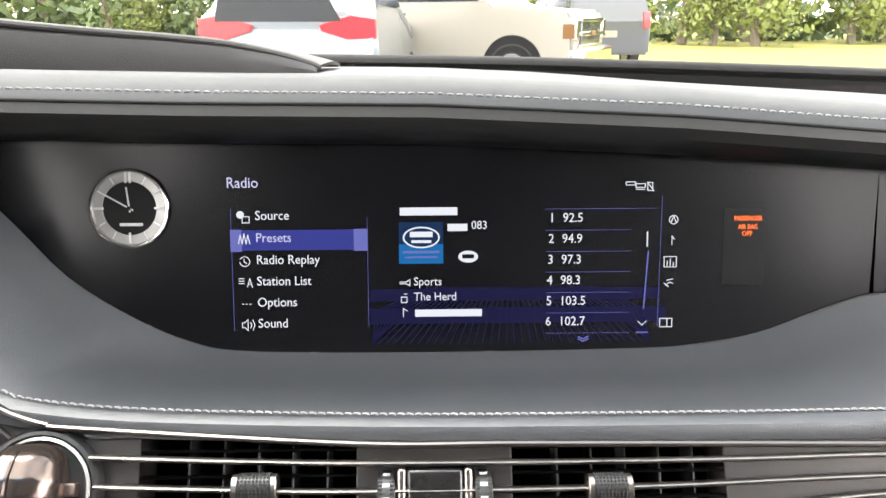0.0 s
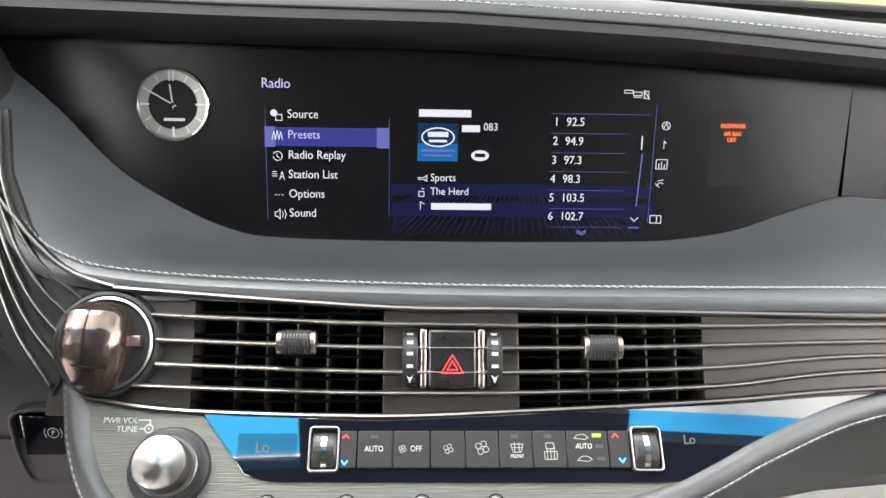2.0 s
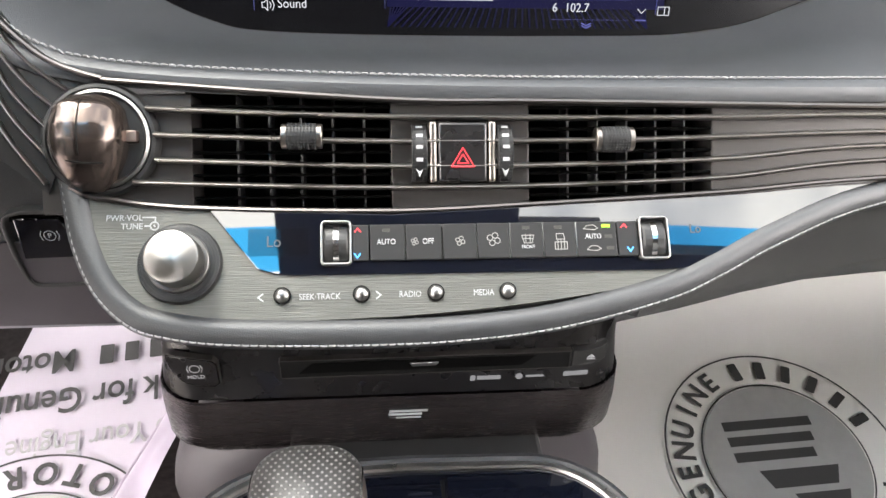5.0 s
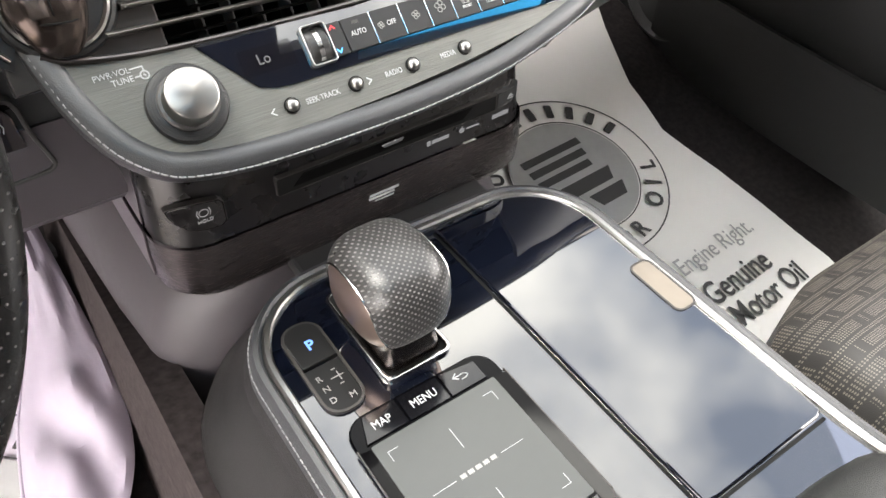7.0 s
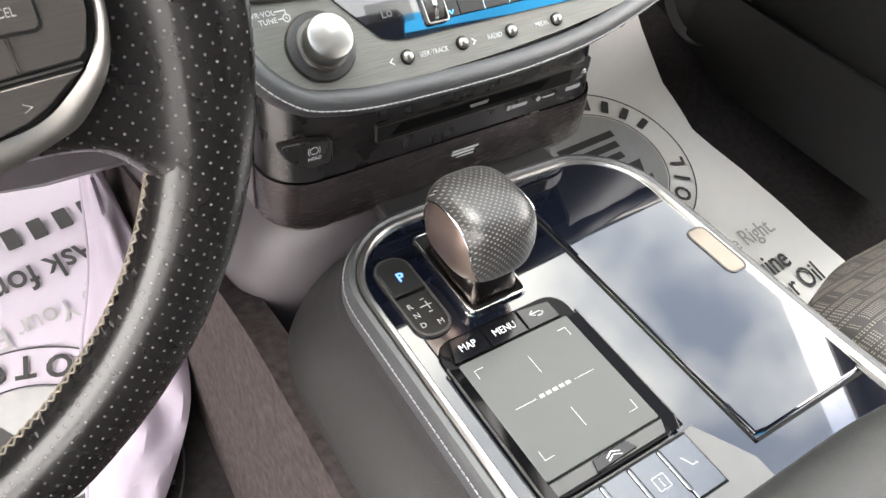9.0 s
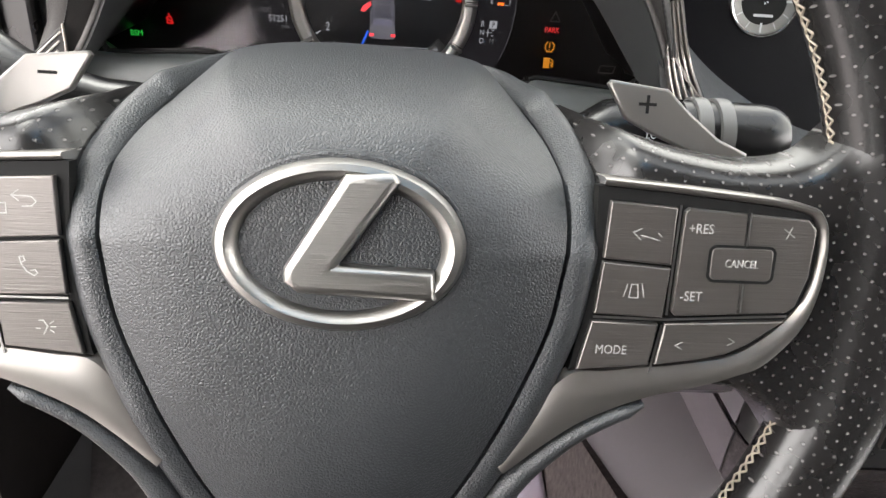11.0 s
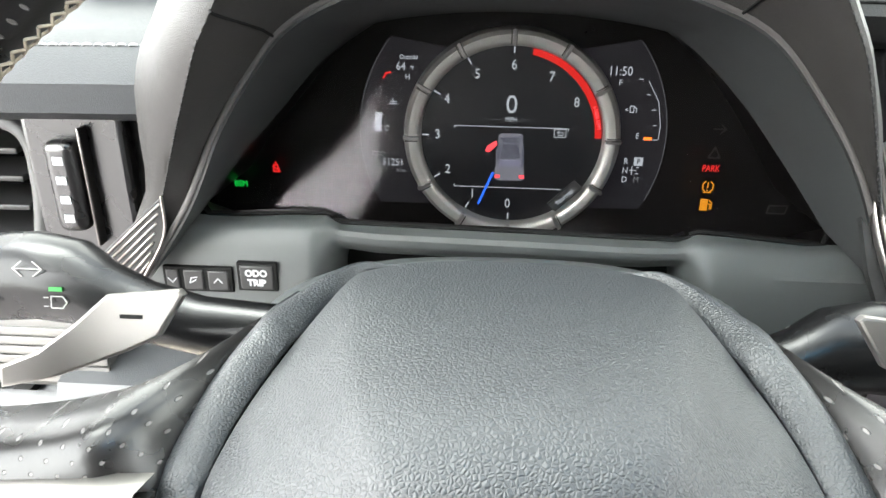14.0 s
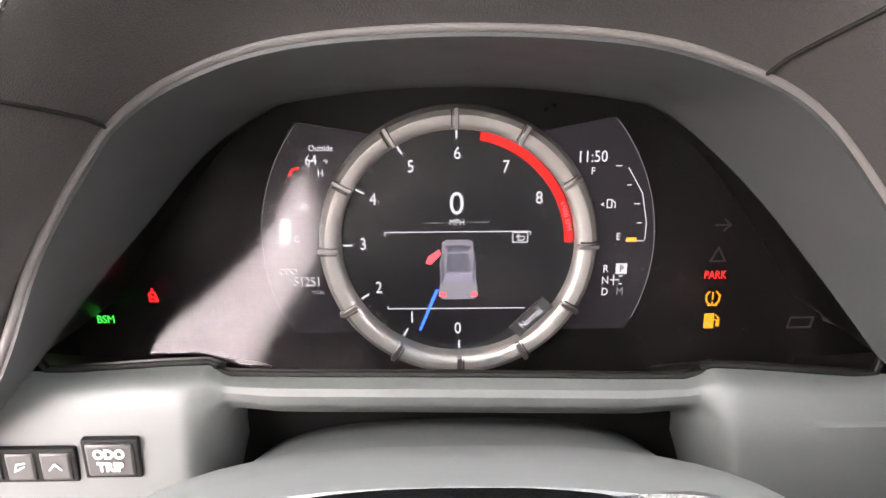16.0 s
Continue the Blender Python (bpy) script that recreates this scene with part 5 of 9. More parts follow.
saddle, flank = kb, kb.copy()
bmesh.ops.delete(saddle, geom=[f for f in saddle.faces if cheek_side(f.calc_center_median()) > 0], context="FACES")
bmesh.ops.delete(flank, geom=[f for f in flank.faces if cheek_side(f.calc_center_median()) < -0.05], context="FACES")
for v in flank.verts:
    v.co = Vector((-0.002, -0.005, 0.0450)) + (v.co - Vector((-0.002, -0.005, 0.0450))) * 0.98
rim_ = {s: sorted([v.co.copy() for v in saddle.verts if v.is_boundary and (v.co.x + 0.002) * s > 0.008], key=lambda c: math.atan2(c.y + 0.005, c.z - 0.030)) for s in (-1, 1)}
bmesh.ops.solidify(saddle, geom=saddle.faces[:], thickness=0.0007)
for s in (-1, 1):
    c = rim_[s]
    c = [sum((c[min(max(i + j, 0), len(c) - 1)] for j in range(-5, 6)), Vector()) / 11 for i in range(len(c))]
    part("edge_line", tube(c[4:-4:3], 0.0007, 0.0007, 8), BRIGHT, sh, "thin bright line along the leather")
part("knob", saddle, PERF_KNOB, sh, "perforated dark leather knob")
part("side_trim", flank, BRONZE, sh, "dark bronze cheeks")
nk = loft([[(x, y, z) for x, y in rrect(-w, w, a, b, 0.006)] for z, w, a, b in ((0.0, 0.0190, -0.0315, 0.030), (0.006, 0.0180, -0.030, 0.026), (0.014, 0.0172, -0.028, 0.021), (0.022, 0.0185, -0.0285, 0.020), (0.030, 0.0215, -0.029, 0.022))], 0, True)
part("neck", nk, mat("dark chrome neck", (0.16, 0.14, 0.13), 0.22, 1.0, var=0.08), sh, "dark chrome neck")

# ---- armrest ----
arm = thing("armrest", Matrix.Translation((-0.022, -0.645, 0.38)), "black leather armrest lid behind the console keys", "armrest")
rows = []
for i, (y, z, w) in enumerate(((0.186, 0.004, 0.088), (0.190, 0.014, 0.096), (0.187, 0.026, 0.101), (0.178, 0.036, 0.103), (0.160, 0.044, 0.104), (0.11, 0.050, 0.105), (0.0, 0.056, 0.106), (-0.16, 0.060, 0.106))):
    row = []
    for j in range(21):
        t = -1 + 2 * j / 20
        edge = max(0.0, abs(t) - 0.86) / 0.14
        row.append((w * t, y - 0.010 * abs(t) ** 6, z - 0.016 * edge * edge - (0.006 if i < 2 else 0) * edge))
    rows.append(row)
part("pad", loft(rows, 0.010), mat("armrest leather", (0.020, 0.0208, 0.0202), 0.42, spec=0.50, var=0.15, bump=0.3, bscale=900, cell="pebble"), arm, "smooth black leather pad")
part("side_seam", tube([Vector(r[2]) + Vector((0, 0, 0.0003)) for r in rows[2:]], 0.0008), BLACK, arm, "seam along the pad")
part("body", loft([[(x, y, z) for x, y in rrect(-w, w, -0.16, 0.18, 0.03, 6)] for z, w in ((-0.34, 0.125), (-0.05, 0.112), (0.0, 0.105), (0.030, 0.103))], 0, True), LEATHER, arm, "leather armrest box")

# ---- floor, tunnel and lower panels ----


def floor_z(y):
    return 0.045 + 0.24 * (max(y, -0.36) - 0.07)


rows = []
for y in (-1.6, -1.0, -0.5, -0.36, -0.2, -0.1, 0.0, 0.1, 0.2, 0.3, 0.36):
    rows.append([(x, y, floor_z(y)) for x in np.linspace(-1.0, 1.0, 21)])
for y, z in ((0.44, 0.17), (0.52, 0.30), (0.58, 0.48), (0.60, 0.68)):
    rows.append([(x, y, z) for x in np.linspace(-1.0, 1.0, 21)])
fl = part("floor", loft(rows), CARPET, None)
tagged(fl, "dark carpeted car floor and footwell", "floor", kind="structure")
tun = loft([[(x, y, z) for x, y in rrect(-0.036 - w, -0.036 + w, -0.148, 0.5, 0.05, 6)] for z, w in ((-0.08, 0.178), (0.05, 0.170), (0.15, 0.166), (0.25, 0.162), (0.30, 0.155), (0.335, 0.140), (0.360, 0.118), (0.366, 0.105))], 0, True)
# satin black plastic, its colour raised to hold the lilac sheen
tn = part("tunnel", tun, mat("tunnel plastic with lilac sheen painted in", (0.060, 0.053, 0.057), 0.5, bump=0.2, bscale=1500, spec=0.4), None)
tagged(tn, "dark plastic centre tunnel under the dashboard", "tunnel", kind="structure")
KNEE = ((-0.060, 0.548, -0.285), (-0.090, 0.540, -0.25), (-0.102, 0.515, -0.20), (-0.104, 0.490, -0.185), (-0.1035, 0.470, -0.18), (-0.103, 0.448, -0.175), (-0.100, 0.430, -0.172), (-0.088, 0.4185, -0.17), (-0.060, 0.414, -0.17), (0.05, 0.408, -0.15), (0.3, 0.43, -0.15))
part("side_pad", loft([[(x, y, z) for x in np.linspace(-0.655, e, 16)] for y, z, e in KNEE[:4]], 0.004), LEATHER, dash, "dark leather pad beside the climate panel").location = (0, 0, -DZ)
# the lower panel's mauve is lilac light painted into its colour
part("knee_panel", loft([[(x, y + 0.002 * (k == 0), z + 0.0035 * min(k, 4) * max(0.0, min(1.0, (-0.30 - x) / 0.08))) for x in np.linspace(-0.655, e, 24)] for k, (y, z, e) in enumerate(KNEE[3:])], 0.004), LILACLIT, dash, "grey lower panel over the driver's knees").location = (0, 0, -DZ)
gl = []
for y, d in ((0.012, -0.008), (0.016, -0.02), (0.02, -0.045), (0.04, -0.07), (0.10, -0.085), (0.20, -0.12), (0.28, -0.18), (0.50, -0.20)):
    gl.append([(x, y - 0.152 + 1.05 * (at_x(EDGE, x) - 0.525) * (1 if d > -0.03 else 0.5), at_x(EDGE, x) * (1 if d > -0.03 else 0.5) + (0 if d > -0.03 else 0.262) + d) for x in np.linspace(0.095, 0.93, 20)])
gl = loft(gl, 0.004)
part("glovebox", gl, SATIN, dash, "grey glovebox panel").location = (0, 0, -DZ)
# parking brake switch
epb = thing("parking_brake_switch", Matrix.Translation((-0.232, -0.106, 0.474)), "black parking brake switch in a grey bezel", "switch")
o = [(q.x, q.y) for q in smooth_line([(-0.006, 0.036, 0), (0.012, 0.0355, 0), (0.0175, 0.030, 0), (0.0195, 0.015, 0), (0.0245, -0.004, 0), (0.0245, -0.0085, 0), (0.019, -0.0105, 0), (-0.004, -0.0115, 0), (-0.011, -0.0095, 0), (-0.0145, 0.002, 0), (-0.0165, 0.024, 0), (-0.0145, 0.033, 0), (-0.006, 0.036, 0)], 4)][:-1]
part("bezel", on_front(ring_plate(inset(o, -0.0026), o, -0.004, 0.0028, 0.001), 0), SATIN, epb, "grey bezel")
part("well", on_front(plate(o, -0.006, -0.003), 0), BLACK, epb)
part("rocker", on_front(plate([(-0.0125, 0.033), (0.012, 0.0325), (0.0155, 0.026), (0.0175, 0.0065), (-0.0125, 0.0055)], -0.004, 0.0012, 0.001), 0), GLOSS, epb, "gloss black rocker")
pr = [[(0.0050 + 0.0032 * math.cos(t), 0.0215 + 0.0032 * math.sin(t)) for t in np.linspace(0, 6.3, 16)], [(0.0008, 0.0245), (-0.0001, 0.0215), (0.0008, 0.0185)], [(0.0092, 0.0245), (0.0101, 0.0215), (0.0092, 0.0185)]]
part("mark", on_front(strokes(pr, 0.0013, 0.0004), 0), WHITE, epb)
lt = letters("P", 0.0050, -0.0015, 0.0215, 0.0042, WHITE, epb)
lt.matrix_basis = lt.matrix_basis @ Matrix.Rotation(radians(90), 4, "X")

fk = smooth_line([(-0.201, 0.34, 0.11), (-0.201, 0.20, 0.165), (-0.201, 0.06, 0.220), (-0.202, -0.12, 0.288), (-0.203, -0.26, 0.308), (-0.204, -0.62, 0.310)], 4)
rows = []
for k in range(8):
    s = k / 7
    rows.append([(q.x - 0.006 - 0.028 * s ** 1.6, q.y, q.z + (floor_z(q.y) - 0.01 - q.z) * s) for q in fk])
rows.insert(0, [(q.x + 0.02, q.y, q.z - 0.004) for q in fk])
fkp = part("carpet_flank", loft(rows, 0.006), mat("brown grey carpet", (0.044, 0.036, 0.0355), 0.95, var=0.9, scale=130, bump=1.0, bscale=1500, spec=0.1), None)
tagged(fkp, "brown grey carpet up the side of the tunnel", "carpet", kind="structure")

# ---- paper mats ----


def paper_mat(name, m, outline, label, sheet=PAPER, lift=0.0, side=0.0):
    th = thing(name, m, label, "paper mat", "paper floor mats")
    bm = bmesh.new()
    bm.faces.new([bm.verts.new((x, y, 0)) for x, y in outline])
    bmesh.ops.triangulate(bm, faces=bm.faces[:])
    bmesh.ops.subdivide_edges(bm, edges=bm.edges[:], cuts=6, use_grid_fill=True)
    for v in bm.verts:
        v.co.z = 0.0035 * noise.noise(Vector((v.co.x * 9, v.co.y * 9, 2.0))) + 0.004
    bmesh.ops.solidify(bm, geom=bm.faces[:], thickness=0.0008)
    part("sheet", bm, sheet, th, "white paper sheet")
    zz = 0.0085
    for r, w in ((0.142, 0.0022), (0.099, 0.0018)):
        part("ring", ring_plate(ellipse(0, 0, r + w / 2, r + w / 2, 64), ellipse(0, 0, r - w / 2, r - w / 2, 64), zz, zz + 0.0003), INK, th, "printed black ring")
    part("disc", plate(ellipse(0, 0, 0.097, 0.097, 48), zz - 0.0006, zz - 0.0002), INKGREY, th, "printed grey disc")

    def arc(text, a0, a1, size, r, flip=False):
        for k, ch in enumerate(text):
            a = a0 + (a1 - a0) * k / (len(text) - 1)
            if ch == " ":
                continue
            t = radians(a)
            letters(ch, r * math.cos(t), r * math.sin(t), zz, size, INK, th, turn=a - 90 + (180 if flip else 0), bold=0.0009, squeeze=0.9)
    arc("GENUINE", 196, 118, 0.036, 0.120)
    arc("MOTOR OIL", 218, 340, 0.036, 0.122, True)
    for a in np.linspace(98, 20, 6):
        t = radians(a)
        b = plate(rrect(-0.0058, 0.0058, -0.0125, 0.0125, 0.002), 0, 0.0003)
        bmesh.ops.transform(b, matrix=Matrix.Translation((0.1205 * math.cos(t), 0.1205 * math.sin(t), zz)) @ Matrix.Rotation(radians(a - 90), 4, "Z"), verts=b.verts[:])
        part("name_mark", b, INK, th, "plain printed mark")
    for k in range(5):
        part("emblem_bar", plate([(-0.062 + 0.0 * k, 0.052 - 0.020 * k), (0.05 - 0.006 * k, 0.052 - 0.020 * k), (0.05 - 0.006 * k, 0.040 - 0.020 * k), (-0.062, 0.040 - 0.020 * k)] if k < 3 else
                                 [(-0.04 + 0.03 * (k - 3), -0.012 - 0.03 * (k - 3)), (0.058, -0.012 - 0.03 * (k - 3)), (0.048, -0.034 - 0.03 * (k - 3)), (-0.03 + 0.03 * (k - 3), -0.034 - 0.03 * (k - 3))], zz, zz + 0.0003), INK, th, "printed black emblem bar")
    letters("Keep Your Engine Right.", 0.022 + side, (-0.198 if not side else -0.205) + lift, zz, 0.038, INKGREY, th, squeeze=0.8)
    letters("Ask for Genuine", 0.02 + side, (-0.250 if not side else -0.262) + lift, zz, 0.048, INK, th, squeeze=0.8, bold=0.0005)
    low_y = (-0.292 if not side else -0.318) + lift
    for k in range(6):
        part("name_mark", plate(rrect(-0.158 + side + 0.029 * k, -0.142 + side + 0.029 * k, low_y - 0.014, low_y + 0.014, 0.002), zz, zz + 0.0003), INK, th, "plain printed mark")
    letters("Motor" if side else "Motor Oil", (0.078 if side else 0.105) + side, low_y, zz, 0.046, INK, th, squeeze=0.8, bold=0.0005)
    return th


SL = math.degrees(math.atan(0.24))
paper_mat("paper_mat", pose(0.428, 0.072, 0.048, SL, 0, 3), [(-0.22, -0.46), (0.23, -0.46), (0.240, -0.30), (0.215, -0.1), (0.195, 0.0), (0.22, 0.10), (0.28, 0.22), (0.335, 0.315), (-0.2, 0.26), (-0.23, 0.0)],
               "white paper mat with a printed ring in the passenger footwell")
m_ = pose(-0.400, -0.025, floor_z(-0.025) + 0.003, 0, 0, 188)
m_ = Matrix.Translation(m_.translation) @ Matrix.Rotation(math.radians(SL), 4, "X") @ Matrix.Rotation(radians(188), 4, "Z")
edge_ = [(-0.245, 0.36), (-0.255, 0.27), (-0.245, 0.13), (-0.247, 0.03), (-0.287, -0.08), (-0.335, -0.14), (-0.41, -0.22), (-0.57, -0.30), (-0.61, -0.1), (-0.59, 0.06), (-0.49, 0.15), (-0.475, 0.27), (-0.465, 0.36)]
flat_ = [m_.inverted() @ Vector((x, y, floor_z(y) + 0.003)) for x, y in edge_]
# same white paper, toned down and tinted for the lilac light there
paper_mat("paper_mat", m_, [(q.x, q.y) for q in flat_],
               "white paper mat, tinted for lilac light, lying turned round in the driver's footwell", mat("white paper with lilac light painted in", (0.50, 0.455, 0.52), 0.55, var=0.05, scale=9, bump=0.25, bscale=60), 0.05, -0.06)
# folded film beside the tunnel
fm = thing("protective_film", Matrix.Translation((-0.265, 0.05, floor_z(0.05))), "crumpled lilac white protective film folded over the mat", "plastic film")
FILM = mat("lilac film", (0.35, 0.305, 0.365), 0.38, var=0.06, scale=20, bump=0.3, bscale=70)
inner = smooth_line([(-0.252, 0.30, 0), (-0.280, 0.177, 0), (-0.322, 0.07, 0), (-0.345, -0.02, 0), (-0.37, -0.10, 0), (-0.41, -0.17, 0)], 8)
outer = smooth_line([(-0.230, 0.31, 0), (-0.224, 0.16, 0), (-0.222, 0.05, 0), (-0.236, -0.025, 0), (-0.272, -0.085, 0), (-0.326, -0.15, 0)], 8)
rows = []
for i, (a, b) in enumerate(zip(inner, outer)):
    s = i / (len(inner) - 1)
    row = []
    for j in range(17):
        k = j / 16
        q = a.lerp(b, k)
        w = noise.noise(Vector((s * 6 - k * 3, k * 2 + s * 4, 5))) * 0.016 + noise.noise(Vector((s * 13 + k * 5, k * 3 - s * 9, 9))) * 0.007
        bulge = math.sin(math.pi * k) ** 0.7
        row.append((q.x + 0.265, q.y - 0.05, floor_z(q.y) - floor_z(0.05) + 0.012 + bulge * (0.030 + w) + 0.030 * k * k))
    rows.append(row)
part("film", loft(rows, 0.0008), FILM, fm)
part("rolled_edge", tube([tuple(Vector(r[0]) + Vector((0, 0, 0.001))) for r in rows], 0.0022, 0.0022, 8), FILM, fm, "rolled edge of the film")

# ---- passenger seat ----
def woven(name, dark, light, blocks_per_m, dash_per_m):
    """Seat leather with staggered blocks and double rows of fine light holes."""
    m = mat(name, dark, 0.5, var=0.1, bump=0.25, bscale=1200, cell=True)
    n, l = m.node_tree.nodes, m.node_tree.links
    b = n["Principled BSDF"]
    c = n.new("ShaderNodeTexCoord")
    sp = n.new("ShaderNodeSeparateXYZ")
    l.new(c.outputs["Object"], sp.inputs[0])

    def mth(op, a, bb=0.0, cc=0.0):
        k = n.new("ShaderNodeMath")
        k.operation = op
        for i, v in enumerate((a, bb, cc)):
            if isinstance(v, (int, float)):
                k.inputs[i].default_value = v
            else:
                l.new(v, k.inputs[i])
        return k.outputs[0]
    rows = 9.0
    v = mth("MULTIPLY", sp.outputs[1], dash_per_m * 1.15)
    band = mth("FLOOR", mth("DIVIDE", v, rows))
    line = mth("FLOOR", mth("SUBTRACT", v, mth("MULTIPLY", band, rows)))
    u = mth("FRACT", mth("MULTIPLY_ADD", band, 0.27, mth("MULTIPLY", sp.outputs[0], blocks_per_m)))
    block = mth("MAXIMUM", mth("LESS_THAN", u, 0.64), mth("COMPARE", u, 0.83, 0.028))
    block = mth("MULTIPLY", block, mth("COMPARE", line, 5.0, 2.1))
    mask = mth("MAXIMUM", block, mth("LESS_THAN", line, 1.5))
    fu = mth("SUBTRACT", mth("FRACT", mth("MULTIPLY", sp.outputs[0], dash_per_m)), 0.5)
    fv = mth("SUBTRACT", mth("FRACT", v), 0.5)
    hole = mth("LESS_THAN", mth("ADD", mth("MULTIPLY", fu, mth("MULTIPLY", fu, 1.5)), mth("MULTIPLY", fv, fv)), 0.12)
    mask = mth("MULTIPLY", hole, mask)
    x = n.new("ShaderNodeMix")
    x.data_type = "RGBA"
    old = b.inputs["Base Color"].links[0].from_socket
    l.new(mask, x.inputs[0])
    l.new(old, x.inputs[6])
    x.inputs[7].default_value = (*light, 1)
    l.new(x.outputs[2], b.inputs["Base Color"])
    return m


SEATM = woven("perforated seat leather", (0.022, 0.0198, 0.018), (0.15, 0.132, 0.110), 25, 500)
seat = thing("passenger_seat", Matrix.Translation((0.437, -0.617, 0.0)), "grey perforated leather passenger seat", "car seat")
rows = []
for i in range(15):
    s = i / 14
    y = 0.285 - 0.56 * s
    rows.append([(x, y - 0.05 * max(0, abs(x / 0.27) - 0.55) ** 2 * 4 * (1 - s), 0.325 - 0.02 * s + 0.012 * abs(x / 0.27) ** 3 - 0.075 * max(0.0, (abs(x / 0.27) - 0.80) / 0.20) ** 2.2 - (0.035 * (1 - s * 14 / 2) ** 2 if s < 2 / 14 else 0)) for x in np.linspace(-0.27, 0.27, 41)])
front = [(x, 0.288 - 0.05 * max(0, abs(x / 0.27) - 0.55) ** 2 * 4, 0.20) for x in np.linspace(-0.27, 0.27, 41)]
part("cushion", loft([front] + rows, 0.012), SEATM, seat, "perforated grey cushion")
part("base", loft([[(x, y, z) for x, y in rrect(-w, w, -0.28, 0.27, 0.05, 5)] for z, w in ((-0.06, 0.24), (0.1, 0.25), (0.20, 0.255), (0.26, 0.256))], 0, True), LEATHER, seat, "dark leather seat side")
bk = loft([[(x, -0.27 - 0.10 * s - 0.03 * (1 - abs(x / 0.26) ** 3), 0.31 + 0.62 * s) for x in np.linspace(-0.26, 0.26, 13)] for s in np.linspace(0, 1, 9)], 0.10)
part("backrest", bk, LEATHER, seat, "dark leather backrest")

# ---- steering wheel ----
F_WHEEL = plane_at((-0.4225, -0.296, 0.628), (0, 0.29, 1))
wh = thing("steering_wheel", F_WHEEL, "black perforated leather steering wheel with silver spoke trim and keys", "steering wheel")
PERF_RIM = dotted("perforated rim leather", (0.0085, 0.0079, 0.0079), (0.095, 0.090, 0.088), 158, 345, 0.085, 0.27, 0.8, True, False, spec=0.46, grain=0.035)
RC = 0.1805
rows = []
NR = 144
for i in range(NR + 1):
    t = 2 * math.pi * i / NR
    side = abs(math.cos(t)) ** 6
    a, b = 0.0158 + 0.0022 * side, 0.0145 + 0.001 * side
    row = []
    for j in range(28):
        s = 2 * math.pi * j / 28
        r = RC + a * math.copysign(abs(math.cos(s)) ** 0.9, math.cos(s))
        row.append((r * math.cos(t), r * math.sin(t), -0.0155 + b * math.copysign(abs(math.sin(s)) ** 0.9, math.sin(s))))
    rows.append(row)
part("rim", loft(rows, 0, True, True), PERF_RIM, wh, "perforated black leather rim")


def rim_top(r, t):
    """Height of the rim's face at a radius and angle."""
    k = abs(math.cos(t)) ** 6
    return -0.0155 + (0.0145 + 0.001 * k) * max(0.0, 1 - abs((r - RC) / (0.0158 + 0.0022 * k)) ** 2.22) ** 0.45


zig = bmesh.new()
RI = RC - 0.0176
for i in range(250):
    t0 = 2 * math.pi * i / 250
    t1 = t0 + 2 * math.pi / 250
    if any(abs(math.degrees(t0) - c) < 9 for c in (4, 0, 360, 176, 184)):
        continue
    for a, b in ((-0.0165, -0.0125), (-0.0125, -0.0165)):
        tube([(RI * math.cos(t0), RI * math.sin(t0), a), ((RI - 0.0006) * math.cos((t0 + t1) / 2), (RI - 0.0006) * math.sin((t0 + t1) / 2), (a + b) / 2), (RI * math.cos(t1), RI * math.sin(t1), b)], 0.00042, seg=5, bm=zig)
part("stitching", zig, THREAD_TAN, wh, "tan cross stitching", kind="stuff")

# left side outline of the leather spoke, from the rim to the hub
UP = [(-0.177, 0.079), (-0.166, 0.057), (-0.1575, 0.0442), (-0.1490, 0.0366), (-0.1330, 0.0342), (-0.1180, 0.0355), (-0.1020, 0.0388), (-0.0848, 0.0445), (-0.066, 0.0540), (-0.05, 0.057)]
DN = [(-0.05, -0.082), (-0.066, -0.069), (-0.083, -0.0565), (-0.099, -0.0488), (-0.112, -0.0458), (-0.126, -0.0452), (-0.1405, -0.0480), (-0.1505, -0.0570), (-0.158, -0.070), (-0.166, -0.092)]


def side_of(o, s):
    return o if s < 0 else [(-x, y) for x, y in o]


# outer and inner edge of the silver trim round the keys, which widens into a panel below them
TRIM_OUT = [(-0.080, 0.0284), (-0.110, 0.0264), (-0.1425, 0.0232), (-0.1510, 0.0187), (-0.1533, 0.008), (-0.1525, -0.006), (-0.1484, -0.0185), (-0.1382, -0.0305), (-0.1289, -0.0348), (-0.1196, -0.0381), (-0.1104, -0.0405), (-0.1012, -0.0429), (-0.0901, -0.0474), (-0.079, -0.0533), (-0.0678, -0.0613), (-0.0560, -0.0710)]
TRIM_IN = [(-0.080, 0.0256), (-0.110, 0.0236), (-0.1415, 0.0204), (-0.1482, 0.0165), (-0.1500, 0.008), (-0.1485, -0.005), (-0.1435, -0.0140), (-0.1335, -0.0230), (-0.1253, -0.0275), (-0.1160, -0.0292), (-0.1060, -0.0306), (-0.098, -0.0314), (-0.0854, -0.0326), (-0.0740, -0.034), (-0.0640, -0.046), (-0.0520, -0.066)]
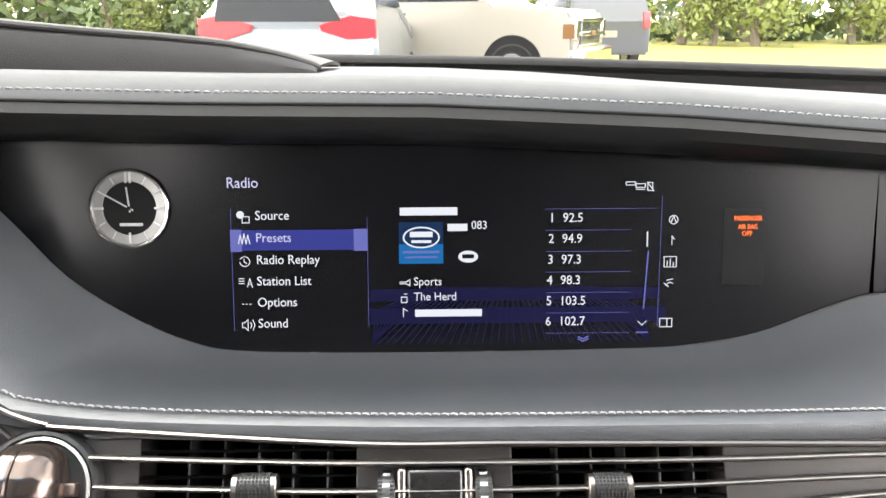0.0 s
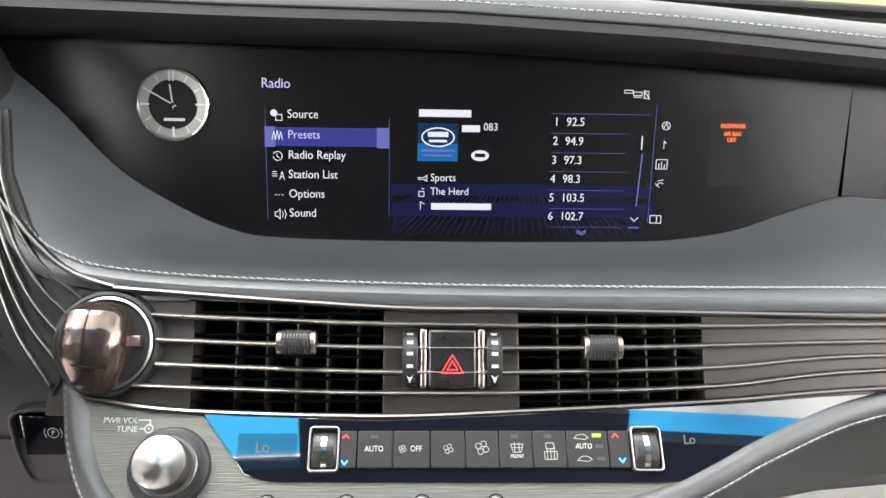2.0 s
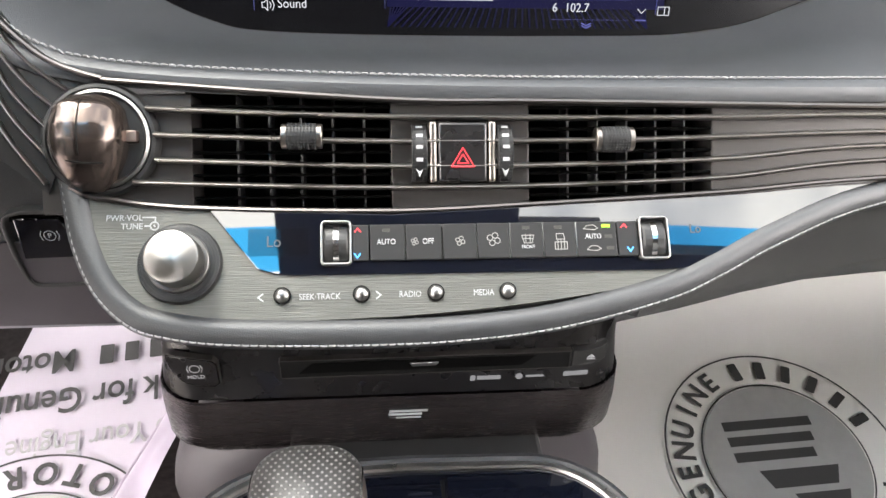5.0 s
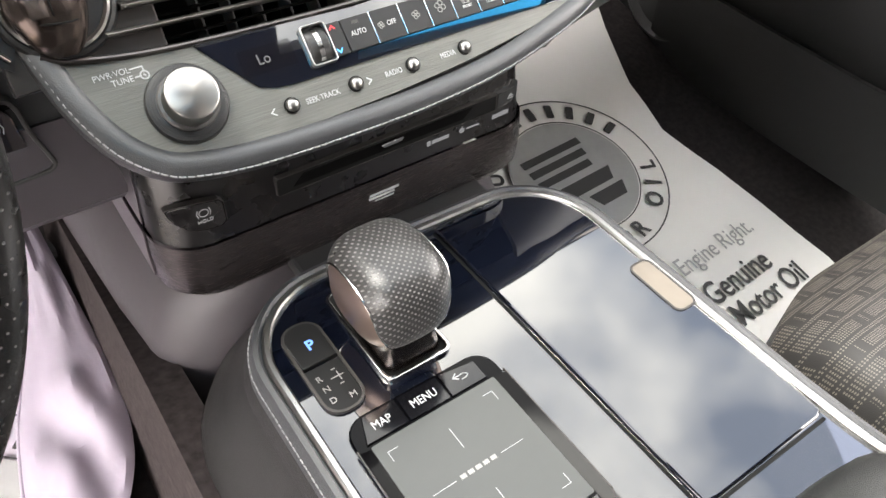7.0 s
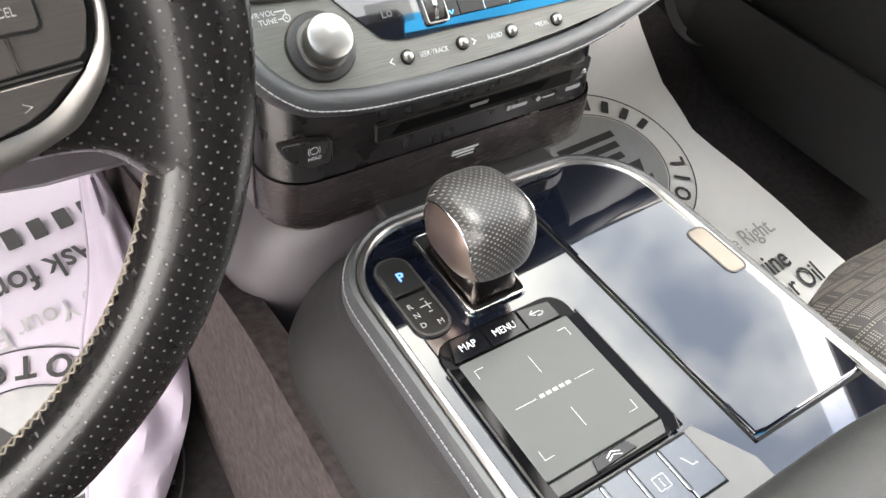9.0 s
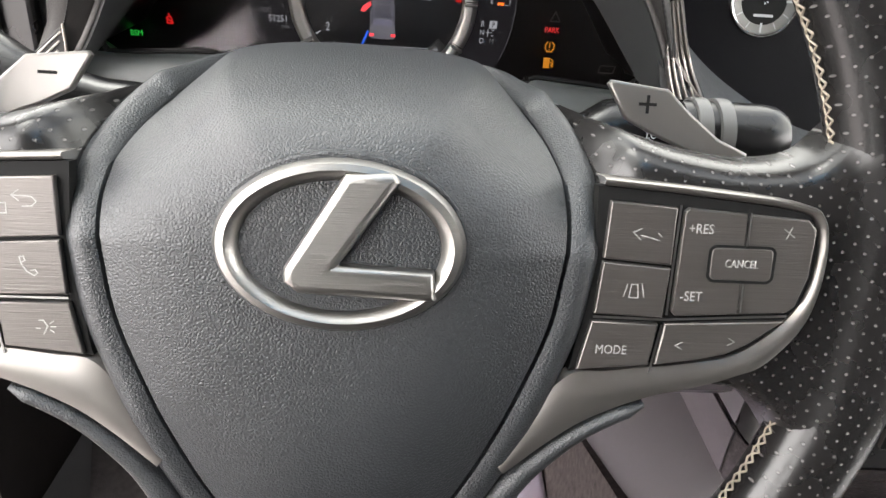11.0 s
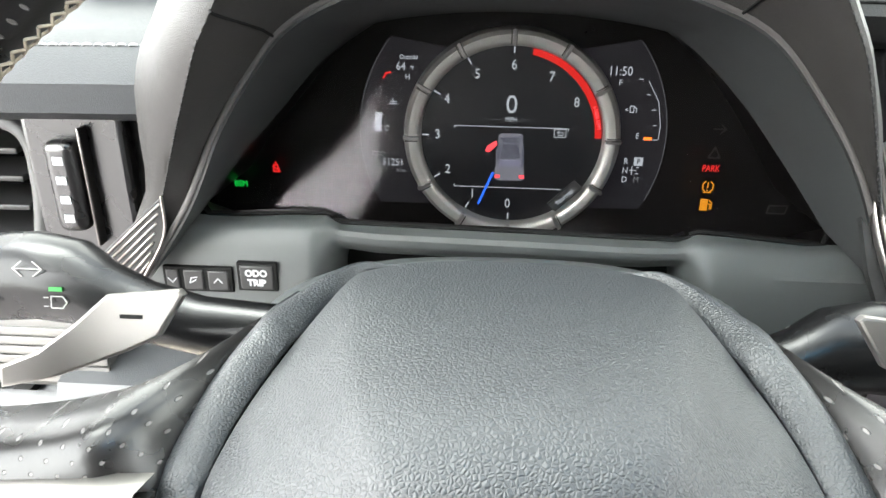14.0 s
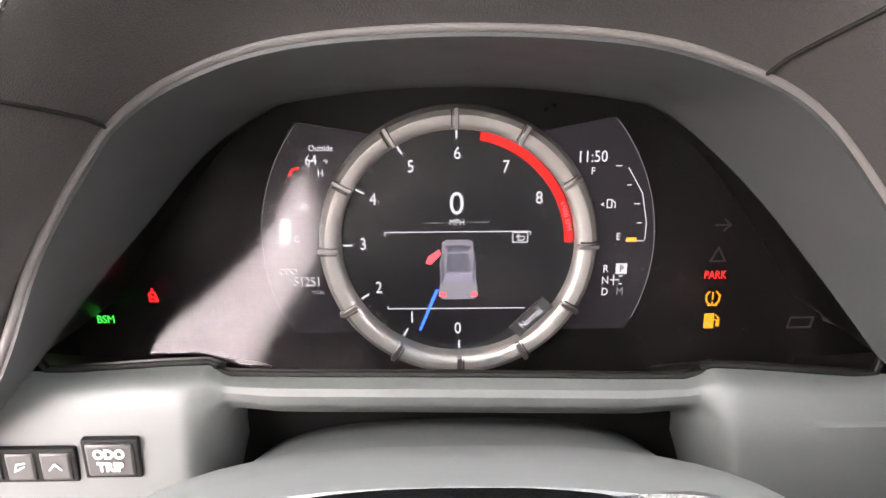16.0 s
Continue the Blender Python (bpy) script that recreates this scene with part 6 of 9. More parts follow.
KEYS_L = {"pad": [(-0.1478, 0.0150), (-0.1450, 0.0178), (-0.1072, 0.0200), (-0.1058, 0.0190), (-0.1052, -0.0130), (-0.1065, -0.0142), (-0.1420, -0.0118), (-0.1445, -0.0098), (-0.1475, 0.0)],
          "back": [(-0.1030, 0.0200), (-0.0825, 0.0212), (-0.0818, 0.0036), (-0.1030, 0.0022)],
          "phone": [(-0.1030, 0.0008), (-0.0818, 0.0022), (-0.0805, -0.0142), (-0.1020, -0.0150)],
          "volume": [(-0.1420, -0.0150), (-0.1035, -0.0172), (-0.1017, -0.0306), (-0.1160, -0.0284), (-0.1240, -0.0264), (-0.1310, -0.0228), (-0.1370, -0.0182)],
          "voice": [(-0.1010, -0.0175), (-0.0800, -0.0170), (-0.0765, -0.0330), (-0.0992, -0.0308)]}
SPOKETRIM = mat("satin spoke silver", (0.20, 0.19, 0.178), 0.36, 0.9, var=0.06, scale=150)
KEYMAT = mat("brushed dark key", (0.115, 0.106, 0.100), 0.36, 0.75, var=0.14, scale=40, bump=0.2, bscale=60, stretch=(1, 45, 45))
for s in (-1, 1):
    up_, dn_ = smooth_line([(x, y, 0) for x, y in UP], 4), smooth_line([(x, y, 0) for x, y in DN[::-1]], 4)
    rows = []
    for rr, drop_ in ((RC + 0.0150, 0.0016), (RC + 0.0110, 0.0005), (RC + 0.0070, 0.0002), (RC + 0.0030, 0.0)):
        a0, a1 = math.atan2(UP[0][1], UP[0][0]) % (2 * math.pi), math.atan2(DN[-1][1], DN[-1][0]) % (2 * math.pi)
        row = []
        for k in range(25):
            t = -1 + 2 * k / 24
            w = (math.copysign(1 - (1 - abs(t)) ** 1.5, t) + 1) / 2
            a = a0 + (a1 - a0) * w
            z = rim_top(rr, a) + 0.0003 - drop_ - 0.024 * abs(t) ** 7
            row.append((s * -rr * math.cos(a), rr * math.sin(a), z))
        rows.append(row)
    for a, b in zip(up_, dn_):
        row = []
        for k in range(25):
            t = -1 + 2 * k / 24
            w = math.copysign(1 - (1 - abs(t)) ** 1.5, t)
            q = a.lerp(b, (w + 1) / 2)
            r = math.hypot(q.x, q.y)
            rz = rim_top(r, math.atan2(q.y, q.x))
            z = rz + 0.0003 - 0.0012 * max(0.0, min(1.0, (r - RC - 0.001) / 0.012))
            if r < RC - 0.011:
                z = rim_top(RC - 0.011, math.atan2(q.y, q.x)) + 0.0003 - 0.0036 * (1 - math.exp((r - RC + 0.011) / 0.0065))
            z -= 0.024 * abs(t) ** 7
            k2 = max(0.0, min(1.0, (0.0960 - abs(q.x)) / 0.026))
            z -= 0.070 * k2 * k2 * max(0.0, min(1.0, (q.y - 0.012) / 0.03))
            row.append((s * -q.x, q.y, z))
        rows.append(row)
    sp = part("spoke", loft(rows), PERF_RIM, wh, "perforated leather spoke")
    sp.data.set_sharp_from_angle(angle=radians(75))
    base = side_of([(q.x, q.y) for q in smooth_line([(x, y, 0) for x, y in TRIM_IN[:14]], 5)], s) + side_of([(-0.0745, -0.033), (-0.0795, -0.001), (-0.0785, 0.0256)], s)
    part("key_base", plate(base, -0.006, -0.0003), BLACK, sp, "black key base")
    to_, ti_ = [smooth_line([(s * -x, y, 0) for x, y in o], 6) for o in (TRIM_OUT, TRIM_IN)]
    rows = [[a.lerp(b, k) + Vector((0, 0, h)) for a, b in zip(to_, ti_)] for k, h in ((0.0, -0.0095), (0.06, 0.0007), (0.22, 0.0015), (0.45, 0.0015), (0.70, 0.0009), (0.90, -0.0001), (1.0, -0.003))]
    part("spoke_trim", loft(rows, 0), SPOKETRIM, sp, "satin silver trim widening below the keys")
    for nm, ko in KEYS_L.items():
        part("key", plate(inset(side_of(ko, s), -0.0002), -0.003, 0.0018, 0.0005), KEYMAT, sp, "brushed dark grey key")
    part("key_trim", strokes([[(-s * x, y) for x, y in ln] for ln in ([(-0.1043, 0.0206), (-0.1037, -0.0140)], [(-0.1026, -0.0178), (-0.1002, -0.0335)], [(-0.1425, -0.0133), (-0.1035, -0.0158), (-0.0805, -0.0156)])], 0.0009, 0.0007), SILVER, sp, "thin silver line between the keys", kind="stuff")
    if s < 0:
        oo = rrect(-0.1362, -0.1165, -0.0045, 0.0088, 0.0022)
        part("ok_rim", ring_plate(inset(oo, -0.0005), inset(oo, 0.0003), 0.0, 0.0018), BLACK, sp)
        letters("OK", -0.1263, 0.0021, 0.0017, 0.0042, PRINT, sp)
        ic = [[(-0.1276, 0.0128), (-0.1257, 0.0152), (-0.1238, 0.0128)], [(-0.1280, -0.0078), (-0.1262, -0.0105), (-0.1244, -0.0078)], [(-0.1405, 0.0044), (-0.1430, 0.0028), (-0.1405, 0.0012)], [(-0.1118, 0.0023), (-0.1090, 0.0007), (-0.1118, -0.0009)]]
        ic += [[(-0.1294, -0.0211), (-0.1256, -0.0213)], [(-0.1106, -0.0226), (-0.1070, -0.0226)], [(-0.1088, -0.0208), (-0.1088, -0.0244)], [(-0.1196, -0.0216), (-0.1184, -0.0216), (-0.1172, -0.0204), (-0.1172, -0.0240), (-0.1184, -0.0228), (-0.1196, -0.0228), (-0.1196, -0.0216)]]
        ic += [[(-0.0888, 0.0150), (-0.0945, 0.0152)], [(-0.0925, 0.0168), (-0.0945, 0.0152), (-0.0925, 0.0136)], [(-0.0888, 0.0150), (-0.0875, 0.0136), (-0.0888, 0.0122), (-0.0915, 0.0120)], [(-0.0985, 0.0128), (-0.0962, 0.0128), (-0.0962, 0.0098), (-0.0985, 0.0098), (-0.0985, 0.0128)]]
        ic += [[(-0.0934, -0.0032), (-0.0929, -0.0054), (-0.0914, -0.0076), (-0.0894, -0.0088)], [(-0.0934, -0.0032), (-0.0922, -0.0030), (-0.0918, -0.0042), (-0.0927, -0.0048)], [(-0.0894, -0.0088), (-0.0884, -0.0080), (-0.0890, -0.0070), (-0.0902, -0.0072)], [(-0.0888, -0.0226), (-0.0876, -0.0226), (-0.0864, -0.0244), (-0.0876, -0.0270)], [(-0.0898, -0.0252), (-0.0886, -0.0252)], [(-0.0856, -0.0236), (-0.0846, -0.0228)], [(-0.0854, -0.0246), (-0.0840, -0.0246)], [(-0.0856, -0.0256), (-0.0846, -0.0264)]]
        part("key_icon", strokes(ic, 0.0017, 0.00032), PRINT, sp, "white key icons", kind="stuff")
    else:
        letters("+RES", 0.1112, 0.0138, 0.0017, 0.0044, PRINT, sp, squeeze=0.85)
        letters("-SET", 0.1106, -0.0078, 0.0017, 0.0044, PRINT, sp, squeeze=0.85)
        co = rrect(0.1152, 0.1352, -0.0020, 0.0085, 0.0018)
        part("cancel_key", plate(co, 0.0, 0.0022, 0.0005), KEYMAT, sp, "raised cancel key")
        part("cancel_rim", ring_plate(inset(co, -0.0008), inset(co, 0.0001), 0.0, 0.0021), BLACK, sp)
        letters("CANCEL", 0.1252, 0.0033, 0.0023, 0.0036, PRINT, sp, squeeze=0.78)
        letters("MODE", 0.0868, -0.0262, 0.0017, 0.0042, PRINT, sp, squeeze=0.85)
        part("key_gap", strokes([[(0.1258, 0.0198), (0.1258, 0.0090)], [(0.1262, -0.0024), (0.1265, -0.0120)]], 0.0016, 0.0012), BLACK, sp)
        part("key_line", strokes([[(0.1258, 0.0196), (0.1258, 0.0095)], [(0.1262, -0.0030), (0.1265, -0.0118)]], 0.0029, 0.0005), SILVER, sp, "thin silver line between the keys")
        ic = [[(0.0985, 0.0098), (0.0925, 0.0112)], [(0.0925, 0.0132), (0.0900, 0.0120), (0.0925, 0.0098)], [(0.0980, 0.0120), (0.0990, 0.0110)], [(0.0900, -0.0045), (0.0890, -0.0085)], [(0.0945, -0.0042), (0.0955, -0.0085)], [(0.0912, -0.0045), (0.0932, -0.0045), (0.0937, -0.0088), (0.0907, -0.0088), (0.0912, -0.0045)], [(0.1096, -0.0228), (0.1074, -0.0240), (0.1096, -0.0252)], [(0.1244, -0.0210), (0.1266, -0.0222), (0.1244, -0.0234)], [(0.1375, 0.0150), (0.1410, 0.0125)], [(0.1385, 0.0120), (0.1400, 0.0155)]]
        part("key_icon", strokes(ic, 0.0017, 0.00032), PRINT, sp, "white key icons", kind="stuff")

# hub: a soft dome with a shoulder round it
HUB = [(0.0, 0.0672), (-0.015, 0.0670), (-0.030, 0.0660), (-0.042, 0.0640), (-0.0490, 0.0612), (-0.0563, 0.0525), (-0.0627, 0.0430), (-0.0668, 0.0350), (-0.0693, 0.0255), (-0.0697, 0.0120), (-0.0680, -0.0030),
       (-0.0650, -0.0200), (-0.0571, -0.0412), (-0.0435, -0.0718), (-0.030, -0.0940), (-0.016, -0.1060), (0.0, -0.1090)]
hub = [(q.x, q.y) for q in smooth_line([(x, y, 0) for x, y in HUB], 6)]
hub = hub + [(-x, y) for x, y in hub[-2:0:-1]]


def hub_edge(x, y):
    """Depth of the dome's edge: far back at the top, near the face elsewhere."""
    return at_x([(-0.11, -0.005), (-0.05, 0.004), (0.005, 0.004), (0.016, -0.002), (0.026, -0.012), (0.035, -0.030), (0.043, -0.049), (0.0525, -0.066), (0.062, -0.080), (0.068, -0.086)], y)


def dome_z(x, y, s):
    e = hub_edge(x, y) if s > 0.999 else hub_edge(x, y)
    return 0.0115 - (0.0115 - e) * s ** 4.5


C0 = (0.0, 0.003)
rows = []
for k in range(17):
    s = max(0.02, k / 16)
    rows.append([(C0[0] + (x - C0[0]) * s, C0[1] + (y - C0[1]) * s, dome_z(x, y, s)) for x, y in hub])
rows.append([(x * 0.995, y * 0.995 - 0.006 * (y > 0.05), hub_edge(x, y) - 0.012) for x, y in hub])
WHEEL_LEATHER = mat("wheel hub grain", (0.0150, 0.0172, 0.0195), 0.45, var=0.05, rvar=0.02, spec=0.56, bump=0.30, bscale=850, cell="pebble")
part("hub_pad", loft(rows, 0, True), WHEEL_LEATHER, wh, "grained black airbag pad")
rows = []
for d, dz in ((-0.0009, -0.012), (-0.0008, -0.0032), (-0.0018, -0.0012), (-0.0050, 0.0000), (-0.0085, -0.0008), (-0.0110, -0.0034), (-0.0124, -0.0080), (-0.0128, -0.018), (-0.0122, -0.045)):
    row = []
    for i, (x, y) in enumerate(inset(hub, d)):
        hx, hy = hub[i]
        f = 1.0 if hy < 0.045 else max(0.02, min(1.0, (abs(hx) - 0.030) / 0.022))
        u = max(0.0, min(1.0, (hy - 0.046) / 0.018))
        row.append((hx + (x - hx) * f, hy + (y - hy) * f - u * (0.006 - 0.7 * dz), hub_edge(hx, hy) + dz - 0.006 * (1 - f) - 0.020 * u))
    rows.append(row)
part("hub_shoulder", loft(rows, 0.001, True), WHEEL_LEATHER, wh, "grained shoulder round the pad")
EMBLEM = mat("brushed emblem silver", (0.27, 0.262, 0.25), 0.36, 1.0, var=0.10, scale=60, bump=0.15, bscale=80, stretch=(1, 30, 30))
PADDLE = mat("satin paddle metal", (0.21, 0.20, 0.19), 0.40, 0.85, var=0.08)
# emblem: an oval ring and a slanted bar, set into the pad
EM = (0.0016, 0.0060)
rows = []
for d, h in ((0.0, 0.006), (0.0, 0.0118), (0.0014, 0.0146), (0.0036, 0.0154), (0.0052, 0.0146), (0.0074, 0.0108), (0.0077, 0.006)):
    rows.append([(x, y, h) for x, y in ellipse(EM[0], EM[1], 0.0364 - d * 1.02, 0.0254 - d * 0.86, 72)])
em = part("emblem_ring", loft(rows, 0, True), EMBLEM, wh, "satin silver oval ring")
bar_o = [(0.0030, 0.0300), (0.0155, 0.0305), (0.0168, 0.0290), (-0.0010, 0.0035), (0.0276, 0.0024), (0.0284, -0.0043), (-0.0100, -0.0030), (-0.0135, -0.0005), (-0.0135, 0.0030)]
part("emblem_bar", plate(inset([(x + 0.0003, y - 0.0034) for x, y in bar_o], -0.0011), 0.004, 0.0168, 0.0030, 5), EMBLEM, em, "satin silver angled bar")
part("emblem_well", plate(ellipse(EM[0], EM[1], 0.0385, 0.0275, 48), 0.006, 0.0098, 0.001), WHEEL_LEATHER, em)
# lower arms of the wheel
for s in (-1, 1):
    low = smooth_line([(s * x, y, r) for x, y, r in ((0.1005, -0.0456, 0.0028), (0.090, -0.0505, 0.0033), (0.0806, -0.0562, 0.0036), (0.0700, -0.0650, 0.0042), (0.0600, -0.0760, 0.0050), (0.0520, -0.0910, 0.0058), (0.0465, -0.112, 0.0075), (0.045, -0.140, 0.0085), (0.0445, -0.166, 0.0095))], 6)
    rows = []
    for k, q in enumerate(low):
        d = (low[min(k + 1, len(low) - 1)] - low[max(k - 1, 0)])
        d = Vector((d.x, d.y, 0)).normalized()
        e = min(1.0, 0.55 + 0.15 * k)
        rows.append([(q.x - d.y * q.z * e * math.cos(t), q.y + d.x * q.z * e * math.cos(t), -0.0035 - 0.006 * (k / len(low)) + (0.0052 + 0.25 * q.z) * e * math.sin(t)) for t in np.linspace(0, 2 * math.pi, 18, endpoint=False)])
    part("lower_spoke", loft(rows, 0, True), WHEEL_LEATHER, wh, "grained lower spoke")
rows = []
for z, w, tp, bt in ((-0.084, 0.066, 0.042, -0.085), (-0.090, 0.080, 0.0510, -0.09), (-0.105, 0.092, 0.0562, -0.095), (-0.1205, 0.100, 0.0576, -0.095), (-0.1218, 0.1000, 0.0564, -0.095), (-0.1231, 0.101, 0.0578, -0.095),
                    (-0.140, 0.107, 0.0584, -0.095), (-0.1530, 0.110, 0.0582, -0.095), (-0.1585, 0.109, 0.0555, -0.095), (-0.1605, 0.104, 0.0490, -0.095), (-0.165, 0.098, 0.0440, -0.095), (-0.205, 0.096, 0.0425, -0.095), (-0.30, 0.09, 0.030, -0.10)):
    rows.append([(w * math.copysign(abs(math.cos(t)) ** 0.75, math.cos(t)), (tp if math.sin(t) > 0 else -bt) * math.copysign(abs(math.sin(t)) ** 0.8, math.sin(t)), z) for t in np.linspace(0, 2 * math.pi, 64, endpoint=False)])
part("column", loft(rows, 0, True), mat("teal grey column plastic", (0.050, 0.054, 0.0545), 0.42, var=0.06, bump=0.12, bscale=2200), wh, "smooth grey steering column cover")

# paddles and stalks behind the wheel
for s in (-1, 1):
    pd = thing("shift_paddle", F_WHEEL @ Matrix.Translation((s * 0.112, 0.049, -0.068)) @ Matrix.Diagonal((s, 1, 1, 1)) if s > 0 else F_WHEEL @ Matrix.Translation((-0.112, 0.049, -0.068)) @ Matrix.Rotation(0, 4, "Z"),
               "satin silver shift paddle with a plus mark" if s > 0 else "satin silver shift paddle with a minus mark", "shift paddle", "shift paddles")
    k = 1 if s > 0 else -1
    o = [(-0.0160, 0.0080), (-0.0145, 0.0095), (0.0080, 0.0070), (0.0180, -0.0020), (0.0300, -0.0110), (0.0420, -0.0160), (0.0420, -0.0230), (0.0250, -0.0190), (0.0020, -0.0100), (-0.0080, -0.0050)]
    o = o if s > 0 else [(-x, y) for x, y in o]
    b = plate(o, 0, 0.003, 0.001)
    part("blade", b, PADDLE, pd, "satin metal blade")
    marks = [[(-0.003, 0.001), (0.003, 0.001)]] + ([[(0, -0.002), (0, 0.004)]] if s > 0 else [])
    part("mark", strokes(marks, 0.0031, 0.0012), BLACK, pd, "dark mark")
    st_ = thing("column_stalk", plane_at((-0.6025 if s < 0 else -0.2850, -0.178, 0.648 if s < 0 else 0.632), (0, 0.29, 1)), "black light stalk with white symbols" if s < 0 else "black wiper stalk with white writing", "stalk", "column stalks")
    rings = []
    for x, c, r in ((-0.052, 0, 0.002), (-0.052, 0, 0.0125), (-0.047, 0, 0.0152), (-0.040, 0, 0.0158), (-0.004, 0, 0.0158), (-0.0035, 0, 0.0150), (-0.0025, 0, 0.0150), (-0.002, 0, 0.0158), (0.014, 0.001, 0.0158),
                    (0.030, -0.001, 0.0150), (0.042, -0.006, 0.0128), (0.056, -0.010, 0.0110), (0.075, -0.014, 0.0104), (0.110, -0.016, 0.0100)):
        rings.append([(-s * x, c + r * math.sin(t), (0.0156 - r) * 0.9 * (x > 0.01) + r * math.cos(t)) for t in np.linspace(0, 2 * math.pi, 28, endpoint=False)])
    body = loft(rings, 0, True)
    part("arm", body, STALKBLACK, st_, "black round stalk")
    if s < 0:
        ic = [[(-0.011, 0.0075), (-0.008, 0.0075), (-0.007, 0.006), (-0.008, 0.0045), (-0.011, 0.0045), (-0.011, 0.0075)], [(-0.014, 0.0075), (-0.012, 0.0075)], [(-0.014, 0.0045), (-0.012, 0.0045)],
              [(0.002, 0.0075), (0.005, 0.0075), (0.006, 0.006), (0.005, 0.0045), (0.002, 0.0045), (0.002, 0.0075)], [(0.002, 0.0015), (0.007, -0.0025)], [(0.007, 0.0015), (0.002, -0.0025)],
              [(0.014, 0.006), (0.017, 0.0085)], [(0.014, 0.006), (0.017, 0.0035)], [(0.014, 0.006), (0.024, 0.006)], [(0.024, 0.006), (0.021, 0.0085)], [(0.024, 0.006), (0.021, 0.0035)],
              [(0.027, -0.003), (0.031, -0.003), (0.0325, -0.005), (0.031, -0.007), (0.027, -0.007), (0.027, -0.003)], [(0.0245, -0.0035), (0.026, -0.0035)], [(0.0245, -0.0065), (0.026, -0.0065)]]
        part("symbols", strokes(ic, 0.0158, 0.00035), PRINT, st_, "white symbols", kind="stuff")
        ic = [[(-0.0105 + 0.0028 * math.cos(t), -0.003 + 0.0028 * math.sin(t)), (-0.0105 + 0.0046 * math.cos(t), -0.003 + 0.0046 * math.sin(t))] for t in np.linspace(0, 5.5, 8)]
        part("sun_mark", strokes(ic + [[(-0.0105 + 0.0022 * math.cos(t), -0.003 + 0.0022 * math.sin(t)) for t in np.linspace(0, 6.3, 12)]], 0.0160, 0.0006), PRINT, st_)
        letters("AUTO", 0.0048, -0.0062, 0.0157, 0.0028, PRINT, st_)
        part("lamp", bars([(0.0265, 0.0310, -0.0012, 0.0002)], 0.0161), GREEN, st_, "lit green lamp")
    else:
        for tx, y in (("OFF", 0.009), ("AUTO", 0.0045), ("LO", 0.0)):
            letters(tx, -0.012, y, 0.0157, 0.0045, WHITE, st_, squeeze=0.85)
        letters("AUTO", 0.004, 0.0035, 0.0162, 0.0036, WHITE, st_, squeeze=0.85)
        for x in (0.012, 0.022):
            g = lathe([(0.0158, -0.0035), (0.0172, -0.003), (0.0172, 0.003), (0.0158, 0.0035)], 36)
            bmesh.ops.transform(g, matrix=Matrix.Translation((x, 0, 0)) @ Matrix.Rotation(radians(90), 4, "Y"), verts=g.verts[:])
            part("ring", g, SATIN, st_, "ribbed turning ring")

# ---- instrument cluster ----
CX, CZ = -0.4195, 0.6485
cluster = thing("instrument_cluster", plane_at((CX, 0.020, CZ), (0, 0, 1)), "digital instrument cluster in a silver ring under a leather hood", "instrument cluster")

CLTEXT = mat("white cluster text", (0.0, 0.0, 0.0), 0.5, spec=0.1, glow=(0.86, 0.88, 0.95), power=0.055)
CLDIM = mat("dim cluster text", (0.0, 0.0, 0.0), 0.5, spec=0.1, glow=(0.5, 0.5, 0.52), power=0.030)
CLRED = mat("red cluster zone", (0.0, 0.0, 0.0), 0.5, spec=0.1, glow=(1.0, 0.025, 0.02), power=0.075)


def ku(a, b):
    return ((a - 810) * 0.000256, -(b - 432) * 0.000254)


def klines(lines):
    return [[ku(*q) for q in ln] for ln in lines]


def ktext(text, a, b, size, material=CLTEXT, align="CENTER", z=0.0008, sq=0.85, turn=0.0):
    x, y = ku(a, b)
    letters(text, x, y, z, size * 0.000256, material, cluster, align, squeeze=sq, turn=turn)


CLBACK = mat("cluster black", (0.0032, 0.0028, 0.0027), 0.30, var=0.06, spec=0.15)
part("back_panel", rbox(-0.24, 0.24, -0.075, 0.09, -0.008, -0.0005), CLBACK, cluster, "black back panel")
part("dial_face", plate(ellipse(0, 0, 0.0535, 0.0535, 72), -0.0004, 0.0003), mat("dial face", (0.006, 0.006, 0.007), 0.3), cluster, "black dial face")
# silver ring with segments
ring_m = part("dial_ring", lathe([(0.0525, 0.0), (0.0525, 0.006), (0.0535, 0.0078), (0.0555, 0.0090), (0.0590, 0.0088), (0.0612, 0.0070), (0.0625, 0.002), (0.0625, 0.0)], 96), mat("milled silver", (0.37, 0.36, 0.34), 0.42, 0.7, var=0.15, scale=120), cluster, "milled silver dial ring")
for k in range(12):
    a = radians(90 - 30 * k)
    b = rbox(0.0528, 0.0622, -0.0011, 0.0011, 0.0055, 0.0096, 0.0004, 1)
    bmesh.ops.transform(b, matrix=Matrix.Rotation(a, 4, "Z"), verts=b.verts[:])
    part("ring_rib", b, SILVER, ring_m, "silver rib")
    g = rbox(0.0540, 0.0612, 0.0016, 0.0023, 0.0070, 0.0093)
    bmesh.ops.transform(g, matrix=Matrix.Rotation(a, 4, "Z"), verts=g.verts[:])
    part("ring_groove", g, GREYMETAL, ring_m)


def polar(a, r):
    """A place on the dial: degrees clockwise from the top."""
    t = radians(90 - a)
    return (r * math.cos(t), r * math.sin(t))


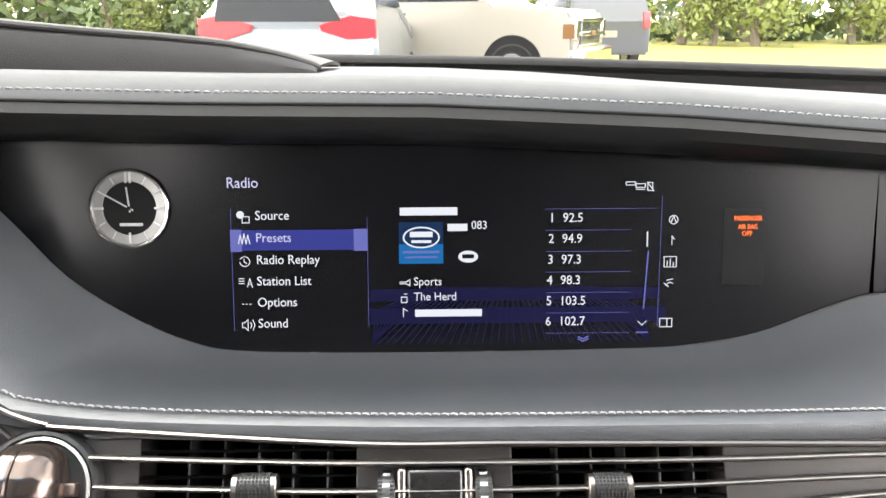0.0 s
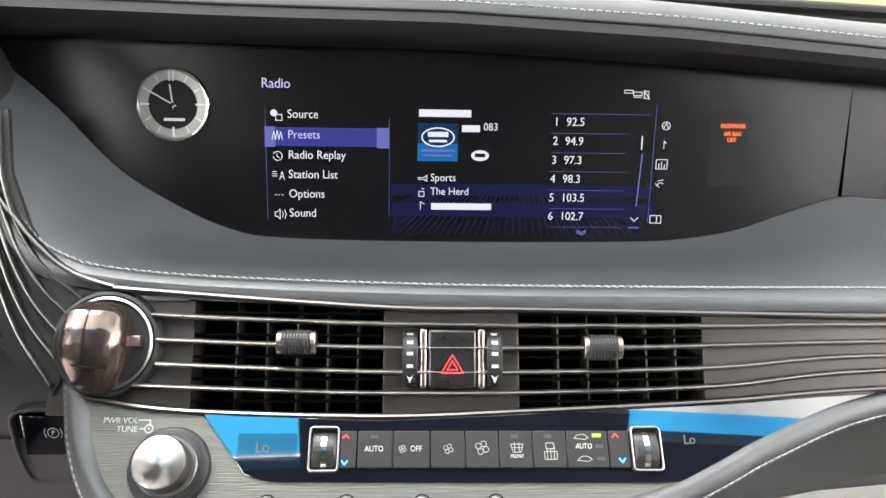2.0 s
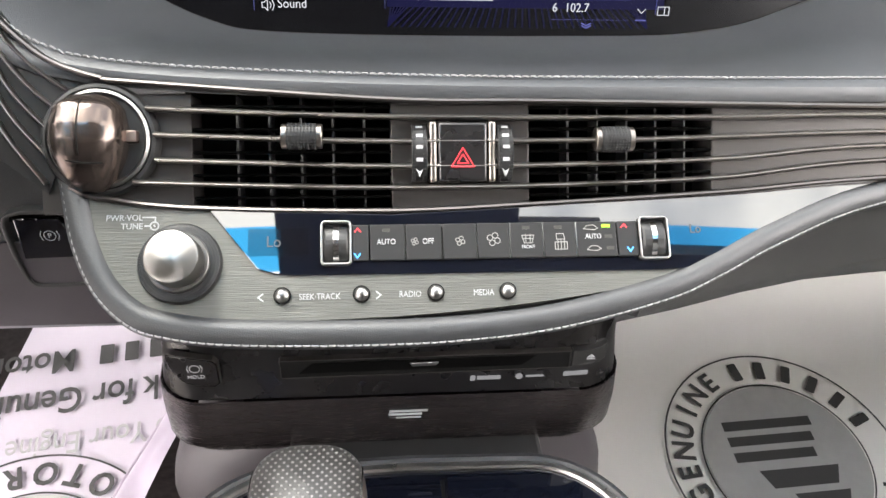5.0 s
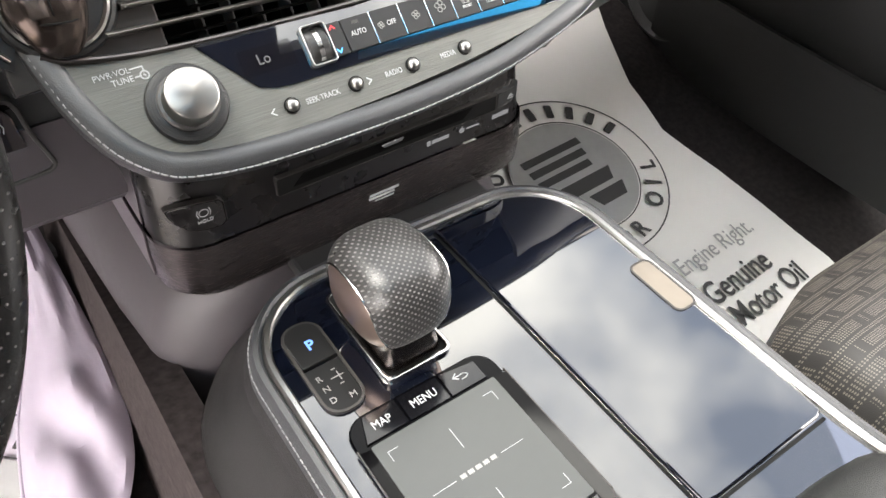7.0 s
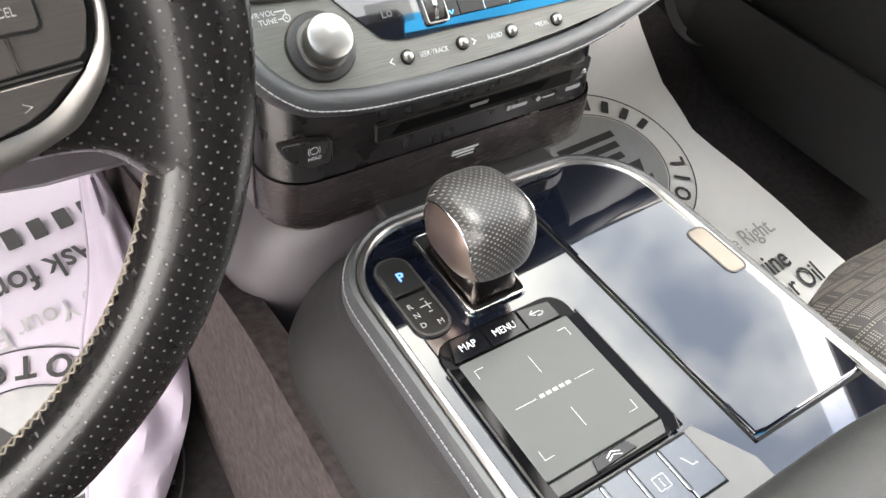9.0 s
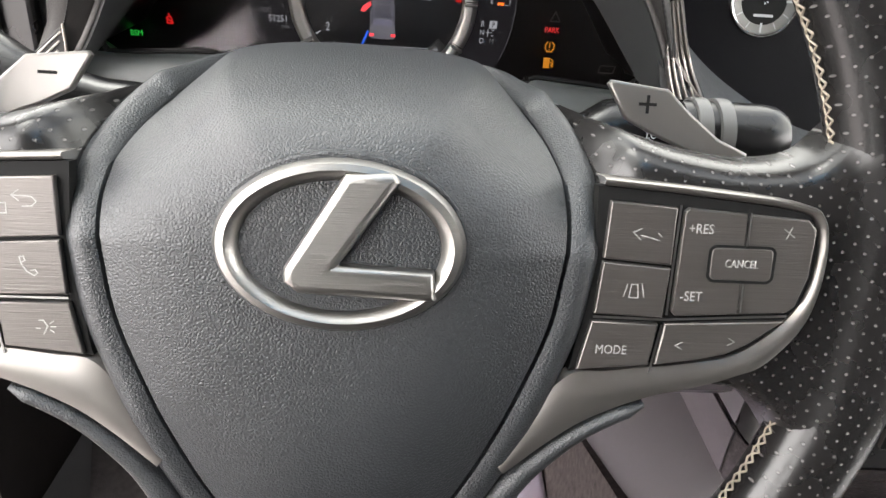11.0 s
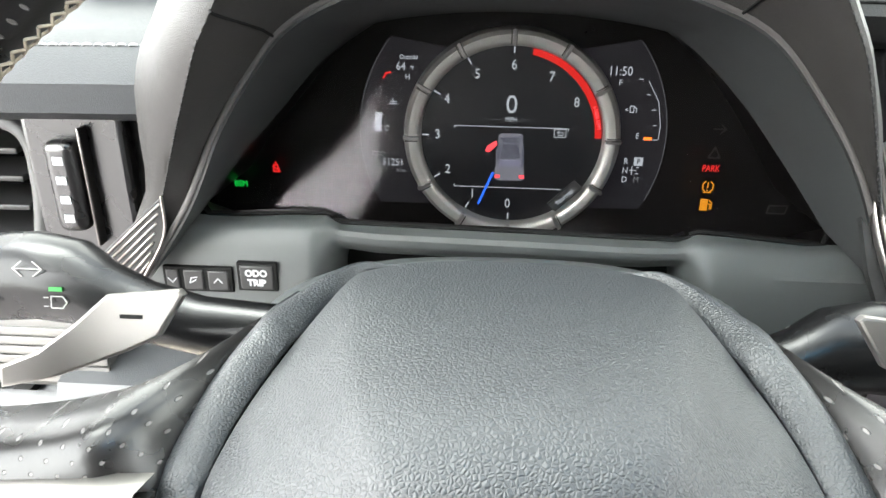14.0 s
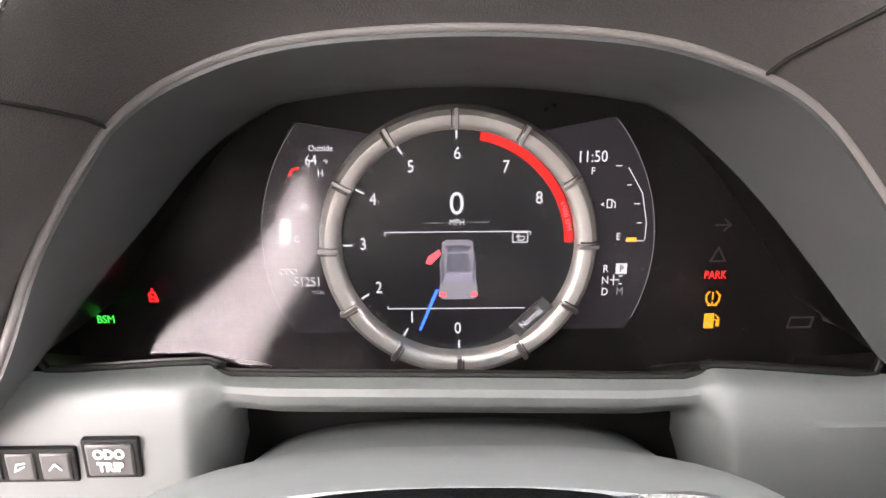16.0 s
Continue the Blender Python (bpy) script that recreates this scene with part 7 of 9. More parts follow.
A0, DA = -180.0, 30.0  # 0 stands at the foot, each thousand 30 degrees on
big = [[polar(A0 + DA * k, 0.0480), polar(A0 + DA * k, 0.0515)] for k in range(0, 7)]
small = [[polar(A0 + DA * k / 5, 0.0500), polar(A0 + DA * k / 5, 0.0515)] for k in range(0, 31) if k % 5]
part("scale_marks", strokes(big, 0.0006, 0.0008), CLTEXT, cluster, "white scale marks", kind="stuff")
part("scale_marks", strokes(small, 0.0006, 0.0003), CLDIM, cluster, "fine scale marks", kind="stuff")
red = [polar(a, r) for a, r in [(x, 0.0518) for x in range(12, 91, 3)] + [(x, 0.0480) for x in range(90, 11, -3)]]
part("red_zone", plate(red, 0.0004, 0.0007), CLRED, cluster, "red zone")
for n, a, b in ((0, 808, 596), (1, 725, 573), (2, 667, 514), (3, 643, 431), (4, 664, 349), (5, 731, 292), (6, 811, 270), (7, 894, 295), (8, 952, 351)):
    ktext(str(n), a, b, 31)
ktext("0", 809, 360, 58, sq=0.95)
ktext("MPH", 809, 393, 16)
part("dial_line", strokes(klines([[(682, 415), (682, 409), (938, 411), (938, 417)], [(682, 549), (682, 555), (930, 557)]]), 0.0006, 0.0004), CLTEXT, cluster, "white frame lines", kind="stuff")
part("dial_line", strokes(klines([[(753, 393), (788, 393)], [(832, 393), (866, 393)]]), 0.0006, 0.0003), CLDIM, cluster, kind="stuff")
part("return_icon", strokes(klines([[(907, 413), (933, 413), (933, 431), (907, 431), (907, 413)], [(914, 420), (926, 420), (928, 424), (926, 427), (916, 427)], [(918, 416), (914, 420), (918, 424)]]), 0.0006, 0.0004), CLTEXT, cluster)
part("needle", plate([ku(769, 518), ku(775, 519), ku(741, 599), ku(737, 597)], 0.0008, 0.0012), mat("blue needle lamp", (0.0, 0.0, 0.05), 0.5, glow=(0.03, 0.14, 0.9), power=0.14), cluster, "blue needle")
# little car picture
CARP = mat("car picture", (0.05, 0.05, 0.05), 0.4, glow=(0.22, 0.22, 0.27), power=0.055)
CARD = mat("car picture dark", (0.05, 0.05, 0.05), 0.4, glow=(0.05, 0.05, 0.10), power=0.05)
CARL = mat("car picture light", (0.05, 0.05, 0.05), 0.4, glow=(0.30, 0.29, 0.45), power=0.05)
co = [(782, 430), (790, 425), (829, 425), (837, 430), (838, 455), (842, 470), (842, 505), (845, 530), (838, 538), (781, 538), (774, 530), (778, 505), (777, 470), (781, 455)]
cpx = part("car_picture", plate([ku(*q) for q in co], 0.0004, 0.0007), CARP, cluster, "small grey car picture")
part("roof", plate([ku(*q) for q in ((792, 450), (828, 450), (833, 484), (787, 484))], 0.0008, 0.001), CARD, cpx)
for a, b in ((779, 785), (835, 841)):
    part("side_window", plate([ku(*q) for q in ((a + 2, 446), (b, 450), (b, 500), (a, 504))], 0.0008, 0.001), CARD, cpx)
part("rear_window", plate([ku(*q) for q in ((788, 488), (832, 488), (836, 503), (784, 503))], 0.0008, 0.001), CARL, cpx)
part("windscreen", plate([ku(*q) for q in ((786, 434), (834, 434), (828, 446), (792, 446))], 0.0008, 0.001), CARD, cpx)
for a in (776, 832):
    part("tail_lamp", bars([(*sorted((ku(a, 0)[0], ku(a + 12, 0)[0])), ku(0, 532)[1], ku(0, 524)[1])], 0.0008), REDMARK, cpx)
part("open_door", plate([ku(*q) for q in ((777, 443), (780, 452), (762, 470), (752, 468), (758, 455))], 0.0004, 0.0008), REDMARK, cpx, "red open door")
letters("x1000 RPM", *polar(76, 0.0499), 0.0008, 0.0030, REDMARK, cluster, turn=-76)
# side readouts
ktext("Outside", 579, 257, 15)
ktext("64", 561, 278, 25)
ktext("°F", 586, 281, 11)
ktext("H", 576, 301, 18)
ktext("C", 526, 420, 18)
ktext("ODO", 506, 481, 16, CLDIM)
ktext("51251", 539, 501, 24)
ktext("miles", 557, 520, 13, CLDIM)
ktext("11:50", 1041, 280, 28)
ktext("F", 1043, 305, 18)
ktext("E", 1092, 424, 18)
for ch, b in (("R", 484), ("N", 506), ("D", 528)):
    ktext(ch, 1073, b, 20)
ktext("M", 1100, 528, 20, CLDIM)
part("gear_box", bars([(ku(1091, 0)[0], ku(1111, 0)[0], ku(0, 494)[1], ku(0, 474)[1])], 0.0005), CLTEXT, cluster, "white gear field")
ktext("P", 1101, 484, 17, CLBACK, z=0.0009)
ktext("Normal", 937, 562, 18, turn=44, z=0.0100)
part("mode_field", plate([ku(*q) for q in ((899, 580), (957, 522), (976, 541), (918, 599))], 0.0085, 0.0097), mat("smoked field", (0.05, 0.05, 0.05), 0.4, 0.3), cluster, "smoked mode field")
arcl = [[polar(a, 0.0885) for a in np.linspace(-115, -52, 24)], [polar(a, 0.0885) for a in np.linspace(52, 115, 24)]]
LCD = mat("lit display ground", (0.006, 0.006, 0.007), 0.35, glow=(0.9, 0.78, 0.95), power=0.0009, spec=0.25)
for s in (-1, 1):
    part("display_ground", plate([polar(s * a, 0.0885) for a in np.linspace(51, 119, 24)] + [polar(s * a, 0.0560) for a in np.linspace(140, 30, 24)], -0.0004, 0.0001), LCD, cluster, "faintly lit display ground")
part("side_arc", strokes(arcl, 0.0005, 0.00025), CLDIM, cluster, "thin grey arcs", kind="stuff")
part("scale_marks", strokes(klines([[(1082, 296), (1092, 296)], [(1103, 330), (1110, 330)], [(1117, 364), (1126, 364)], [(1124, 399), (1131, 399)], [(1106, 432), (1137, 432)], [(1104, 300), (1130, 345), (1140, 400), (1139, 430)], [(483, 427), (492, 427)]]), 0.0006, 0.0004), CLTEXT, cluster, kind="stuff")
part("fuel_mark", bars([(ku(1107, 0)[0], ku(1124, 0)[0], ku(0, 433)[1], ku(0, 426)[1])], 0.0006), ORANGE, cluster, "orange fuel mark")
part("heat_mark", strokes(klines([[(522, 303), (528, 293), (538, 291)]]), 0.0006, 0.001), RED, cluster, "red heat mark")
part("temp_bar", plate([ku(*q) for q in ((501, 383), (517, 383), (513, 427), (496, 427))], 0.0004, 0.0007), CLTEXT, cluster, "pale temperature bar")
part("side_icon", strokes(klines([[(536, 357), (550, 357)], [(542, 349), (542, 360)], [(534, 362), (551, 362)], [(1070, 356), (1078, 356), (1078, 370), (1070, 370), (1070, 356)], [(1080, 358), (1084, 362), (1084, 370)], [(1064, 362), (1060, 364), (1064, 366)], [(1083, 505), (1098, 505)], [(1088, 496), (1088, 515)], [(1098, 498), (1103, 498)], [(1098, 513), (1103, 513)]]), 0.0006, 0.0005), CLTEXT, cluster, kind="stuff")
# warning lamps


def lamp(lines):
    return [[ku(a - 6, b - 13) for a, b in ln] for ln in lines]


ktext("BSM", 187, 549, 21, GREEN, z=0.012)
ktext("PARK", 1247, 477, 21, RED, z=0.016, sq=0.75)
part("belt_lamp", strokes(klines([[(266, 501), (266, 504)], [(260, 524), (262, 508), (270, 508), (274, 524), (260, 524)], [(259, 512), (274, 522)]]), 0.006, 0.0009), RED, cluster, "red belt lamp")
part("tyre_lamp", strokes(lamp([[(1246, 520), (1241, 527), (1242, 538), (1248, 544)], [(1258, 520), (1264, 527), (1263, 538), (1257, 544)], [(1252, 522), (1252, 534)], [(1252, 540), (1252, 541)], [(1245, 545), (1260, 545)]]), 0.016, 0.0007), AMBER, cluster, "amber tyre lamp")
fx = joined(plate([ku(q[0] - 6, q[1] - 13) for q in ((1241, 588), (1257, 588), (1257, 561), (1241, 561))], 0.0160, 0.0165), strokes(lamp([[(1258, 572), (1263, 574), (1263, 584), (1266, 584), (1266, 570), (1260, 564)]]), 0.016, 0.0006))
part("fuel_lamp", fx, AMBER, cluster, "amber fuel lamp")
part("unlit_lamp", strokes(klines([[(1245, 392), (1268, 392)], [(1260, 382), (1271, 392), (1260, 402)], [(1254, 432), (1242, 457), (1267, 457), (1254, 432)], [(1392, 565), (1432, 565), (1428, 584), (1388, 584), (1392, 565)]]), 0.012, 0.0008), mat("unlit lamp", (0.016, 0.015, 0.014), 0.5), cluster, "unlit lamps", kind="stuff")

# ---- hood and mask ----
hood = thing("cluster_hood", Matrix.Translation((CX, 0, 0.60)), "leather hood arching over the instrument cluster", "hood")
MASK = [(-0.5831, -0.043, 0.6262), (-0.5679, -0.027, 0.6474), (-0.5467, -0.0147, 0.6715), (-0.525, -0.0021, 0.6962), (-0.5047, 0.0053, 0.7108), (-0.4909, 0.0083, 0.7166), (-0.456, 0.0104, 0.7208), (-0.4211, 0.011, 0.7219),
        (-0.3863, 0.0103, 0.7204), (-0.3472, 0.0075, 0.715), (-0.3293, 0.0038, 0.7078), (-0.3018, -0.0093, 0.6821), (-0.278, -0.025, 0.6513), (-0.2583, -0.043, 0.6220)]
EDGEH = [(-0.606, -0.072, 0.596), (-0.578, -0.075, 0.636), (-0.5577, -0.075, 0.676), (-0.5380, -0.075, 0.7045), (-0.5240, -0.075, 0.7205), (-0.5030, -0.075, 0.7330), (-0.4710, -0.075, 0.7423), (-0.4214, -0.075, 0.7452),
         (-0.3716, -0.075, 0.7423), (-0.3400, -0.075, 0.7345), (-0.3120, -0.075, 0.7205), (-0.2880, -0.075, 0.6940), (-0.2640, -0.075, 0.6590), (-0.2400, -0.075, 0.605)]


def hl(pts, n=5):
    return smooth_line([(x - CX, y, z - 0.60) for x, y, z in pts], n)


mk_, ed_ = hl(MASK), hl(EDGEH)
rows = []
for k in range(9):
    s = k / 8
    rows.append([a.lerp(b, s) + Vector((0, 0, 0)) for a, b in zip(mk_, ed_)])
part("inner_shroud", loft(rows, 0.003), SHROUD, hood, "smooth dark grey inner shroud")
part("edge_bead", tube(ed_, 0.0017, 0.0017, 12), mat("satin grey edge bead", (0.085, 0.08, 0.078), 0.5, spec=0.35), hood, "satin grey rounded edge")
HOODROWS = ((0.0, -0.0755), (0.0035, -0.083), (0.008, -0.098), (0.0135, -0.114), (0.018, -0.1225), (0.0200, -0.1240), (0.0210, -0.1236), (0.0222, -0.1245), (0.027, -0.1240), (0.036, -0.117), (0.047, -0.098), (0.056, -0.060), (0.062, 0.0), (0.060, 0.08), (0.045, 0.20))
SEAM_RISE = [(-0.606, 0.004), (-0.578, 0.006), (-0.5577, 0.008), (-0.538, 0.012), (-0.524, 0.018), (-0.503, 0.030), (-0.471, 0.045), (-0.4214, 0.050), (-0.3716, 0.045), (-0.340, 0.030), (-0.312, 0.018), (-0.288, 0.010), (-0.264, 0.006), (-0.240, 0.004)]


def hood_seam(q):
    """Where the long seam lies beside a point of the hood's edge."""
    x, z = q.x + CX, q.z + 0.60 + at_x(SEAM_RISE, q.x + CX)
    lean = (-0.5720 + 0.56 * (z - 0.6698), -0.2963 - 0.54 * (z - 0.7199))
    if x > -0.503:
        s = min(1.0, (x + 0.503) / 0.163)
        return Vector(((-0.521 * (1 - s) - 0.320 * s if s < 1 else lean[1]) - CX, 0, z - 0.60))
    return Vector((lean[0] - CX, 0, z - 0.60))


rows = []
for d, y in HOODROWS:
    row = []
    for q in ed_:
        n = Vector((q.x * 0.55, 0, q.z - 0.04)).normalized()
        g = max(0.06, min(1.0, (q.z + 0.60 - 0.628) / 0.080))
        sm = hood_seam(q)
        f = min(1.0, d / 0.0222)
        e = Vector((q.x + (sm.x - q.x) * f, 0, q.z + (sm.z - q.z) * f)) + n * (0.003 * math.sin(math.pi * f))
        e += n * (max(0.0, d - 0.0222) * (1.15 if q.x < 0.0 else max(0.40, 1.15 - 9.0 * q.x)) * max(0.3, min(1.0, (q.z + 0.60 - 0.62) / 0.06)))
        if q.x > 0.03 and y > -0.01:  # the hood narrows behind the cluster, beside the display
            e.x -= min(1.0, (q.x - 0.03) / 0.06) * (0.006 + 0.55 * min(y, 0.10))
        e.y = y if y > -0.05 else -0.0715 + (y + 0.0715) * g
        e.z = min(e.z, 0.207 - 0.25 * max(0.0, y + 0.124) if y < -0.02 else 0.178 - 0.10 * max(0.0, y + 0.05))
        row.append(e)
    rows.append(row)
part("hood_leather", loft(rows), HOODLEATHER, hood, "dark leather hood")
for a, b in ((0, 30), (len(ed_) - 30, len(ed_))):
    part("stitching", stitches([q + Vector((0, -0.0006, 0)) for q in rows[6][a:b]], 0.0042, 0.0034, 0.00050, (0, -1, 0)), LEATHER_DARK, hood, "dark stitching")
for k in (19, len(ed_) - 19):
    part("seam", tube([rows[i][k] + Vector((0, -0.0008, 0.0)) for i in range(0, 7)], 0.0007), BLACK, hood, "seam across the leather")
# tail of the hood running out along the dash
rows = []
TAIL_ROWS = ((-0.335, 0.7720, 0.10), (-0.25, 0.7630, 0.115), (-0.187, 0.7570, 0.13), (-0.145, 0.7520, 0.136), (-0.110, 0.7445, 0.140), (-0.094, 0.7395, 0.143), (-0.086, 0.7365, 0.145), (-0.083, 0.7345, 0.147))
for x, zt, yb in TAIL_ROWS:
    zb = 0.728
    h = zt - zb
    rows.append([(x - CX, yb + a, zb + h * b - 0.60) for a, b in ((0.0, 0.0), (0.001, 0.5), (0.006, 0.85), (0.018, 1.0), (0.05, 0.97), (0.10, 0.8), (0.14, 0.4), (0.16, 0.0))])
part("hood_tail", loft(rows, 0.003), LEATHER_DARK, hood, "dark tail of the hood running out along the dash")
part("tail_piping", tube(smooth_line([(x - CX, yb + 0.012, zt - 0.6012) for x, zt, yb in TAIL_ROWS], 4), 0.0040, 0.0030, 10), HOODLEATHER, hood, "rolled leather edge of the tail")
# black mask: funnel to the back panel
bk_ = hl([(x * 0.97 + CX * 0.03, 0.0205, z * 0.995 + 0.003) for x, y, z in MASK])
part("mask", loft([[a.lerp(b, s) for a, b in zip(mk_, bk_)] for s in (0, 0.5, 1)], 0.002), CLBACK, hood, "black mask")
LOWM = [(-0.5831, -0.043, 0.6262), (-0.5800, -0.0435, 0.6210), (-0.5740, -0.0435, 0.6198), (-0.5165, -0.0435, 0.6224), (-0.5083, -0.0435, 0.6174), (-0.42, -0.0435, 0.6155), (-0.3335, -0.0435, 0.6134), (-0.323, -0.0435, 0.618), (-0.2650, -0.0435, 0.6132), (-0.2600, -0.0435, 0.6145), (-0.2583, -0.043, 0.6220)]
lm = hl(LOWM, 3)
part("lower_mask", loft([lm, [Vector((q.x, 0.0205, q.z - 0.034)) for q in lm]], 0.002), CLBACK, hood, "gloss black lower mask")
part("mask_edge", tube(lm, 0.0012, 0.0012, 6), BLACK, hood)
LENS = bpy.data.materials.new("clear cluster lens")
LENS.use_nodes = True
ln_, ll_ = LENS.node_tree.nodes, LENS.node_tree.links
lt_, lg_, lx_ = ln_.new("ShaderNodeBsdfTransparent"), ln_.new("ShaderNodeBsdfGlossy"), ln_.new("ShaderNodeMixShader")
lt_.inputs["Color"].default_value = (0.94, 0.93, 0.93, 1)
lg_.inputs["Color"].default_value = (0.95, 0.86, 0.93, 1)
lg_.inputs["Roughness"].default_value, lx_.inputs[0].default_value = 0.10, 0.018
ll_.new(lt_.outputs[0], lx_.inputs[1])
ll_.new(lg_.outputs[0], lx_.inputs[2])
ll_.new(lx_.outputs[0], ln_["Material Output"].inputs["Surface"])
rows = []
for x in np.linspace(-0.5775, -0.2640, 45):
    z0, z1 = at_x([(p[0], p[2]) for p in LOWM[1:-1]], x) + 0.0006, at_x([(p[0], p[2]) for p in MASK], x) - 0.0006
    rows.append([(x - CX, -0.0425 + 0.507 * (z - 0.6165) - 0.85 * (z - 0.6165) ** 2 + 0.36 * (x - CX) ** 2, z - 0.60) for z in np.linspace(z0, max(z1, z0 + 0.001), 9)])
lens = loft(rows)
part("lens", lens, LENS, hood, "clear slanted lens over the dials")
# ledge and lower panels under the mask
LED = [(0.0, 0.0), (-0.003, -0.0005), (-0.007, -0.001), (-0.011, -0.004), (-0.0140, -0.012)]
xl = np.linspace(-0.612, -0.235, 30)


def led_z(x):
    return at_x([(p[0], p[2]) for p in LOWM[1:-1]], x)


def led_soft(x):
    return sum(led_z(x + d) for d in (-0.018, -0.009, 0.0, 0.009, 0.018)) / 5


def open_part(x):
    """1 over the column, 0 at the side panels, with rounded corners between."""
    a = min(1.0, max(0.0, (x + 0.524) / 0.016)) * min(1.0, max(0.0, (-0.316 - x) / 0.016))
    return a * a * (3 - 2 * a)


SIDE = [(-0.0160, 0.600), (-0.0170, 0.592), (-0.0180, 0.575), (-0.0175, 0.555), (-0.016, 0.54), (-0.012, 0.52)]
MID = [(-0.006, -0.0105), (-0.003, -0.0140), (0.003, -0.018), (0.012, -0.022), (0.022, -0.026), (0.036, -0.034)]
xl = np.concatenate([np.linspace(-0.64, -0.526, 10), np.linspace(-0.524, -0.506, 13), np.linspace(-0.50, -0.34, 18), np.linspace(-0.334, -0.314, 13), np.linspace(-0.31, -0.238, 8)])
rows = []
LEDMID = [(0.0, 0.0), (-0.003, -0.0008), (-0.006, -0.002), (-0.0075, -0.0045), (-0.0072, -0.008)]
for k, ((dy, dz), (ey, ez)) in enumerate(zip(LED, LEDMID)):
    rows.append([(x - CX, -0.0440 + dy + (ey - dy) * open_part(x), (led_z(x) * (1 - k / 4) + led_soft(x) * k / 4) - 0.0010 + dz + (ez - dz) * open_part(x) - 0.60) for x in xl])
for (sy, sz2), (my, mz) in zip(SIDE, MID):
    row = []
    for x in xl:
        w = open_part(x)
        row.append((x - CX, -0.044 + sy * (1 - w) + my * w, (min(sz2, led_soft(x) - 0.0135) * (1 - w) + (led_soft(x) + mz) * w) - 0.60))
    rows.append(row)
part("lower_panel", loft(rows, 0.0015), HOODGREY, hood, "teal grey ledge and switch panel")
# black sheet added for the deep shade under the ledge
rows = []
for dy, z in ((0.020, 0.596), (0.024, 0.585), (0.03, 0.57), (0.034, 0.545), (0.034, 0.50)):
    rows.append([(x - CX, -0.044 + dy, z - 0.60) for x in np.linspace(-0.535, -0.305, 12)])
part("recess_shade", loft(rows, 0.003), BLACK, hood, "black sheet for the shade over the column")
for x0, x1, z0, z1 in ((-0.6012, -0.5638, 0.5828, 0.5972), (-0.5612, -0.5398, 0.5843, 0.6007)):
    part("switch_bezel", rbox(x0 - CX, x1 - CX, -0.0628, -0.056, z0 - 0.60, z1 - 0.60, 0.0008), BLACK, hood, "black switch surround")
for x0, x1, nm in ((-0.600, -0.5915, "v"), (-0.5905, -0.5785, "o"), (-0.5775, -0.565, "a"), (-0.5600, -0.5410, "t")):
    kz0, kz1 = 0.5855 if nm == "t" else 0.5840, 0.5995 if nm == "t" else 0.5960
    b = rbox(x0 - CX + 0.0004, x1 - CX - 0.0004, -0.0638, -0.058, kz0 - 0.60, kz1 - 0.60, 0.0012)
    kk = part("switch", b, PLASTIC, hood, "black dash switch")
    c = (x0 + x1) / 2 - CX
    if nm == "t":
        for tx, z in (("ODO", 0.5952), ("TRIP", 0.5898)):
            lt = letters(tx, c, -0.0641, z - 0.60, 0.0052, WHITE, kk, squeeze=0.95, bold=0.0002)
            lt.matrix_basis = lt.matrix_basis @ Matrix.Rotation(radians(90), 4, "X")
    else:
        g = {"v": [[(-0.0022, 0.001), (0, -0.0015), (0.0022, 0.001)]], "a": [[(-0.0022, -0.001), (0, 0.0015), (0.0022, -0.001)]], "o": [[(-0.002, -0.0015), (-0.001, 0.0015), (0.002, 0.002)], [(-0.001, -0.001), (0.0015, 0.0005)]]}[nm]
        part("mark", on_front(strokes([[(a + c, z - 0.0100) for a, z in ln_] for ln_ in g], 0.0001, 0.0006), -0.0639), WHITE, kk)
# ribbed corner trims
for s in (-1,):
    tr_ = thing("corner_trim", Matrix.Translation((CX + s * 0.182, -0.0765, 0.618)), "small ribbed chrome corner trim", "trim")
    o = [(-s * 0.0135, 0.0242), (-s * 0.0118, 0.0032), (s * 0.0029, -0.0208), (s * 0.0212, -0.0069)]
    part("base", on_front(plate(o, -0.006, 0.0015, 0.0006), 0), PLASTIC, tr_, "dark backing")
    for k in range(7):
        u = (k + 0.6) / 7
        p0 = Vector((s * 0.0212, -0.0022, -0.0069)).lerp(Vector((s * 0.0040, -0.0022, -0.0200)), u)
        p1 = Vector((-s * 0.0132, -0.0022, 0.0235)).lerp(Vector((-s * 0.0020, -0.0022, -0.0130)), u)
        part("rib", tube([p0, p1], 0.0006), CHROME, tr_, "chrome rib")
    part("rim", tube(smooth_line([(-s * 0.0137, -0.002, 0.0245), (-s * 0.0120, -0.002, 0.0035), (s * 0.0027, -0.002, -0.0210)], 4), 0.0008), CHROME, tr_, "chrome edge")

# ---- driver's end of the dash ----
RIBSILVER = mat("pale satin silver", (0.175, 0.17, 0.162), 0.42, 0.6)
end = thing("side_dash", Matrix.Translation((-0.76, -0.05, 0.50)), "outer end of the dashboard with a vent and ribbed silver trim", "dashboard")
rows = []
for x in np.linspace(-0.105, 0.185, 12):
    b = 0.216 - 0.02 * ((x - 0.185) / 0.45) ** 2
    rows.append([(x, 0.20, b + 0.004), (x, 0.08, b + 0.008), (x, 0.0, b), (x, -0.018, b - 0.006), (x, -0.030, b - 0.020), (x, -0.028, b - 0.034), (x, -0.010, b - 0.042), (x, 0.02, b - 0.046)])
part("top_pad", loft(rows, 0.004), PADLEATHER, end, "grey leather top pad")
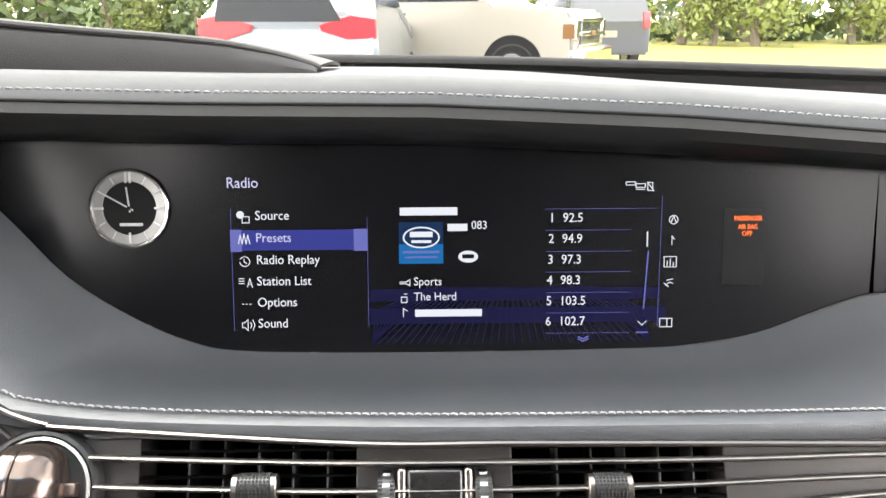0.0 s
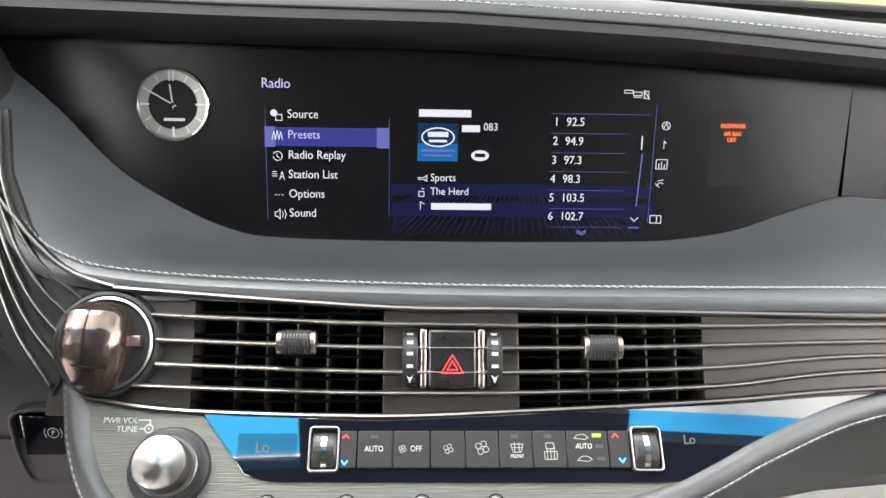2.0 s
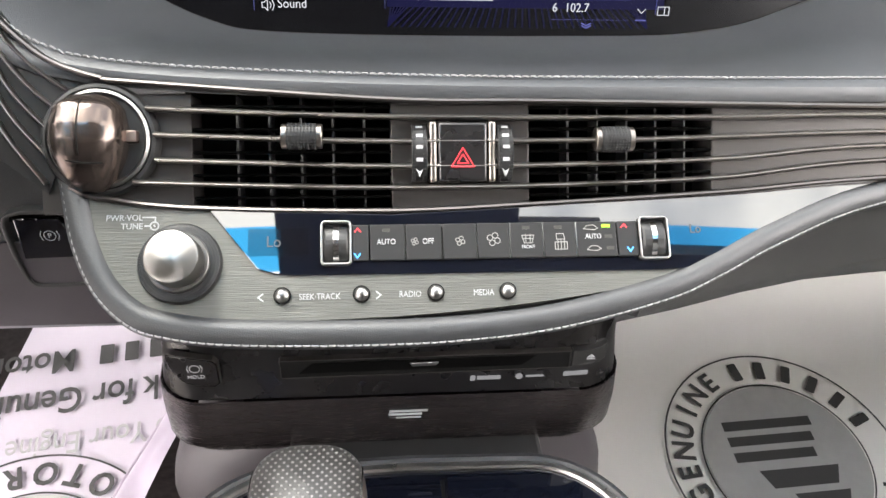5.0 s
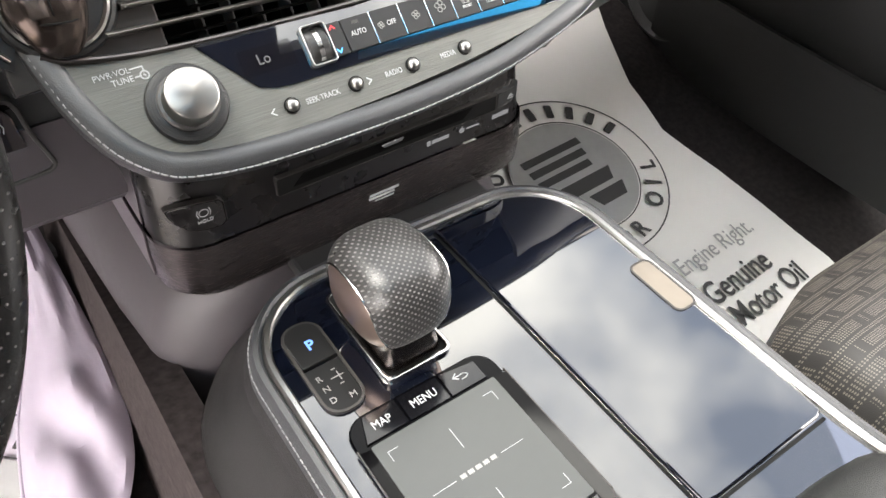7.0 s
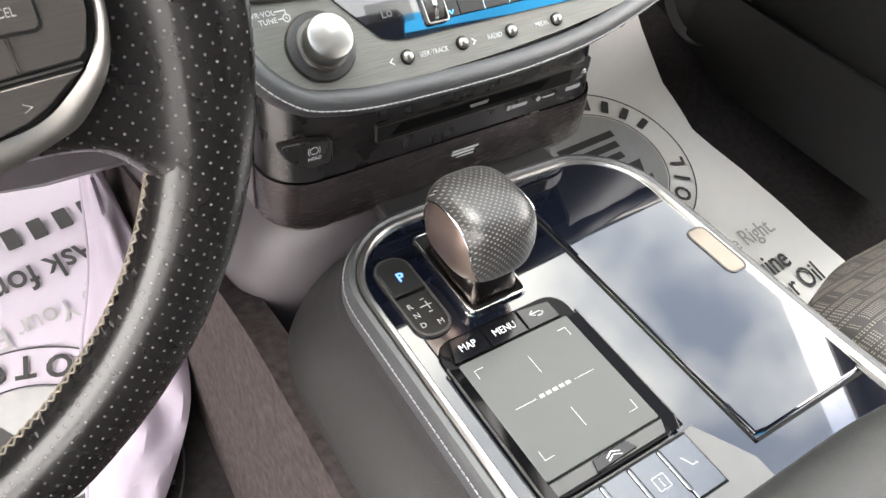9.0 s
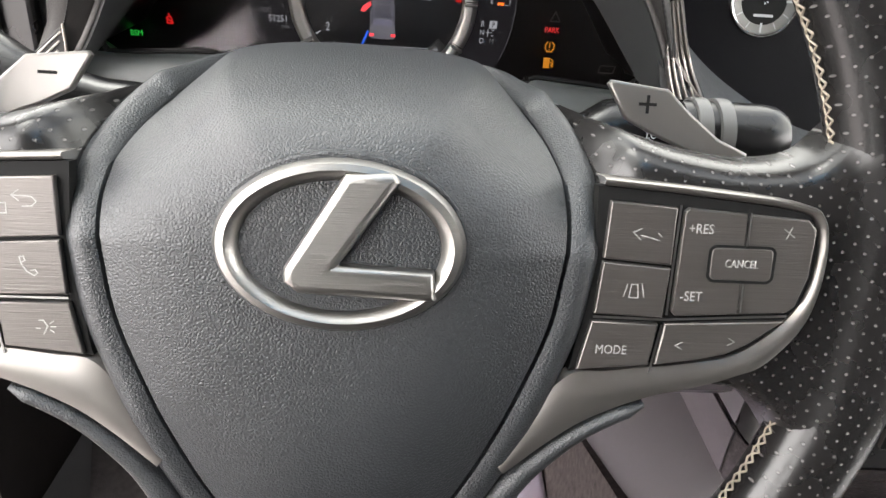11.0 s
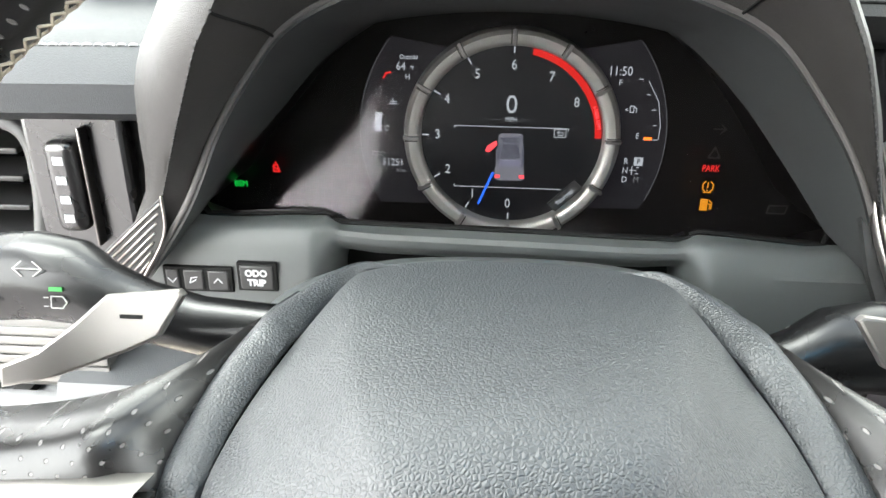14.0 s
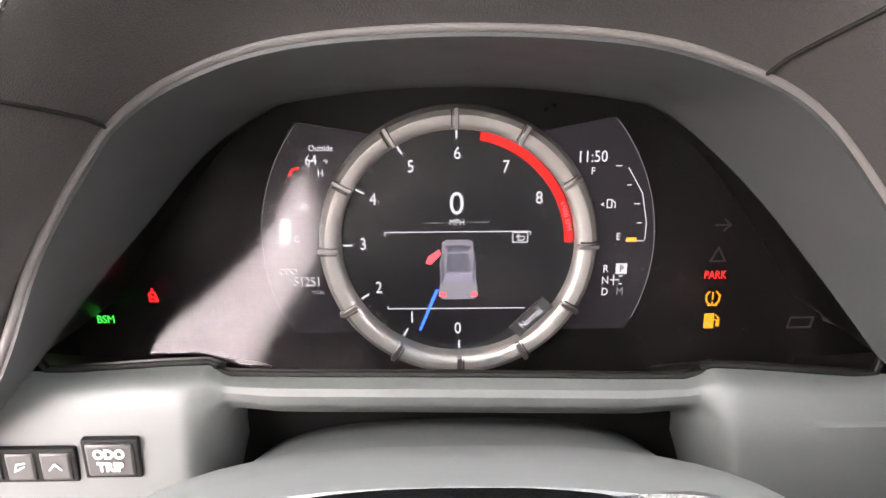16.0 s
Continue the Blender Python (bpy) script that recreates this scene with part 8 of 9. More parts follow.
part("stitching", stitches([(x, -0.016, 0.2145 - 0.02 * ((x - 0.185) / 0.45) ** 2 - 0.0035) for x in np.linspace(-0.105, 0.18, 20)], 0.0055, 0.0042, 0.0006, (0, -0.5, 1)), THREAD, end, "grey stitching")
part("back", rbox(-0.075, 0.16, 0.07, 0.09, 0.05, 0.19), VOID, end)
vo = [(-0.045, 0.084), (0.078, 0.084), (0.090, 0.097), (0.099, 0.140), (0.092, 0.170), (0.040, 0.174), (0.006, 0.162), (-0.022, 0.138), (-0.042, 0.108)]
vo = [(q.x, q.y) for q in smooth_line([(x, y, 0) for x, y in vo], 7, True)]
vf = part("vent_frame", tube([(x, -0.008, y) for x, y in vo], 0.0042, 0.0034, 12, closed=True, up=(0, 1, 0)), SATIN, end, "rounded grey vent frame")
part("collar", loft([[(x, y0, z) for x, z in inset(vo, d) + inset(vo, d)[:1]] for d, y0 in ((0.0015, -0.008), (0.004, 0.004), (0.006, 0.070))], 0.001), VOID, vf, "duct wall blackened for deep shade")
sur = [(min(0.165, max(-0.085, 0.03 + (x - 0.03) * 6)), min(0.190, max(0.060, 0.127 + (y - 0.127) * 6))) for x, y in vo]
part("surround", on_front(ring_plate(sur, vo, -0.004, 0.002), 0.0), LEATHER_DARK, end, "dark panel round the vent")
for z, w in ((0.092, 0.040), (0.108, 0.034), (0.124, 0.024), (0.140, 0.010), (0.155, -0.018)):
    part("slat", rbox(-w, 0.088, -0.004, 0.030, z - 0.0016, z + 0.0016, 0.0010), PLASTIC, vf, "dark vent slat")
part("control_base", rbox(0.098, 0.150, -0.012, 0.0, 0.100, 0.180, 0.003), HOUSING, end, "black panel beside the vent")
part("thumb_wheel", rbox(0.112, 0.128, -0.022, -0.008, 0.118, 0.166, 0.005, 3), HOUSING, end, "vent thumb wheel with white dots")
part("dots", joined(*[rbox(0.1178, 0.1228, -0.0228, -0.0222, 0.1245 + 0.010 * k, 0.1285 + 0.010 * k) for k in range(4)]), WHITE, end)
part("wheel_trim", rbox(0.1300, 0.1318, -0.019, -0.006, 0.110, 0.172, 0.0008), EDGEMETAL, end, "chrome strip")
part("silver_trim", rbox(-0.066, 0.13, -0.030, 0.0, 0.027, 0.079, 0.008, 3), mat("satin silver paint", (0.15, 0.147, 0.14), 0.45, 0.5), end, "satin silver trim")
for k in range(6):
    part("trim_rib", rbox(-0.064, 0.13, -0.0316, -0.029, 0.0335 + 0.0058 * k, 0.0385 + 0.0058 * k, 0.0009), RIBSILVER, end, "silver rib")
rows = []
for s in np.linspace(0, 1, 22):
    x = -0.085 + 0.245 * s * s
    f = min(1.0, (x + 0.0855) / 0.060) ** 0.5
    rows.append([(x, y * f + 0.01 * (1 - f), 0.020 + (z - 0.020) * (0.25 + 0.75 * f)) for y, z in ((-0.024, 0.0225), (-0.032, 0.016), (-0.0345, 0.008), (-0.036, -0.015), (-0.030, -0.045), (-0.018, -0.060), (0.0, -0.070), (0.05, -0.08), (0.2, -0.08))])
part("lower_pad", loft(rows, 0.004), LEATHER, end, "grey padded lower dash with a rounded end")
part("stitching", stitches([Vector(r[1]) + Vector((0, -0.0008, 0.0004)) for r in rows[3:]], 0.0050, 0.0040, 0.0006, (0, -1, 0)), THREAD_DARK, end, "grey stitching")

# ---- pedals ----
pdl = thing("brake_pedal", Matrix.Translation((-0.640, 0.155, 0.082)) @ Matrix.Rotation(radians(-12), 4, "X") @ Matrix.Rotation(radians(-8), 4, "Y"), "metal pedal with dark rubber bars in the footwell", "pedal")
o = rrect(-0.052, 0.052, 0.0, 0.115, 0.010)
part("plate", on_front(plate(o, -0.006, 0.004, 0.002), 0), mat("pedal steel", (0.72, 0.71, 0.68), 0.3, 0.8), pdl, "bright metal pedal plate")
for k in range(3):
    part("rubber_bar", on_front(plate(rrect(-0.034 + 0.026 * k, -0.019 + 0.026 * k, 0.020, 0.092, 0.003), 0.0, 0.007, 0.001), 0), PLASTIC, pdl, "dark rubber bar")
part("lever", rbox(-0.008, 0.008, 0.006, 0.014, 0.05, 0.40, 0.002), PLASTIC, pdl)

# ---- the car's shell ----
LINER = mat("charcoal headliner", (0.05, 0.048, 0.046), 0.9, var=0.08, scale=30, bump=0.3, bscale=1500)


def roof_z(x, y):
    return 1.19 - 0.055 * (x / 0.70) ** 2 - 0.05 * max(0.0, (y + 0.5) / 0.3) ** 2 - 0.06 * max(0.0, (-y - 1.3) / 0.8) ** 2


def roof_piece(x0, x1, y0, y1):
    return loft([[(x, y, roof_z(x, y)) for x in np.linspace(x0, x1, 9)] for y in np.linspace(y0, y1, 9)], 0.03)


rf = joined(roof_piece(-0.70, -0.42, -0.52, -0.61), roof_piece(-0.19, 0.17, -0.47, -0.56), roof_piece(0.17, 0.30, -0.515, -0.56), roof_piece(-0.19, 0.70, -0.56, -0.61), roof_piece(-0.70, 0.70, -0.61, -0.70), roof_piece(-0.70, -0.38, -0.70, -1.02), roof_piece(0.38, 0.70, -0.70, -1.02), roof_piece(-0.70, 0.70, -1.02, -2.1))
rf = part("ceiling", rf, LINER, None)
tagged(rf, "charcoal cloth headliner with a tinted sunroof", "ceiling", kind="structure")
for s in (-1, 1):
    p = part("pillar_1" if s < 0 else "pillar_2", tube(smooth_line([(s * 0.92, 0.54, 0.62), (s * 0.87, 0.16, 0.80), (s * 0.82, -0.16, 0.955), (s * 0.765, -0.42, 1.085), (s * 0.72, -0.65, 1.165), (s * 0.70, -1.1, 1.175), (s * 0.68, -2.0, 1.10)], 5), 0.038, 0.026, 12), LINER, None)
    tagged(p, "grey windscreen pillar and roof rail", "pillar", kind="structure")
    p = part("pillar_3" if s < 0 else "pillar_4", tube(smooth_line([(s * 0.86, -0.86, 0.0), (s * 0.86, -0.86, 0.62), (s * 0.79, -0.90, 0.95), (s * 0.70, -0.92, 1.10)], 5), 0.07, 0.04, 12), LINER, None)
    tagged(p, "grey door pillar", "pillar", kind="structure")
# passenger door
rows = []
for y in np.linspace(-0.85, 0.52, 18):
    rows.append([(0.86, y, 0.0), (0.80, y, 0.02), (0.775, y, 0.10), (0.765, y, 0.22), (0.780, y, 0.30), (0.800, y, 0.34), (0.775, y, 0.40), (0.760, y, 0.46), (0.775, y, 0.52), (0.80, y, 0.60), (0.83, y, 0.68), (0.88, y, 0.69)])
dr = part("door_2", loft(rows, 0.02), PANEL, None)
tagged(dr, "closed passenger door with a dark padded panel", "door", kind="structure")
part("door_pocket", loft([[(0.765 - 0.03 * math.sin(math.pi * s), -0.7 + 0.95 * s, z) for s in np.linspace(0, 1, 16)] for z in (0.06, 0.10, 0.18, 0.21)], 0.008), PANEL, dr, "grey door pocket")
sk = lathe([(0.0, 0.0), (0.070, 0.0), (0.075, 0.004), (0.082, 0.010), (0.088, 0.006), (0.090, 0.0)], 40)
bmesh.ops.transform(sk, matrix=Matrix.Translation((0.762, 0.24, 0.18)) @ Matrix.Rotation(radians(-90), 4, "Y"), verts=sk.verts[:])
part("speaker_grille", sk, PLASTIC, dr, "round dark speaker grille")
# sill of the open driver's door
rows = []
for y in np.linspace(-0.95, 0.50, 10):
    rows.append([(-0.70, y, -0.005), (-0.74, y, 0.06), (-0.77, y, 0.085), (-0.80, y, 0.088), (-0.84, y, 0.085), (-0.88, y, 0.06), (-0.90, y, -0.02), (-0.90, y, -0.20)])
sl_ = part("sill", loft(rows, 0.01), LEATHER_DARK, None)
tagged(sl_, "dark door sill under the open driver's door", "sill", kind="structure")
part("scuff_plate", rbox(-0.835, -0.785, -0.55, 0.18, 0.086, 0.0915, 0.001), mat("scuffed steel", (0.45, 0.40, 0.33), 0.4, 0.8, var=0.3, scale=30), sl_, "scuffed metal sill plate")
part("door_seal", tube(smooth_line([(-0.86, -0.8, 0.10), (-0.865, 0.1, 0.10), (-0.87, 0.36, 0.14), (-0.875, 0.46, 0.30), (-0.88, 0.47, 0.60)], 6), 0.011), BLACK, sl_, "black rubber door seal")
kp = loft([[(-0.80 + 0.02 * s, 0.05 + 0.42 * s, z) for s in np.linspace(0, 1, 6)] for z in (0.06, 0.2, 0.32, 0.43)], 0.02)
part("kick_panel", kp, mat("matt black kick plastic", (0.010, 0.009, 0.0085), 0.6, spec=0.12), sl_, "dark kick panel")
# open driver's door
rows = []
for s in np.linspace(0, 1, 14):
    bx, by = -0.97 - 0.95 * s, 0.40 - 0.40 * s
    rows.append([(bx + 0.39 * a, by - 0.92 * a, z) for a, z in ((0.0, 0.0), (0.05, 0.02), (0.075, 0.10), (0.085, 0.22), (0.07, 0.30), (0.05, 0.34), (0.075, 0.40), (0.09, 0.46), (0.075, 0.52), (0.05, 0.60), (0.02, 0.68), (-0.03, 0.69))])
    rows[-1].insert(0, (bx, by, -0.24))
DOORDARK = mat("matt black door trim", (0.0075, 0.0068, 0.0064), 0.6, spec=0.12, var=0.2, bump=0.3, bscale=1300, cell=True)
d1 = part("door_1", loft(rows, 0.02), DOORDARK, None)
tagged(d1, "open driver's door with a dark padded panel", "door", kind="structure")
part("door_pocket", loft([[(-1.02 - 0.75 * s + 0.39 * 0.10, 0.37 - 0.32 * s - 0.92 * (0.085 + 0.02 * math.sin(math.pi * s)), z) for s in np.linspace(0, 1, 12)] for z in (0.06, 0.12, 0.2)], 0.008), PLASTIC, d1, "dark door pocket")
for z in (0.22, 0.50):
    part("hinge", rbox(-0.985, -0.925, 0.36, 0.44, z - 0.03, z + 0.03, 0.006), GREYMETAL, d1, "painted door hinge")
part("check_strap", rbox(-1.03, -0.90, 0.345, 0.36, 0.36, 0.385, 0.003), BLACK, d1, "black check strap")
part("door_seal", tube(smooth_line([(-0.985, 0.33, 0.02), (-1.0, 0.31, 0.3), (-1.01, 0.32, 0.62), (-1.2, 0.26, 0.70)], 6), 0.012), BLACK, d1, "black rubber seal")
# front bulkhead, rear and side closing
bw = part("bulkhead", rbox(-0.95, 0.95, 0.60, 0.66, -0.2, 0.70), BLACK, None)
tagged(bw, "dark bulkhead ahead of the footwells", "wall", kind="structure")
rw = part("rear_wall", loft([[(x, -1.35 - 0.1 * s, z) for x in np.linspace(-0.85, 0.85, 5)] for s, z in ((0, -0.05), (0.4, 0.35), (0.5, 0.75), (0.8, 0.95))], 0.05), LEATHER_DARK, None)
tagged(rw, "dark rear bench wall", "wall", kind="structure")
for s, nm in ((-1, "wall_left"), (1, "wall_right")):
    o = loft([[(s * x, y, z) for y in (-0.93, -1.2, -1.5)] for x, z in ((0.90, -0.2), (0.84, 0.1), (0.82, 0.45), (0.86, 0.69), (0.90, 0.69))], 0.02)
    tagged(part(nm, o, LEATHER_DARK, None), "dark rear door panel", "wall", kind="structure")
    o = tube([(s * 0.88, -1.5, 0.6), (s * 0.80, -1.75, 0.85), (s * 0.68, -1.95, 1.04)], 0.12, 0.05, 12)
    tagged(part("pillar_5" if s < 0 else "pillar_6", o, LINER, None), "charcoal rear pillar", "pillar", kind="structure")
vs = part("windscreen_edge", tube(smooth_line([(-0.86, 0.50, 0.698), (-0.4, 0.52, 0.7205), (-0.11, 0.53, 0.7180), (0.17, 0.53, 0.7130), (0.6, 0.52, 0.6985), (0.88, 0.50, 0.682)], 6), 0.020, 0.0085, 12), BLACK, None)
tagged(vs, "black band at the foot of the windscreen", "trim", kind="structure")

# the windscreen
TINT = bpy.data.materials.new("tinted windscreen glass")
TINT.use_nodes = True
tn_, tl_ = TINT.node_tree.nodes, TINT.node_tree.links
tr1, gl1, mx1 = tn_.new("ShaderNodeBsdfTransparent"), tn_.new("ShaderNodeBsdfGlossy"), tn_.new("ShaderNodeMixShader")
tr1.inputs["Color"].default_value = (0.47, 0.485, 0.465, 1)
gl1.inputs["Roughness"].default_value = 0.02
mx1.inputs[0].default_value = 0.05
tl_.new(tr1.outputs[0], mx1.inputs[1])
tl_.new(gl1.outputs[0], mx1.inputs[2])
tl_.new(mx1.outputs[0], tn_["Material Output"].inputs["Surface"])
ws = []
for k in range(9):
    s = k / 8
    ws.append([(x * (0.90 - 0.20 * s), 0.56 - 0.92 * s - 0.10 * x * x * (1 - s), 0.672 + 0.468 * s + 0.03 * math.sin(math.pi * s) - 0.045 * x * x) for x in np.linspace(-1, 1, 13)])
for y in (-0.40, -0.44, -0.48, -0.528):
    ws.append([(x, y, roof_z(x, y) + 0.004) for x in np.linspace(-0.70, 0.70, 13)])
wsp = part("window_1", loft(ws), TINT, None)
tagged(wsp, "tinted windscreen glass", "windscreen", kind="structure")
SMOKE = TINT.copy()
SMOKE.name = "dark sunroof glass"
SMOKE.node_tree.nodes[tr1.name].inputs["Color"].default_value = (0.10, 0.10, 0.10, 1)
sg = part("window_2", loft([[(x, y, roof_z(x, y) + 0.012) for x in np.linspace(-0.39, 0.39, 9)] for y in np.linspace(-0.69, -1.03, 7)], 0.004), SMOKE, None)
tagged(sg, "dark tinted sunroof glass", "sunroof", kind="structure")
BAND = TINT.copy()
BAND.name = "blue shade band glass"
BAND.node_tree.nodes[tr1.name].inputs["Color"].default_value = (0.03, 0.27, 0.52, 1)
part("shade_band", loft([[(x, y, roof_z(x, y) + 0.004) for x in np.linspace(-0.70, 0.70, 13)] for y in (-0.528, -0.55, -0.575, -0.61)]), BAND, wsp, "blue shade band along the top edge")

# ---- outside ----
GZ = -0.36
# unseen pavement, made pale to throw light in through the open door
ASPH = mat("pavement paled for bounce light", (0.27, 0.25, 0.245), 0.9, var=0.25, scale=3, bump=0.5, bscale=150)
GRASS = mat("dry spring grass", (0.20, 0.19, 0.035), 0.9, var=0.45, scale=1.2, bump=0.6, bscale=30)
gb = bmesh.new()
bmesh.ops.create_grid(gb, x_segments=30, y_segments=30, size=400)
gd = part("ground", gb, GRASS, None)
gd.location = (0, 0, GZ - 0.03)
tagged(gd, "yellow green grass field reaching the horizon", "ground", kind="structure")
rd = part("pavement", rbox(-40, 40, -25, 13.5, GZ - 0.2, GZ), ASPH, None)
tagged(rd, "unseen parking lot paled to bounce light into the car", "pavement", kind="structure")
TYRE = mat("tyre rubber", (0.02, 0.02, 0.02), 0.8)
WINDOW = mat("tinted car glass", (0.02, 0.025, 0.03), 0.05, coat=0.5)
WHITEP = mat("beige white car paint", (0.20, 0.185, 0.155), 0.35, coat=0.5)
SILVERP = mat("grey blue car paint", (0.16, 0.18, 0.20), 0.3, 0.4, coat=1.0)
DARKP = mat("dark car paint", (0.03, 0.035, 0.045), 0.2, coat=1.0)
TAIL = mat("red tail lamp", (0.60, 0.02, 0.03), 0.2, coat=0.8)
TAN = mat("beige lower cladding", (0.30, 0.25, 0.17), 0.4, coat=0.3)


def vehicle(name, m, paint, label, length, width, profile, glass, sill, wheels, wr, cat):
    """A parked car: side profile (along, up), narrowed above the sill line; x to its front, y to its left."""
    th = thing(name, m, label, cat)
    b = plate(profile, -width / 2, width / 2, 0.0)
    es = [e for e in b.edges]
    bmesh.ops.bevel(b, geom=es, offset=0.05, segments=2, affect="EDGES", clamp_overlap=True)
    for v in b.verts:
        x, z, y = v.co
        k = 1.0 - 0.22 * max(0.0, (z - sill) / 0.8)
        v.co = (x, y * k, z)
    bmesh.ops.recalc_face_normals(b, faces=b.faces[:])
    part("body", b, paint, th, "painted body")
    g = plate(glass, -width / 2 - 0.005, width / 2 + 0.005)
    for v in g.verts:
        x, z, y = v.co
        k = 1.0 - 0.22 * max(0.0, (z - sill) / 0.8)
        v.co = (x, y * k, z)
    bmesh.ops.recalc_face_normals(g, faces=g.faces[:])
    part("side_glass", g, WINDOW, th, "dark side windows")
    for x in wheels:
        for s in (-1, 1):
            w = lathe([(0, -0.11), (wr * 0.62, -0.11), (wr * 0.70, -0.09), (wr * 0.95, -0.11), (wr, -0.07), (wr, 0.07), (wr * 0.95, 0.11), (wr * 0.70, 0.09), (wr * 0.62, 0.11), (0, 0.11)], 28)
            o = part("wheel", w, TYRE, th, "black tyre")
            o.matrix_basis = Matrix.Translation((x, s * (width / 2 - 0.095), wr)) @ Matrix.Rotation(radians(90), 4, "X")
            part("rim", lathe([(0, -0.115), (wr * 0.60, -0.115), (wr * 0.60, 0.115), (0, 0.115)], 20), SILVER, o, "silver wheel rim")
    return th


sedan = vehicle("parked_car", Matrix.Translation((-1.40, 7.5, GZ)) @ Matrix.Rotation(radians(86), 4, "Z"), SILVERP, "grey blue car parked with its red tail lamps towards the dashboard", 4.6, 1.86,
                [(0.0, 0.30), (0.0, 0.85), (0.05, 1.18), (0.30, 1.26), (0.75, 1.62), (1.4, 1.70), (2.4, 1.66), (3.2, 1.20), (4.3, 1.02), (4.6, 0.75), (4.6, 0.30)],
                [(0.75, 1.26), (1.0, 1.54), (1.6, 1.62), (2.3, 1.60), (2.95, 1.24)], 1.0, (0.85, 3.7), 0.33, "car")
part("rear_window", plate([(-0.62, 1.24), (0.62, 1.24), (0.50, 1.56), (-0.50, 1.56)], 0, 0.02), WINDOW, sedan, "dark rear window").matrix_basis = Matrix.Translation((0.30, 0, 0.02)) @ Matrix.Rotation(radians(-30), 4, "Y") @ Matrix.Translation((0.0, 0, 0)) @ Matrix(((0, 0, -1, 0.02), (-1, 0, 0, 0), (0, 1, 0, 0), (0, 0, 0, 1)))
for s in (-1, 1):
    o = [(s * 0.91, 0.93), (s * 0.91, 1.12), (s * 0.66, 1.16), (s * 0.34, 1.06), (s * 0.36, 1.00), (s * 0.62, 0.92)]
    b = plate(o, 0, 0.05, 0.01)
    for v in b.verts:
        v.co = Vector((-v.co.z + 0.02 + 0.05 * (abs(v.co.x) > 0.8), -v.co.x, v.co.y))
    part("tail_lamp", b, TAIL, sedan, "red tail lamp")
part("number_plate", rbox(-0.02, 0.0, -0.17, 0.17, 0.66, 0.80, 0.006), WHITEP, sedan, "pale number plate")
part("bumper", rbox(-0.06, 0.25, -0.90, 0.90, 0.30, 0.62, 0.05, 3), SILVERP, sedan, "rear bumper")

truck = vehicle("pickup_truck", Matrix.Translation((-1.25, 13.2, GZ)) @ Matrix.Rotation(radians(-25), 4, "Z"), WHITEP, "beige white pickup truck parked side on with a chrome grille", 5.6, 1.98,
                [(-1.4, 0.45), (-1.4, 1.30), (0.9, 1.32), (1.0, 1.85), (2.3, 1.86), (2.95, 1.32), (4.05, 1.24), (4.15, 1.05), (4.15, 0.45)],
                [(1.12, 1.36), (1.18, 1.74), (2.2, 1.75), (2.72, 1.36)], 1.3, (-0.4, 3.25), 0.39, "pickup truck")
part("arch", lathe([(0.0, -0.02), (0.46, -0.02), (0.48, 0.0), (0.46, 0.02), (0.0, 0.02)], 28), BLACK, truck, "dark wheel arch").matrix_basis = Matrix.Translation((3.25, -0.98, 0.42)) @ Matrix.Rotation(radians(90), 4, "X")
part("grille", rbox(4.13, 4.18, -0.62, 0.62, 0.72, 1.10, 0.02), DARKP, truck, "dark grille")
for z in (0.72, 0.90, 1.10):
    part("grille_bar", rbox(4.15, 4.21, -0.72, 0.72, z - 0.03, z + 0.03, 0.012), BRIGHT, truck, "chrome grille bar")
part("grille_badge", rbox(4.19, 4.22, -0.12, 0.12, 0.87, 0.94, 0.01), AMBER, truck, "small amber badge shape")
for s in (-1, 1):
    part("head_lamp", rbox(4.05, 4.19, s * 0.86 - 0.11, s * 0.86 + 0.11, 0.82, 1.12, 0.03), BRIGHT, truck, "clear head lamp")
    part("side_marker", rbox(4.0, 4.17, s * 0.985 - 0.012, s * 0.985 + 0.012, 0.84, 1.04, 0.006), AMBER, truck, "amber side marker")
part("bumper", rbox(4.0, 4.32, -0.95, 0.95, 0.45, 0.70, 0.05, 3), BRIGHT, truck, "chrome bumper")
part("door_handle", rbox(1.35, 1.52, -1.0, -0.97, 1.16, 1.20, 0.01), DARKP, truck, "dark door handle")
part("side_step", rbox(0.3, 2.6, -1.02, -0.9, 0.42, 0.50, 0.02), TAN, truck, "beige side step")
suv = vehicle("parked_car", Matrix.Translation((3.95, 16.2, GZ)) @ Matrix.Rotation(radians(97), 4, "Z"), DARKP, "dark blue van parked behind the pickup truck", 4.6, 1.85,
              [(0.0, 0.35), (0.0, 1.1), (0.12, 1.62), (0.4, 1.72), (2.9, 1.72), (3.6, 1.15), (4.5, 1.0), (4.6, 0.35)],
              [(0.4, 1.15), (0.5, 1.58), (2.8, 1.60), (3.3, 1.15)], 1.1, (0.9, 3.7), 0.35, "van")
for s in (-1, 1):
    part("tail_lamp", rbox(-0.03, 0.05, s * 0.82 - 0.08, s * 0.82 + 0.08, 0.9, 1.25, 0.02), TAIL, suv, "red tail lamp")
part("number_plate", rbox(-0.03, 0.0, -0.17, 0.17, 0.72, 0.86, 0.005), WHITEP, suv, "pale number plate")

# trees along the far edge of the grass
BARK = mat("grey bark", (0.16, 0.13, 0.10), 0.9, var=0.3, scale=8, bump=0.8, bscale=40)
LEAF = [mat("spring leaves light", (0.16, 0.19, 0.045), 0.6, var=0.4, scale=2), mat("spring leaves dark", (0.075, 0.11, 0.035), 0.6, var=0.4, scale=2)]
rnd = random.Random(5)


